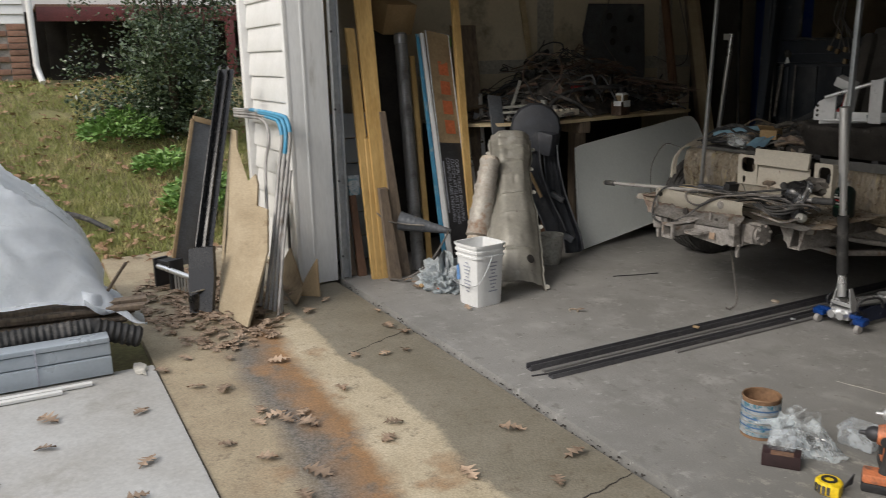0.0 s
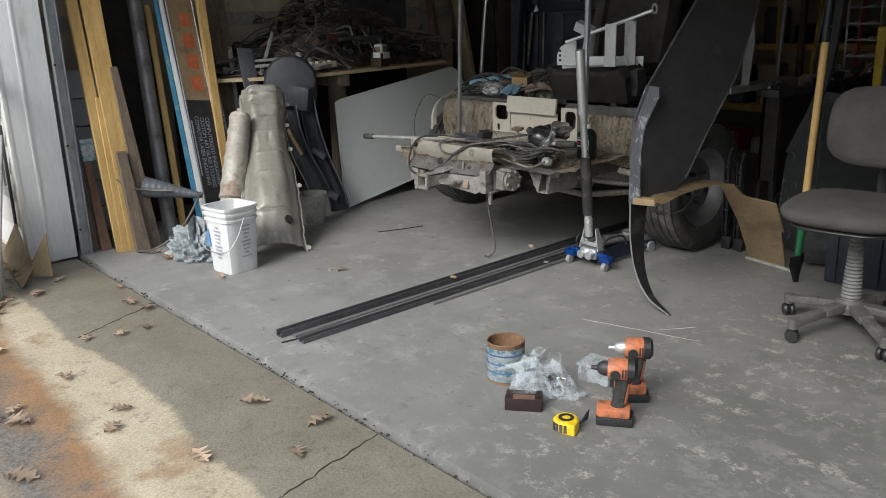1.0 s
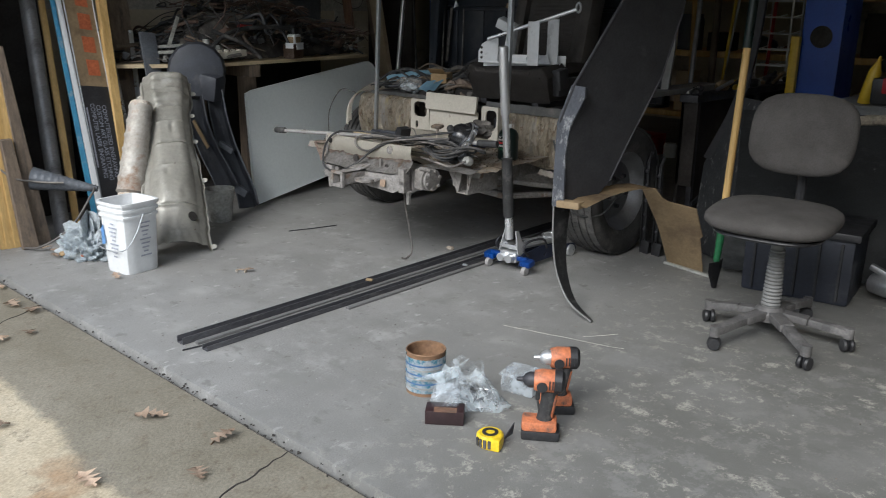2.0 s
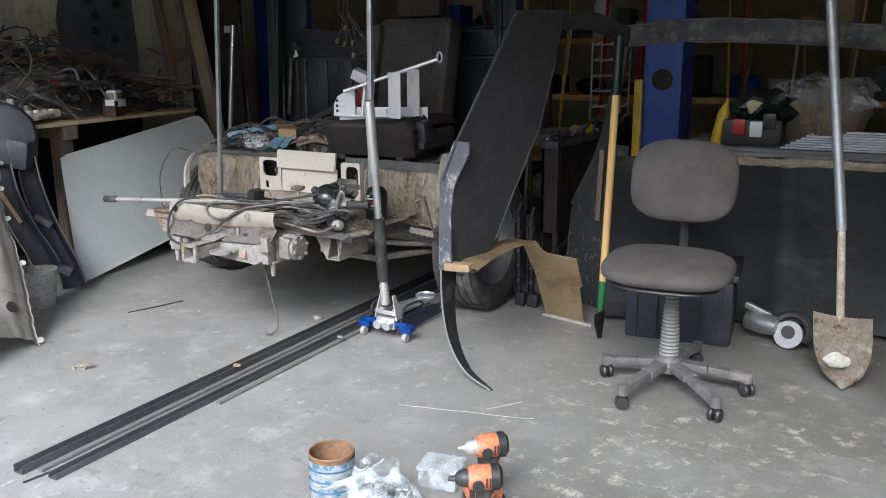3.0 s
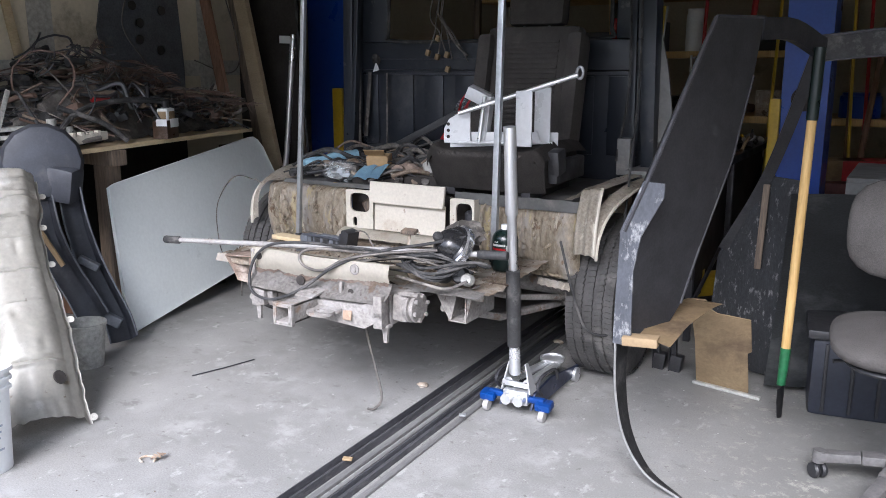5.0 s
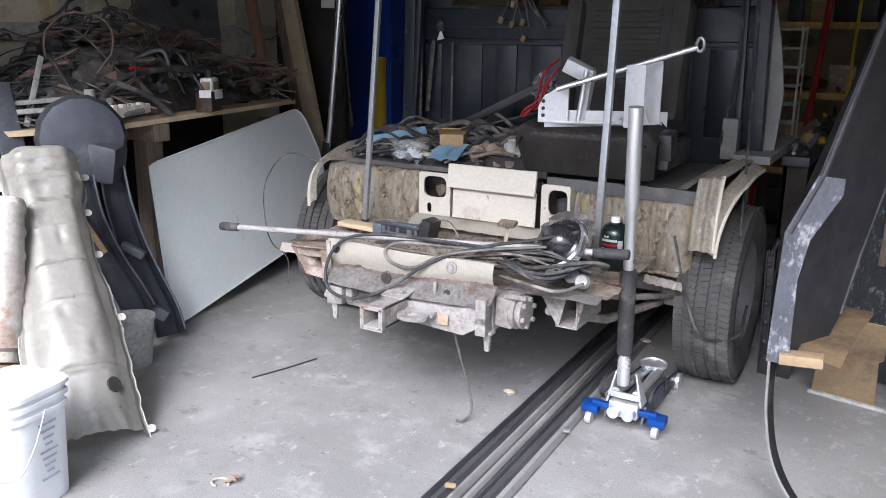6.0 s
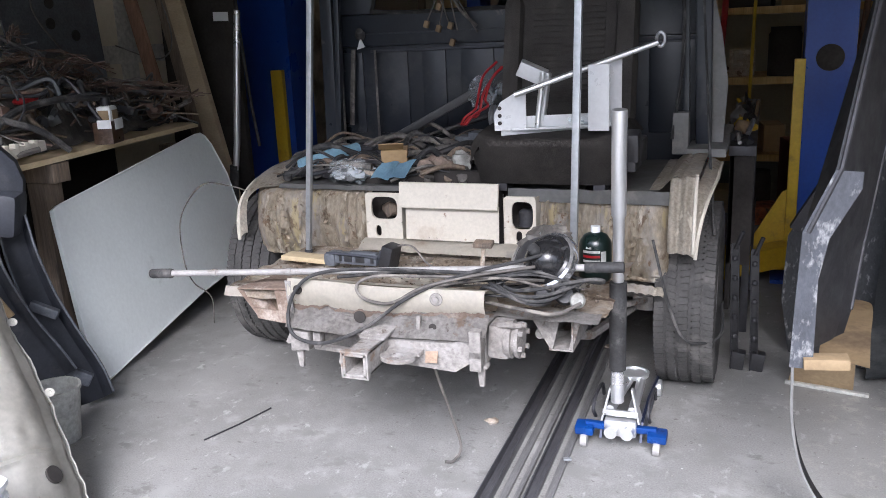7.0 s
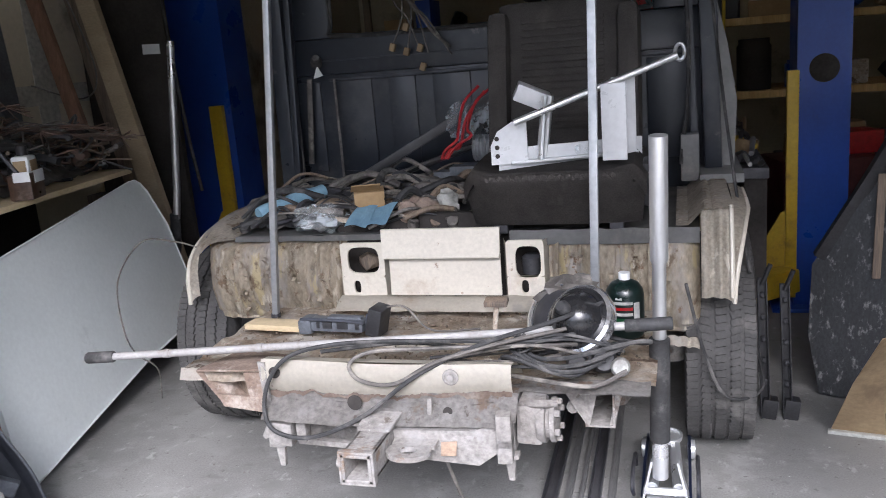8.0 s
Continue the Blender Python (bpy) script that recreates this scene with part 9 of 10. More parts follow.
# ---- body side shell, flare and boards beside the vehicle ----
def body_shell():
    t = thing("body_side_shell", (2.85, 1.9, 0.0), "black car body side shell standing on its edge", "car body shell")
    n = Vector((0.942, -0.336, 0))
    bm = B()
    plate(bm, [(2.660, 1.475, 0.455), (2.664, 1.468, 0.80), (2.726, 1.468, 0.955), (2.822, 1.76, 1.415), (2.912, 2.01, 1.42), (2.90, 1.96, 1.24), (2.866, 1.885, 0.969), (2.818, 1.75, 0.72), (2.79, 1.66, 0.55), (2.76, 1.58, 0.47)], n * 0.012)
    part("pillar", bm, M["black_plastic"], t)
    bm = B()
    tube(bm, [Vector(p) + n * 0.012 for p in ((2.664, 1.462, 0.80), (2.726, 1.462, 0.955), (2.822, 1.76, 1.415), (2.912, 2.01, 1.42))], 0.006, 6)
    tube(bm, [Vector(p) + n * 0.012 for p in ((2.90, 1.96, 1.24), (2.866, 1.885, 0.969), (2.818, 1.75, 0.72), (2.79, 1.66, 0.55))], 0.004, 6)
    part("pillar_edge", bm, M["dark_steel"], t)
    bm = B()
    f = [Vector(p) for p in ((2.652, 1.462, 0.452), (2.656, 1.460, 0.62), (2.662, 1.458, 0.80), (2.724, 1.455, 0.950), (2.784, 1.462, 0.945), (2.783, 1.464, 0.905), (2.722, 1.462, 0.785), (2.704, 1.464, 0.68), (2.706, 1.466, 0.45))]
    plate(bm, f, (0, 0.010, 0))
    part("arch_lip", bm, M["primer"], t, "grey primed arch lip with torn paint")
    def rail(pts, w, name, m="black_plastic", d=0.03):
        bm = B()
        sweep(bm, pts, w, d, Z if abs(pts[-1][2] - pts[0][2]) < 0.3 else X)
        part(name, bm, M[m], t)
    rail(curve([(2.912, 2.0, 1.385), (2.98, 2.2, 1.385), (3.055, 2.40, 1.325)], 4), 0.07, "roof_corner")
    rail(curve([(3.05, 2.41, 1.325), (3.30, 2.45, 1.350), (3.64, 2.48, 1.342), (3.90, 2.50, 1.325), (4.5, 2.55, 1.27)], 5), 0.085, "roof_rail", "black_rubber")
    bm = B()
    tube(bm, curve([(3.05, 2.39, 1.285), (3.30, 2.43, 1.305), (3.64, 2.46, 1.297), (3.90, 2.48, 1.28), (4.5, 2.53, 1.225)], 5), 0.004, 6)
    tube(bm, curve([(3.05, 2.39, 1.37), (3.30, 2.43, 1.395), (3.64, 2.46, 1.387), (3.90, 2.48, 1.37), (4.5, 2.53, 1.315)], 5), 0.005, 6)
    part("rail_edge", bm, M["dark_steel"], t)
    rail(curve([(3.045, 2.41, 1.33), (2.94, 2.60, 1.03), (2.84, 2.715, 0.775), (2.70, 2.77, 0.50)], 5), 0.045, "rear_pillar")
    bm = B()
    beam(bm, (2.868, 2.675, 0.80), (2.858, 2.665, 0.45), 0.026, 0.010, X, 0.003)
    part("brown_strip", bm, M["weathered"], t)
    bm = B()
    def low(u, w):
        x0, x1 = 2.95 + 0.04 * w, 4.6
        x = x0 + (x1 - x0) * u
        z = 0.03 + 0.77 * w
        return Vector((x, 2.46 + 0.32 * min(1, u * 2.2) + 0.02 * noise.noise((x * 4, z * 4, 2)) + 0.05 * math.sin(w * 3.1), z))
    sheet(bm, low, 40, 14, 0.006)
    lowp = part("lower_quarter", bm, M["dusty_black"], t, "dusty black lower quarter panel")
    bm = B()
    tube(bm, [low(i / 30, 0.97) + Vector((0, 0, 0.012 * noise.noise((i * 0.35, 0, 0)))) for i in (k / 3 for k in range(24, 91))], [0.022 + 0.016 * noise.noise((k * 0.31, 3, 0)) for k in range(24, 91)], 8)
    part("torn_foam_edge", bm, M["foam"], lowp)
    bm = B()
    plate(bm, [(2.86, 2.72, 0.83), (2.835, 2.715, 0.767), (2.676, 2.776, 0.471), (2.665, 2.76, 0.22), (2.70, 2.72, 0.01), (3.0, 2.60, 0.01), (3.02, 2.60, 0.83)], (0.004, 0.012, 0))
    part("quarter_edge", bm, M["scuffed"], t)
    # trailing rubber strip that bends to the floor
    bm = B()
    path = curve([(2.660, 1.465, 0.452), (2.668, 1.462, 0.30), (2.702, 1.458, 0.16), (2.775, 1.452, 0.058), (2.886, 1.448, 0.005)], 8)
    k = len(path)
    sheet(bm, lambda u, w: path[min(k - 1, round(w * (k - 1)))] + Vector((0.004 * u, 0.120 * (1 - w * 0.88) * u, 0)), 3, k - 1, 0.004)
    part("rubber_strip", bm, M["black_rubber"], t, "curved black rubber strip touching the floor")
    bm = B()
    tube(bm, path, 0.004, 6)
    part("strip_edge", bm, M["grey_panel"], t)


body_shell()


def arch_boards():
    t = thing("wood_block", (2.76, 1.43, 0.47), "pale wood block under the arch lip", "wood block")
    bm = B()
    box(bm, (2.735, 1.475, 0.470), (0.105, 0.05, 0.028), turn(0, -3, 4), 0.003)
    part("block", bm, M["hardboard"], t)
    t = thing("bent_hardboard", (2.9, 1.9, 0.0), "bent tan hardboard sheet lining the wheel arch", "hardboard")
    path = curve([(2.72, 1.50, 0.478), (2.735, 1.64, 0.505), (2.755, 1.78, 0.512), (2.765, 1.90, 0.50), (2.755, 2.02, 0.467)], 6)
    k = len(path)
    bm = B()
    sheet(bm, lambda u, w: path[min(k - 1, round(w * (k - 1)))] + Vector((0.11 * u, -0.055 * u * (1 - w), -0.004 * u)), 6, k - 1, 0.004)
    part("upper_sheet", bm, M["hardboard"], t)
    bm = B()
    plate(bm, [(2.745, 2.02, 0.465), (2.785, 2.07, 0.455), (2.80, 2.12, 0.405), (2.815, 2.145, 0.388), (2.919, 2.227, 0.356), (2.915, 2.33, 0.20), (2.90, 2.335, 0.19), (2.905, 2.39, 0.012), (2.695, 2.43, 0.012), (2.72, 2.25, 0.24)], (0.002, 0.005, 0.002))
    part("drop_sheet", bm, M["hardboard"], t)
    bm = B()
    beam(bm, (2.685, 2.425, 0.006), (2.955, 2.37, 0.006), 0.02, 0.012, Y, 0.002)
    part("base_flange", bm, M["pale_part"], t)


arch_boards()


def shovels():
    t = thing("short_spade", (3.04, 2.2, 0.0), "narrow spade with yellow wooden shaft and green socket", "spade")
    bm = B()
    tube(bm, [(3.046, 2.235, 0.25), (3.058, 2.275, 1.10)], 0.0165, 12)
    part("shaft", bm, M["pine"], t)
    bm = B()
    tube(bm, [(3.042, 2.23, 0.13), (3.047, 2.238, 0.27)], [0.015, 0.019], 12)
    part("socket", bm, M["green"], t)
    bm = B()
    tube(bm, [(3.058, 2.272, 1.085), (3.062, 2.285, 1.33)], 0.020, 12)
    part("upper_grip", bm, M["bottle_green"], t)
    bm = B()
    def bl(u, w):
        s = (u - 0.5) * 2
        wd = 0.060 * (1 - 0.75 * max(0, w - 0.35) / 0.65)
        return Vector((3.04 + 0.014 * (1 - s * s), 2.232 + s * wd * 1.2, 0.135 - 0.13 * w))
    sheet(bm, bl, 10, 10, 0.003)
    part("blade", bm, M["dark_steel"], t)
    t = thing("round_point_shovel", (4.03, 2.15, 0.0), "rusty round-point shovel with grey metal shaft", "shovel")
    bm = B()
    tube(bm, [(3.86, 2.30, 1.45), (3.985, 2.22, 0.60)], 0.019, 12)
    part("shaft", bm, M["galv"], t)
    bm = B()
    tube(bm, [(3.985, 2.22, 0.60), (4.02, 2.19, 0.20)], 0.015, 12)
    part("socket", bm, M["rusty"], t)
    bm = B()
    def b2(u, w):
        s = (u - 0.5) * 2
        wd = 0.105 * math.sqrt(max(0.02, 1 - max(0, (w - 0.3) / 0.7) ** 2))
        return Vector((4.02 + s * wd + 0.03 * w, 2.185 - 0.08 * w - 0.03 * (1 - s * s) + 0.03, 0.27 - 0.262 * w))
    sheet(bm, b2, 12, 14, 0.003)
    bld = part("blade", bm, M["rusty"], t)
    bm = B()
    blob(bm, (4.03, 2.075, 0.13), (0.045, 0.012, 0.03), 5, 0.5, 2)
    part("plaster_lump", bm, M["tape"], bld)


shovels()


def tool_tub():
    t = thing("storage_tote", (3.3, 2.5, 0.0), "dark blue plastic storage tote behind the chair", "tote")
    R = at(3.33, 2.53, 0, 0, 0, 8)
    Q = R.to_3x3().to_4x4()
    bm = B()
    box(bm, R @ Vector((0, 0, 0.15)), (0.46, 0.36, 0.30), Q, 0.02)
    part("body", bm, mat("navy_plastic", (0.022, 0.026, 0.038), (0.016, 0.019, 0.029), 0.5, 0, 6, 80, 0.08, (0.06, 0.062, 0.07), 0.62, 6), t)
    bm = B()
    box(bm, R @ Vector((0, 0, 0.315)), (0.50, 0.40, 0.035), Q, 0.01)
    part("lid", bm, M["black_plastic"], t)
    for k in range(5):
        bm = B()
        box(bm, R @ Vector((-0.18 + 0.09 * k, -0.184, 0.15)), (0.012, 0.012, 0.26), Q, 0.003)
        part("rib", bm, M["black_plastic"], t)
    t = thing("circular_saw", (3.74, 2.55, 0.0), "old metal circular saw lying on the floor", "circular saw")
    bm = B()
    lathe(bm, [(0.0, -0.004), (0.06, -0.004), (0.063, 0.0), (0.06, 0.004), (0.0, 0.004)], at(3.80, 2.50, 0.065, 65, 0, -10), 28)
    part("blade", bm, M["steel"], t)
    bm = B()
    lathe(bm, [(0.02, -0.006), (0.028, -0.006), (0.028, 0.01), (0.0, 0.01)], at(3.80, 2.495, 0.077, 65, 0, -10), 18)
    part("arbor", bm, M["black_plastic"], t)
    bm = B()
    tube(bm, [Vector((3.81, 2.52, 0.075)) + at(0, 0, 0, 65, 0, -10).to_3x3() @ Vector((0.075 * math.cos(a), 0.075 * math.sin(a), 0)) for a in (2.6 - 0.35 * i for i in range(10))], 0.02, 8)
    part("guard", bm, M["black_plastic"], t)
    bm = B()
    lathe(bm, [(0.0, -0.08), (0.045, -0.075), (0.05, 0.0), (0.04, 0.07), (0.0, 0.075)], at(3.69, 2.55, 0.085, 90, 0, 70), 16)
    box(bm, (3.66, 2.56, 0.14), (0.12, 0.03, 0.03), turn(0, 20, 0), 0.01)
    part("motor", bm, M["steel"], t)


tool_tub()


# ---- behind: the vehicle's rear side, table and shelving ----
def rear_body_side():
    # made-up narrow bench in place of the vehicle's rear body side
    t = thing("rear_side_stand_in", (2.6, 3.6, 0.0), "narrow black bench-shaped stand-in for the vehicle's rear side", "bench")
    bm = B()
    span(bm, (2.44, 2.90, 0.76), (2.545, 5.0, 0.80), 0.004)
    part("top", bm, M["dark_steel"], t)
    bm = B()
    span(bm, (2.445, 2.92, 0.10), (2.465, 5.0, 0.76), 0.003)
    span(bm, (2.445, 2.92, 0.30), (2.54, 2.94, 0.76), 0.003)
    part("side", bm, M["void"], t)
    for y in (2.93, 3.7, 4.9):
        bm = B()
        span(bm, (2.51, y, 0.0), (2.54, y + 0.03, 0.76), 0.003)
        part("leg", bm, M["dark_steel"], t)
    bm = B()
    beam(bm, (2.546, 2.94, 0.20), (2.546, 3.7, 0.42), 0.03, 0.01, Z, 0.002)
    part("brace", bm, M["dark_steel"], t)
    rnd = random.Random(15)
    for i in range(34):
        y, x = rnd.uniform(2.92, 4.6), rnd.uniform(2.455, 2.53)
        bm = B()
        s = rnd.uniform(0.02, 0.07)
        if i % 2:
            tube(bm, [(x, y - s, 0.812), (x + rnd.uniform(-0.04, 0.04), y + s * 1.5, 0.82 + rnd.uniform(0, 0.06))], rnd.uniform(0.005, 0.012), 7)
        else:
            blob(bm, (x, y, 0.80 + s * 0.4), (s * 0.7, s, s * 0.6), i, 0.4, 2)
        solo("bench_tool", bm, rnd.choice([M["dark_steel"], M["steel"], M["hardboard"], M["black_plastic"], M["yellow"], M["pale_part"]]), "small greasy tool lying on the bench-shaped rear side", "tool", "tools on the steel bench", at=(x, y, 0.80))


rear_body_side()


def side_table():
    t = thing("steel_table", (3.7, 3.3, 0.0), "grey steel table with clutter", "table")
    bm = B()
    span(bm, (3.13, 3.02, 0.785), (4.9, 3.65, 0.805), 0.003)
    span(bm, (3.13, 3.02, 0.73), (4.9, 3.04, 0.785), 0.003)
    part("top", bm, M["grey_panel"], t)
    for x in (3.2, 4.8):
        for y in (3.08, 3.6):
            bm = B()
            span(bm, (x, y, 0), (x + 0.04, y + 0.04, 0.785), 0.003)
            part("leg", bm, M["dark_steel"], t)
    t = thing("yellow_bottle", (3.30, 3.12, 0.805), "small yellow glue bottle on the table", "bottle")
    bm = B()
    lathe(bm, [(0.028, 0), (0.03, 0.01), (0.03, 0.16), (0.01, 0.21), (0.006, 0.235), (0.0, 0.235)], at(3.30, 3.14, 0.805, 0, 12, 0), 16)
    part("body", bm, M["yellow"], t)
    t = thing("toolbag", (3.47, 3.2, 0.805), "open dark toolbag with labelled bottles", "toolbag")
    bm = B()
    box(bm, (3.47, 3.2, 0.87), (0.28, 0.2, 0.13), turn(0, 0, 5), 0.02)
    part("bag", bm, M["black_plastic"], t)
    for x, m, z in ((3.42, "red", 0.90), (3.50, "pail", 0.89), (3.56, "bottle_green", 0.93)):
        bm = B()
        box(bm, (x, 3.092, z), (0.06, 0.02, 0.075), None, 0.006)
        part("label", bm, M[m], t)
    bm = B()
    blob(bm, (3.52, 3.22, 0.99), (0.16, 0.10, 0.09), 12, 0.4)
    part("cloth", bm, M["bottle_green"], t)
    bm = B()
    blob(bm, (3.47, 3.15, 1.0), (0.05, 0.04, 0.04), 3, 0.4, 2)
    part("pale_ball", bm, M["plywood"], t)
    t = thing("plastic_wrapped_bundle", (3.75, 3.25, 0.805), "dusty bundle wrapped in clear plastic", "bundle")
    bm = B()
    blob(bm, (3.78, 3.28, 1.05), (0.22, 0.14, 0.10), 21, 0.45)
    part("film", bm, M["tub"], t)
    bm = B()
    blob(bm, (3.78, 3.28, 0.96), (0.20, 0.13, 0.16), 22, 0.3)
    part("bundle", bm, M["weathered"], t)
    for k in range(8):
        bm = B()
        span(bm, (3.62 + 0.02 * k, 3.06 + 0.02 * k, 0.806 + 0.01 * k), (4.25, 3.10 + 0.02 * k, 0.815 + 0.01 * k), 0.002)
        solo("metal_strip", bm, M["galv"] if k % 3 else M["steel"], "narrow metal strip stacked on the table", "metal strip", "metal strips on the table", at=(3.62 + 0.02 * k, 3.06 + 0.02 * k, 0.806))


side_table()


def wire_rack():
    t = thing("wire_rack", (2.08, 4.95, 0.0), "white wire letter rack standing in the dark", "rack")
    bm = B()
    for x in (1.97, 2.20):
        tube(bm, [(x, 4.95, 0.0), (x, 4.95, 1.33)], 0.008, 6)
        tube(bm, [(x, 5.15, 0.0), (x, 5.15, 1.33)], 0.006, 6)
    part("upright", bm, M["white_siding"], t)
    for k in range(7):
        z = 0.62 + 0.115 * k
        bm = B()
        for y in (4.95, 5.05, 5.15):
            tube(bm, [(1.97, y, z), (2.20, y, z)], 0.006, 6)
        for x in (1.97, 2.085, 2.20):
            tube(bm, [(x, 4.95, z), (x, 5.15, z + 0.02)], 0.004, 6)
        part("wire_shelf", bm, M["white_siding"], t)


wire_rack()


def shelving():
    rnd = random.Random(52)
    t = thing("storage_shelving", (2.4, 5.4, 0.0), "rough timber storage shelving packed along the rear", "shelving")
    for z in (0.42, 0.92, 1.36, 1.79, 2.2):
        bm = B()
        span(bm, (0.2, 5.2, z - 0.045), (5.6, 5.9, z), 0.003)
        part("shelf", bm, M["pine"], t)
    for x in (0.2, 1.5, 3.72, 4.9, 5.55):
        bm = B()
        span(bm, (x, 5.16, 0.0), (x + 0.045, 5.2, 2.5), 0.003)
        part("upright", bm, M["weathered"], t)
    mats = ["card", "black_plastic", "grey_plastic", "redwood", "void", "dark_steel", "red", "bottle_green", "weathered", "card", "rusty", "blue", "plywood"]
    for z in (0.0, 0.42, 0.92, 1.36, 1.79):
        x = 0.3
        while x < 5.4:
            w, h, d = rnd.uniform(0.08, 0.34), rnd.uniform(0.08, 0.33), rnd.uniform(0.15, 0.4)
            kind = rnd.random()
            bm = B()
            y = 5.24 + rnd.uniform(0, 0.1)
            if kind < 0.5:
                box(bm, (x + w / 2, y + d / 2, z + h / 2), (w, d, h), turn(0, 0, rnd.uniform(-9, 9)), 0.006)
                solo("storage_box", bm, M[rnd.choice(mats)], "worn box stored on the shelving", "box", "boxes on the shelving", at=(x, y, z))
            elif kind < 0.75:
                r = w * 0.4
                lathe(bm, [(0.0, 0), (r, 0.0), (r, h * 0.85), (r * 0.9, h * 0.9), (r * 0.9, h), (0, h)], at(x + w / 2, y + r, z), 18)
                solo("paint_can", bm, M[rnd.choice(mats + ["steel", "galv", "pail"])], "old can stored on the shelving", "can", "cans on the shelving", at=(x + w / 2, y, z))
            else:
                blob(bm, (x + w / 2, y + 0.12, z + h * 0.4), (w * 0.5, 0.12, h * 0.42), int(x * 100), 0.4, 2)
                solo("stored_bundle", bm, M[rnd.choice(mats)], "lumpy bundle stored on the shelving", "bundle", "bundles on the shelving", at=(x, y, z))
            x += w + rnd.uniform(0.01, 0.12)
    # long things hanging and leaning before the shelving
    for i in range(16):
        x = rnd.uniform(0.9, 4.6)
        bm = B()
        y = 5.0 + rnd.uniform(-0.1, 0.1)
        tube(bm, [(x, y, 0.0), (x + rnd.uniform(-0.15, 0.15), y + 0.12, rnd.uniform(1.3, 2.3))], rnd.uniform(0.008, 0.02), 8)
        solo("tool_handle", bm, M[rnd.choice(["pine", "weathered", "redwood", "galv", "yellow", "red"])], "long tool handle leaning on the shelving", "handle", "handles by the shelving", at=(x, y, 0))
    bm = B()
    box(bm, (2.95, 4.6, 0.30), (0.5, 0.4, 0.6), turn(0, 0, 12), 0.01)
    solo("red_tool_chest", bm, M["deck_red"], "red tool chest in the dark behind the lift post", "tool chest", at=(2.95, 4.6, 0))
    for x, y, z, m in ((2.95, 4.6, 0.6, "hardboard"), (3.1, 4.65, 0.6, "red"), (2.55, 5.05, 0.0, "orange")):
        bm = B()
        box(bm, (x, y, z + 0.06), (0.3, 0.2, 0.12), turn(0, 0, 20), 0.01)
        solo("parts_case", bm, M[m], "small coloured parts case", "case", at=(x, y, z))


shelving()


def black_stands():
    for x, y, h in ((2.505, 2.53, 0.49), (2.575, 2.53, 0.47)):
        t = thing("black_strut", (x, y, 0), "black perforated steel strut standing beside the tyre", "strut", "black struts")
        bm = B()
        beam(bm, (x, y, 0.0), (x - 0.015, y + 0.01, h), 0.030, 0.006, X, 0.001)
        for o in (-0.013, 0.013):
            beam(bm, (x + o, y - 0.012, 0.0), (x - 0.015 + o, y - 0.002, h), 0.004, 0.024, X, 0.001)
        body = part("channel", bm, M["black_plastic"], t)
        for k in range(6):
            bm = B()
            f = (k + 0.7) / 6.4
            lathe(bm, [(0.0, 0), (0.010, 0.0), (0.010, 0.008), (0.005, 0.012), (0.0, 0.012)], at(x - 0.015 * f, y - 0.004, h * f, 90, 0, 0), 10)
            part("bolt", bm, M["dark_steel"], body)
        bm = B()
        box(bm, (x + 0.012, y, 0.035), (0.05, 0.05, 0.07), turn(0, 8, 0), 0.006)
        part("foot", bm, M["black_plastic"], t)
        bm = B()
        tube(bm, [(x - 0.015, y, h - 0.02), (x + 0.01, y - 0.01, h + 0.05)], 0.008, 7)
        part("end_pin", bm, M["black_plastic"], t)


black_stands()


def floor_marks():
    rnd = random.Random(61)
    bm = B()
    for x0, y0, x1, y1, w in ((2.645, 1.175, 3.13, 1.304, 0.004), (2.95, 1.30, 3.03, 1.42, 0.003)):
        pts = [(x0 + (x1 - x0) * i / 10 + rnd.uniform(-0.004, 0.004), y0 + (y1 - y0) * i / 10 + rnd.uniform(-0.004, 0.004), 0.0008) for i in range(11)]
        for a, b in zip(pts, pts[1:]):
            beam(bm, a, b, w * rnd.uniform(0.5, 1.2), 0.001, X, 0)
    solo("scratch_marks", bm, M["tape"], "thin pale scratches on the concrete floor", "scratches", kind="stuff")
    bm = B()
    for _ in range(500):
        x, y = rnd.uniform(0.1, 4.4), rnd.uniform(0.1, 2.6)
        s = rnd.uniform(0.001, 0.004)
        box(bm, (x, y, s / 3), (s * 1.5, s, s * 0.7), turn(0, 0, rnd.uniform(0, 180)))
    solo("floor_grit", bm, M["frame"], "grit and small crumbs on the floor", "grit", kind="stuff")
    for x, y, r in ((1.30, 0.83, 0.028),):
        bm = B()
        tube(bm, [(x + r * math.cos(a), y + r * 0.8 * math.sin(a), 0.005) for a in (6.283 * i / 16 for i in range(13))], 0.004, 6)
        solo("wire_ring", bm, M["rusty"], "small bent wire ring on the floor", "ring", at=(x, y, 0))
    for x, y in ((1.75, 1.83), (2.02, 2.6)):
        bm = B()
        blob(bm, (x, y, 0.01), (0.025, 0.018, 0.01), int(x * 9), 0.4, 2)
        solo("rust_lump", bm, M["rusty"], "small rust lump on the floor", "lump", at=(x, y, 0))
    bm = B()
    tube(bm, [(0.855, 1.446, 0.004), (0.903, 1.580, 0.004), (0.943, 1.725, 0.004)], 0.0028, 5)
    solo("wire_piece", bm, M["dark_steel"], "thin wire lying on the floor", "wire", at=(0.855, 1.446, 0))


floor_marks()


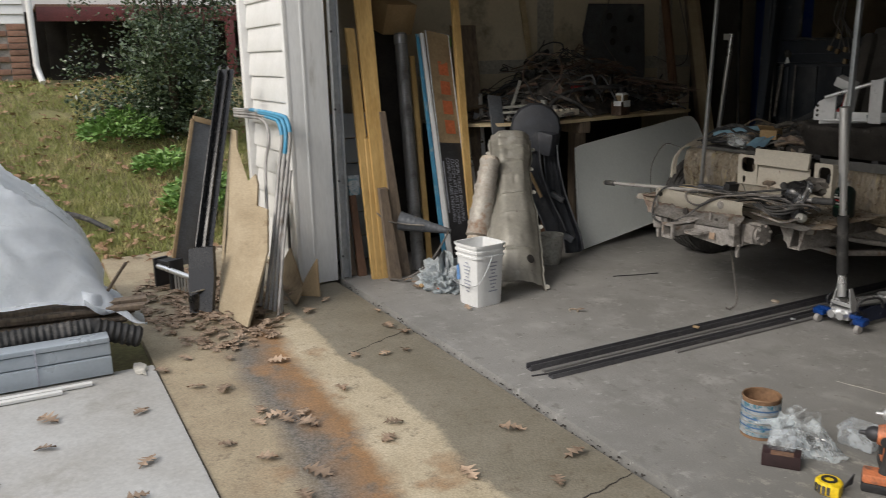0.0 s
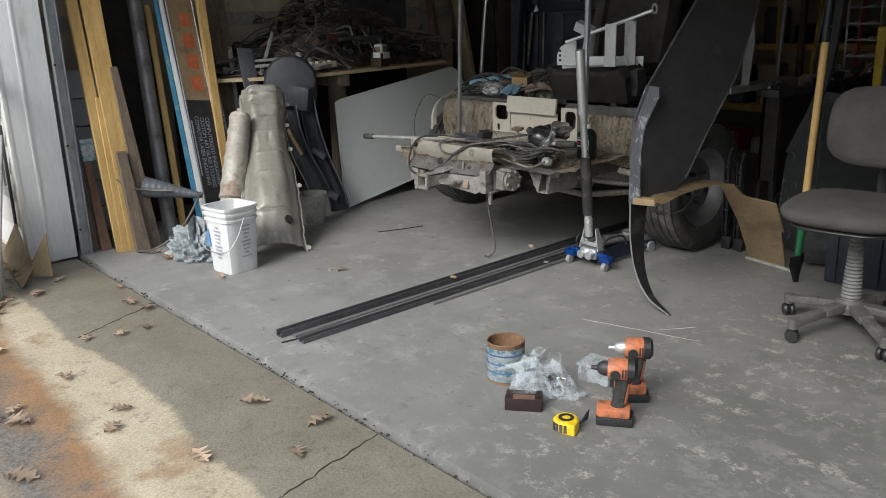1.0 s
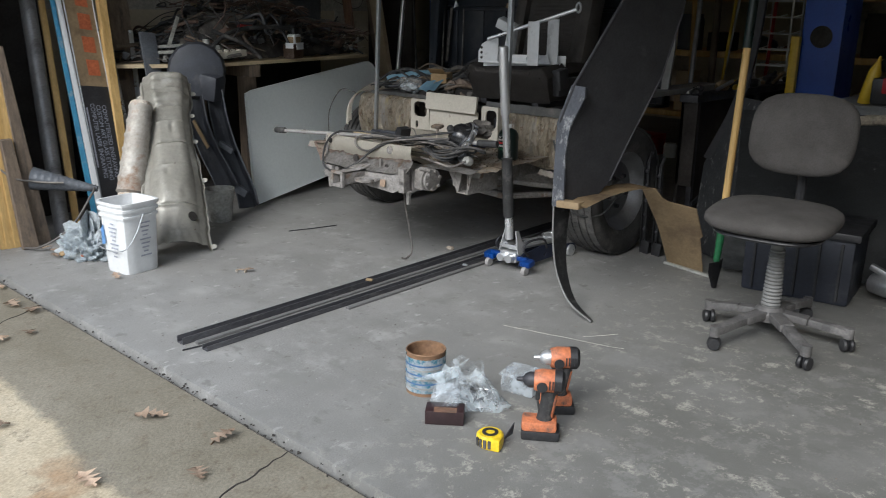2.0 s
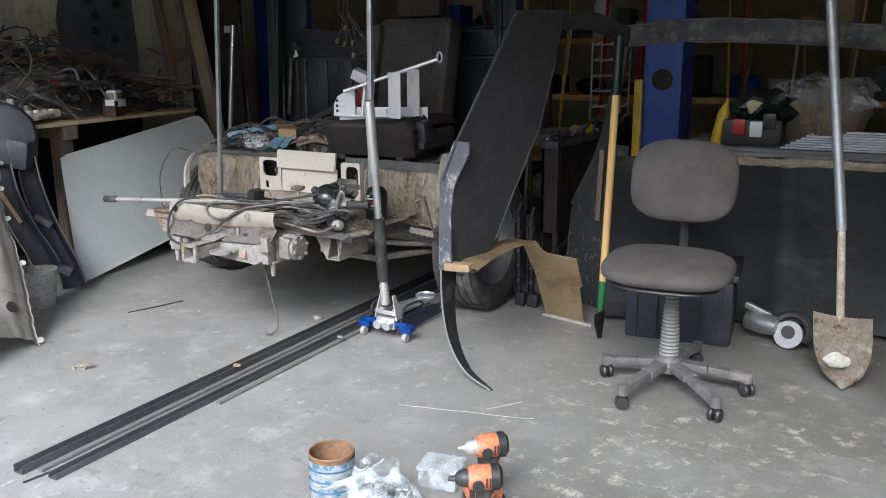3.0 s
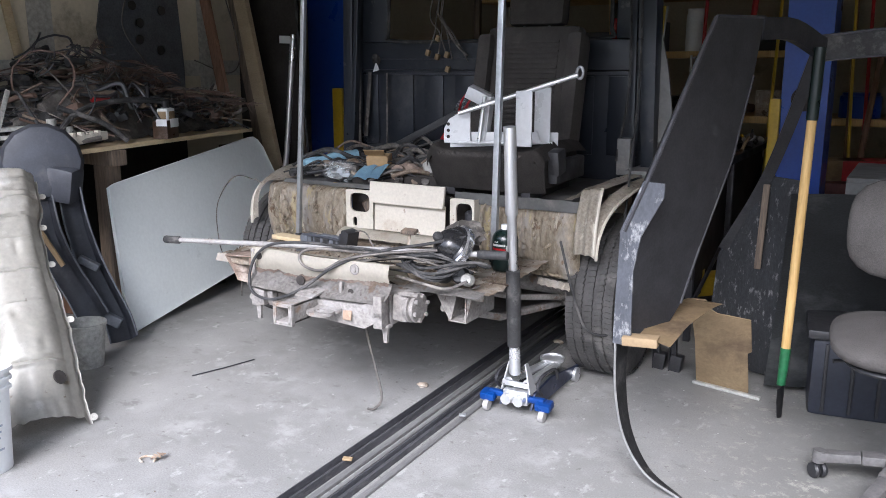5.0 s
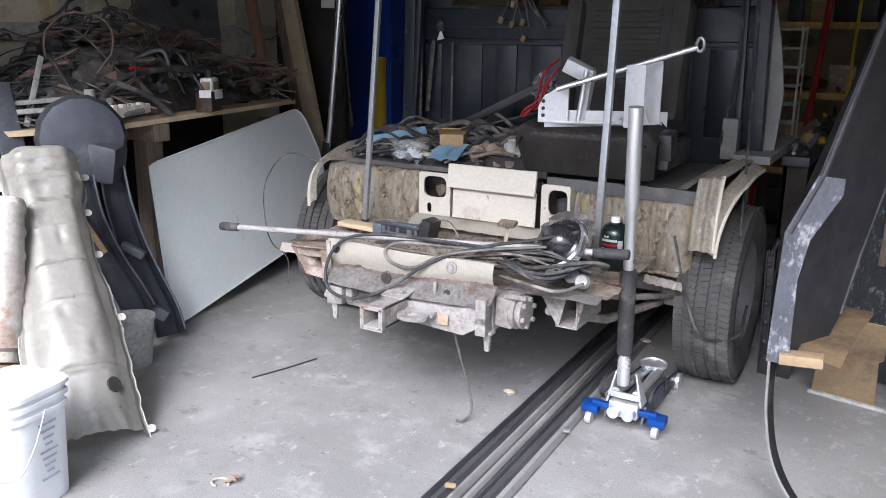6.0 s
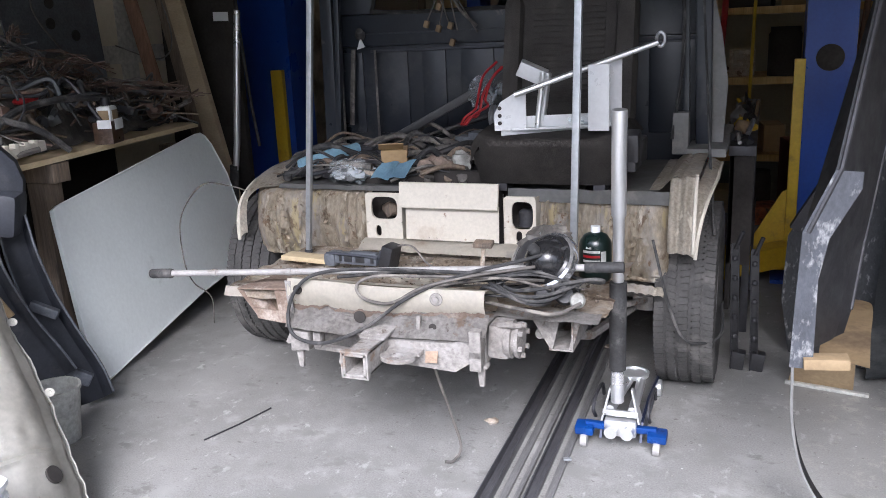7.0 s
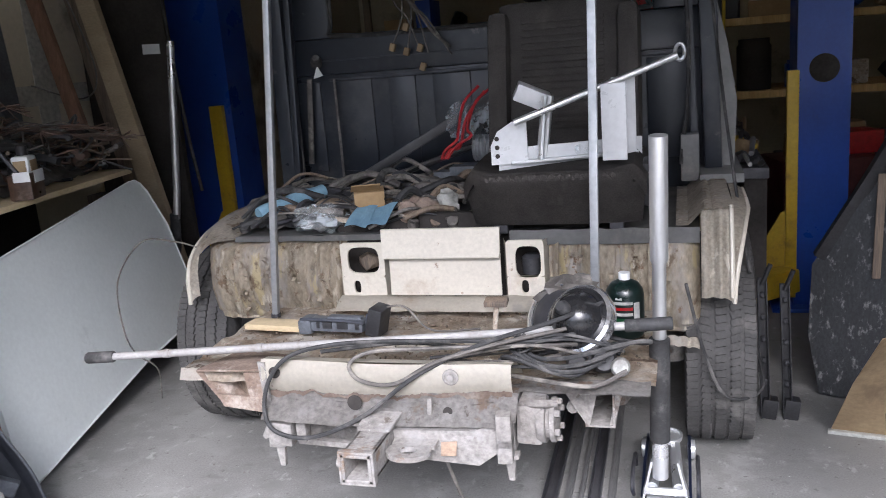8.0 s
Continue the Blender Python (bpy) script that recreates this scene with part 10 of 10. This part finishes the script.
# ---- outside, against the siding and on the drive ----
def outside_boards():
    quad_board("grey_panel_board", (-0.95, -0.633, 0.975), (-0.95, -0.50, 0.93), (-0.95, -0.86, 0.0), (-0.95, -0.70, 0.0), (-0.02, 0.01, 0), "grey_plastic", "grey board with raw tan edge leaning outside", "boards leaning outside")
    bm = B()
    beam(bm, (-0.945, -0.642, 0.98), (-0.945, -0.865, 0.0), 0.022, 0.024, Y, 0.002)
    beam(bm, (-0.945, -0.640, 0.985), (-0.945, -0.50, 0.94), 0.035, 0.024, Z, 0.002)
    solo("edge_strip", bm, M["hardboard"], "raw tan edge strip of a leaning board", "edge strip", at=(-0.945, -0.86, 0))
    t = thing("black_channel", (0.05, -0.85, 0.0), "long glossy black channel leaning on the siding", "channel")
    a, b = Vector((-0.02, -0.83, 0.20)), Vector((-0.66, -0.45, 1.295))
    bm = B()
    wide = Vector((0.5, 0.87, 0))
    beam(bm, a, b, 0.086, 0.008, wide, 0.002)
    for o in (-0.041, 0.012):
        beam(bm, a + wide * o + Vector((0.02, -0.011, 0.012)), b + wide * o + Vector((0.02, -0.011, 0.012)), 0.007, 0.045, wide, 0.002)
    part("channel", bm, M["gloss_black"], t)
    bm = B()
    plate(bm, [(0.21, -0.95, 0.0), (0.25, -0.84, 0.0), (0.19, -0.80, 0.18), (0.13, -0.78, 0.34), (0.06, -0.90, 0.33), (0.14, -0.93, 0.16)], (0.02, -0.02, 0))
    box(bm, (0.20, -0.91, 0.05), (0.05, 0.11, 0.10), turn(0, -15, 25), 0.02)
    part("foot_cover", bm, M["gloss_black"], t)
    bm = B()
    box(bm, (0.222, -0.915, 0.118), (0.03, 0.075, 0.008), turn(0, -15, 25), 0.003)
    part("foot_strip", bm, M["steel"], t)
    t = thing("roller_bracket", (-0.35, -0.92, 0.0), "black and chrome roller bracket lying in the leaves", "bracket")
    bm = B()
    for x, y in ((-0.48, -1.0), (-0.36, -0.93)):
        box(bm, (x, y, 0.09), (0.02, 0.10, 0.18), turn(0, 0, 25), 0.006)
    box(bm, (-0.42, -0.96, 0.16), (0.15, 0.09, 0.02), turn(0, 0, 25), 0.004)
    part("bracket", bm, M["black_plastic"], t)
    bm = B()
    tube(bm, [(-0.46, -1.02, 0.13), (-0.10, -0.86, 0.10)], 0.018, 10)
    for k in range(6):
        tube(bm, [(-0.30 + 0.03 * k, -0.95 + 0.013 * k, 0.01), (-0.30 + 0.03 * k, -0.95 + 0.013 * k, 0.11)], 0.006, 6)
    part("roller", bm, M["alu"], t)
    t = thing("jagged_plywood", (0.45, -0.78, 0.0), "broken tan plywood sheet with jagged top leaning outside", "plywood")
    bm = B()
    plate(bm, [(0.262, -0.82, 0.0), (0.645, -0.757, 0.0), (0.40, -0.56, 0.33), (0.236, -0.50, 0.529), (0.12, -0.50, 0.524), (0.005, -0.50, 0.518), (0.066, -0.50, 0.652), (0.009, -0.497, 0.704), (-0.20, -0.50, 0.63), (-0.413, -0.50, 0.564), (-0.37, -0.505, 0.75), (-0.33, -0.505, 0.93), (-0.47, -0.505, 0.935), (-0.20, -0.65, 0.45)], (-0.006, 0.012, 0.0))
    part("sheet", bm, M["aged_ply"], t)
    g = "nested tube frames"
    for k, (dx, zt, blue) in enumerate(((-0.30, 0.985, 0.0), (-0.02, 1.005, 0.42), (0.06, 1.02, 0.50), (0.14, 1.03, 0.46))):
        t = thing("folding_chair_frame", (0.35, -0.55, 0.0), "nested folding chair frame of grey tube" + (" with blue plastic sleeve" if blue else ""), "chair frame", g)
        line = curve([(0.34 + 0.10 * dx + 0.03 * k, -0.60 + 0.015 * k, 0.0), (0.24 + 0.4 * dx, -0.48 + 0.01 * k, 0.40), (0.12 + dx, -0.38, 0.72), (0.11 + dx, -0.345, zt - 0.11), (0.06 + dx, -0.34, zt - 0.02), (-0.06 + dx, -0.338, zt + 0.005), (-0.45, -0.34, zt + 0.01), (-0.95, -0.36, zt)], 8)
        bm = B()
        tube(bm, line, 0.010, 10)
        part("tube", bm, M["dull_alu"], t)
        if blue:
            bm = B()
            tube(bm, line[(26 if k % 2 else 20):42 + 3 * k], 0.0125, 10)
            part("blue_sleeve", bm, M["cyan"], t, "blue plastic sleeve")
            bm = B()
            tube(bm, curve([(0.44 + 0.03 * k, -0.50 - 0.02 * k, 0.0), (0.27 + 0.5 * dx, -0.44, 0.40), (0.17 + dx, -0.37, 0.75)], 6), 0.008, 8)
            part("rear_leg", bm, M["dull_alu"], t)
    bm = B()
    tube(bm, curve([(0.17, -0.35, 0.70), (0.18, -0.36, 0.60), (0.17, -0.36, 0.48)], 5), 0.006, 6)
    solo("short_chain", bm, M["steel"], "short chain hanging from the chair frames", "chain", at=(0.17, -0.35, 0.48))
    quad_board("wood_scrap", (-0.10, -0.29, 0.22), (0.22, -0.32, 0.04), (-0.25, -0.36, 0.0), (0.38, -0.42, 0.0), (0, 0.012, 0), "hardboard", "triangular tan wood scrap by the jamb", "wood scraps")
    quad_board("wood_scrap", (0.16, -0.26, 0.12), (0.26, -0.24, 0.22), (0.20, -0.36, 0.0), (0.30, -0.25, 0.0), (0.0, 0.01, 0), "hardboard", "split tan wood scrap by the jamb", "wood scraps")
    bm = B()
    beam(bm, (-0.20, -0.262, 0.0), (-0.16, -0.262, 0.75), 0.03, 0.012, X, 0.002)
    solo("loose_trim_strip", bm, M["dark_steel"], "dark loose trim strip beside the siding", "trim strip", at=(-0.2, -0.262, 0))


outside_boards()


def tarp_pile():
    t = thing("tarped_pile", (0.2, -2.1, 0.0), "junk pile under crumpled white plastic sheet", "pile")
    def fn(u, w):
        y = -1.40 - 2.2 * u
        x = -0.75 + 1.55 * w
        h = 0.80 * min(1, (u * 2.6 + 0.015) / 0.6) ** 0.40 * math.sin(min(1, max(0.0, w * 1.02 + 0.02)) * 3.1) ** 0.5
        h = max(0.0, h)
        # long sweeping creases that run down the heap, with smaller ones between
        q = 5.0 * w + 3.2 * u + 1.1 * noise.noise((x * 1.6, y * 1.6, 2))
        q2 = 11.0 * w - 4.0 * u + 1.4 * noise.noise((x * 2.6, y * 2.6, 6))
        f = 0.06 * noise.noise((x * 2.0 + y, y * 2.0, 1)) + 0.040 * (1 - abs(math.sin(math.pi * q))) ** 3 + 0.016 * (1 - abs(math.sin(math.pi * q2))) ** 2 - 0.022 * abs(noise.noise((x * 6, y * 5, 5))) + 0.005 * noise.noise((x * 18, y * 14, 3))
        return Vector((x + 0.06 * noise.noise((y * 4, w * 5, 0)), y + 0.07 * noise.noise((x * 4, w * 3, 4)), 0.03 + 0.16 * (0.25 < w) + h * 0.85 + f * (0.4 + h)))
    bm = B()
    sheet(bm, fn, 110, 90, 0.003)
    part("plastic_sheet", bm, M["tarp"], t)
    bm = B()
    sheet(bm, lambda u, w: Vector((0.40 + 0.42 * w + 0.03 * math.sin(9 * u), -1.26 - 0.26 * u, 0.13 + 0.16 * u + 0.05 * noise.noise((u * 3, w * 5, 2)) + 0.03 * abs(math.sin(w * 8 + u * 3)))), 20, 34, 0.003)
    part("loose_corner", bm, M["tarp"], t)
    for k in range(7):
        bm = B()
        beam(bm, (0.70 + 0.03 * (k % 3), -1.36 + 0.02 * k, 0.16 + 0.015 * k), (0.60 - 0.05 * (k % 2), -3.4, 0.17 + 0.02 * k), 0.07, 0.018, X, 0.003)
        part("board", bm, M["weathered"], t)
    bm = B()
    tube(bm, curve([(0.55, -1.30, 0.40), (0.70, -1.48, 0.24), (0.78, -1.7, 0.18)], 6), 0.008, 6)
    part("branch", bm, M["bark"], t)
    t = thing("corrugated_drain_pipe", (0.75, -1.35, 0.0), "black corrugated plastic drain pipe", "pipe")
    pts, rs = [], []
    for i in range(120):
        pts.append((0.82, -1.30 - 0.014 * i, 0.175 - 0.075 * max(0, 1 - i / 14)))
        rs.append(0.052 if i % 2 else 0.045)
    bm = B()
    tube(bm, pts, rs, 16)
    part("pipe", bm, M["black_rubber"], t)
    t = thing("grey_panel_stack", (0.95, -2.2, 0.0), "long grey-blue ribbed metal panels stacked on the drive", "panel stack")
    for k, (z0, z1, x1) in enumerate(((0.0, 0.085, 0.985), (0.088, 0.145, 0.975), (0.148, 0.172, 0.985))):
        bm = B()
        span(bm, (0.88, -4.2, z0), (x1, -1.445, z1), 0.008)
        part("panel", bm, M["grey_box"], t)
    for k in range(4):
        bm = B()
        span(bm, (0.982, -1.75 - 0.55 * k, 0.004), (0.990, -1.742 - 0.55 * k, 0.168), 0.001)
        part("seam", bm, M["print_grey"], t)
    for k, (x, y0, y1) in enumerate(((1.06, -1.54, -3.2), (1.10, -1.66, -3.2))):
        bm = B()
        beam(bm, (x, y0, 0.002), (x + 0.01, y1, 0.002), 0.03, 0.014, X, 0.003)
        solo("white_trim_strip", bm, M["white_siding"], "white trim strip lying on the concrete", "trim strip", "white strips on the drive", at=(x, y0, 0))
    bm = B()
    blob(bm, (0.97, -1.33, 0.0), (0.09, 0.03, 0.008), 4, 0.5, 2)
    solo("plaster_spill", bm, M["tape"], "pale plaster spill on the slab edge", "spill", at=(0.97, -1.33, 0))


tarp_pile()
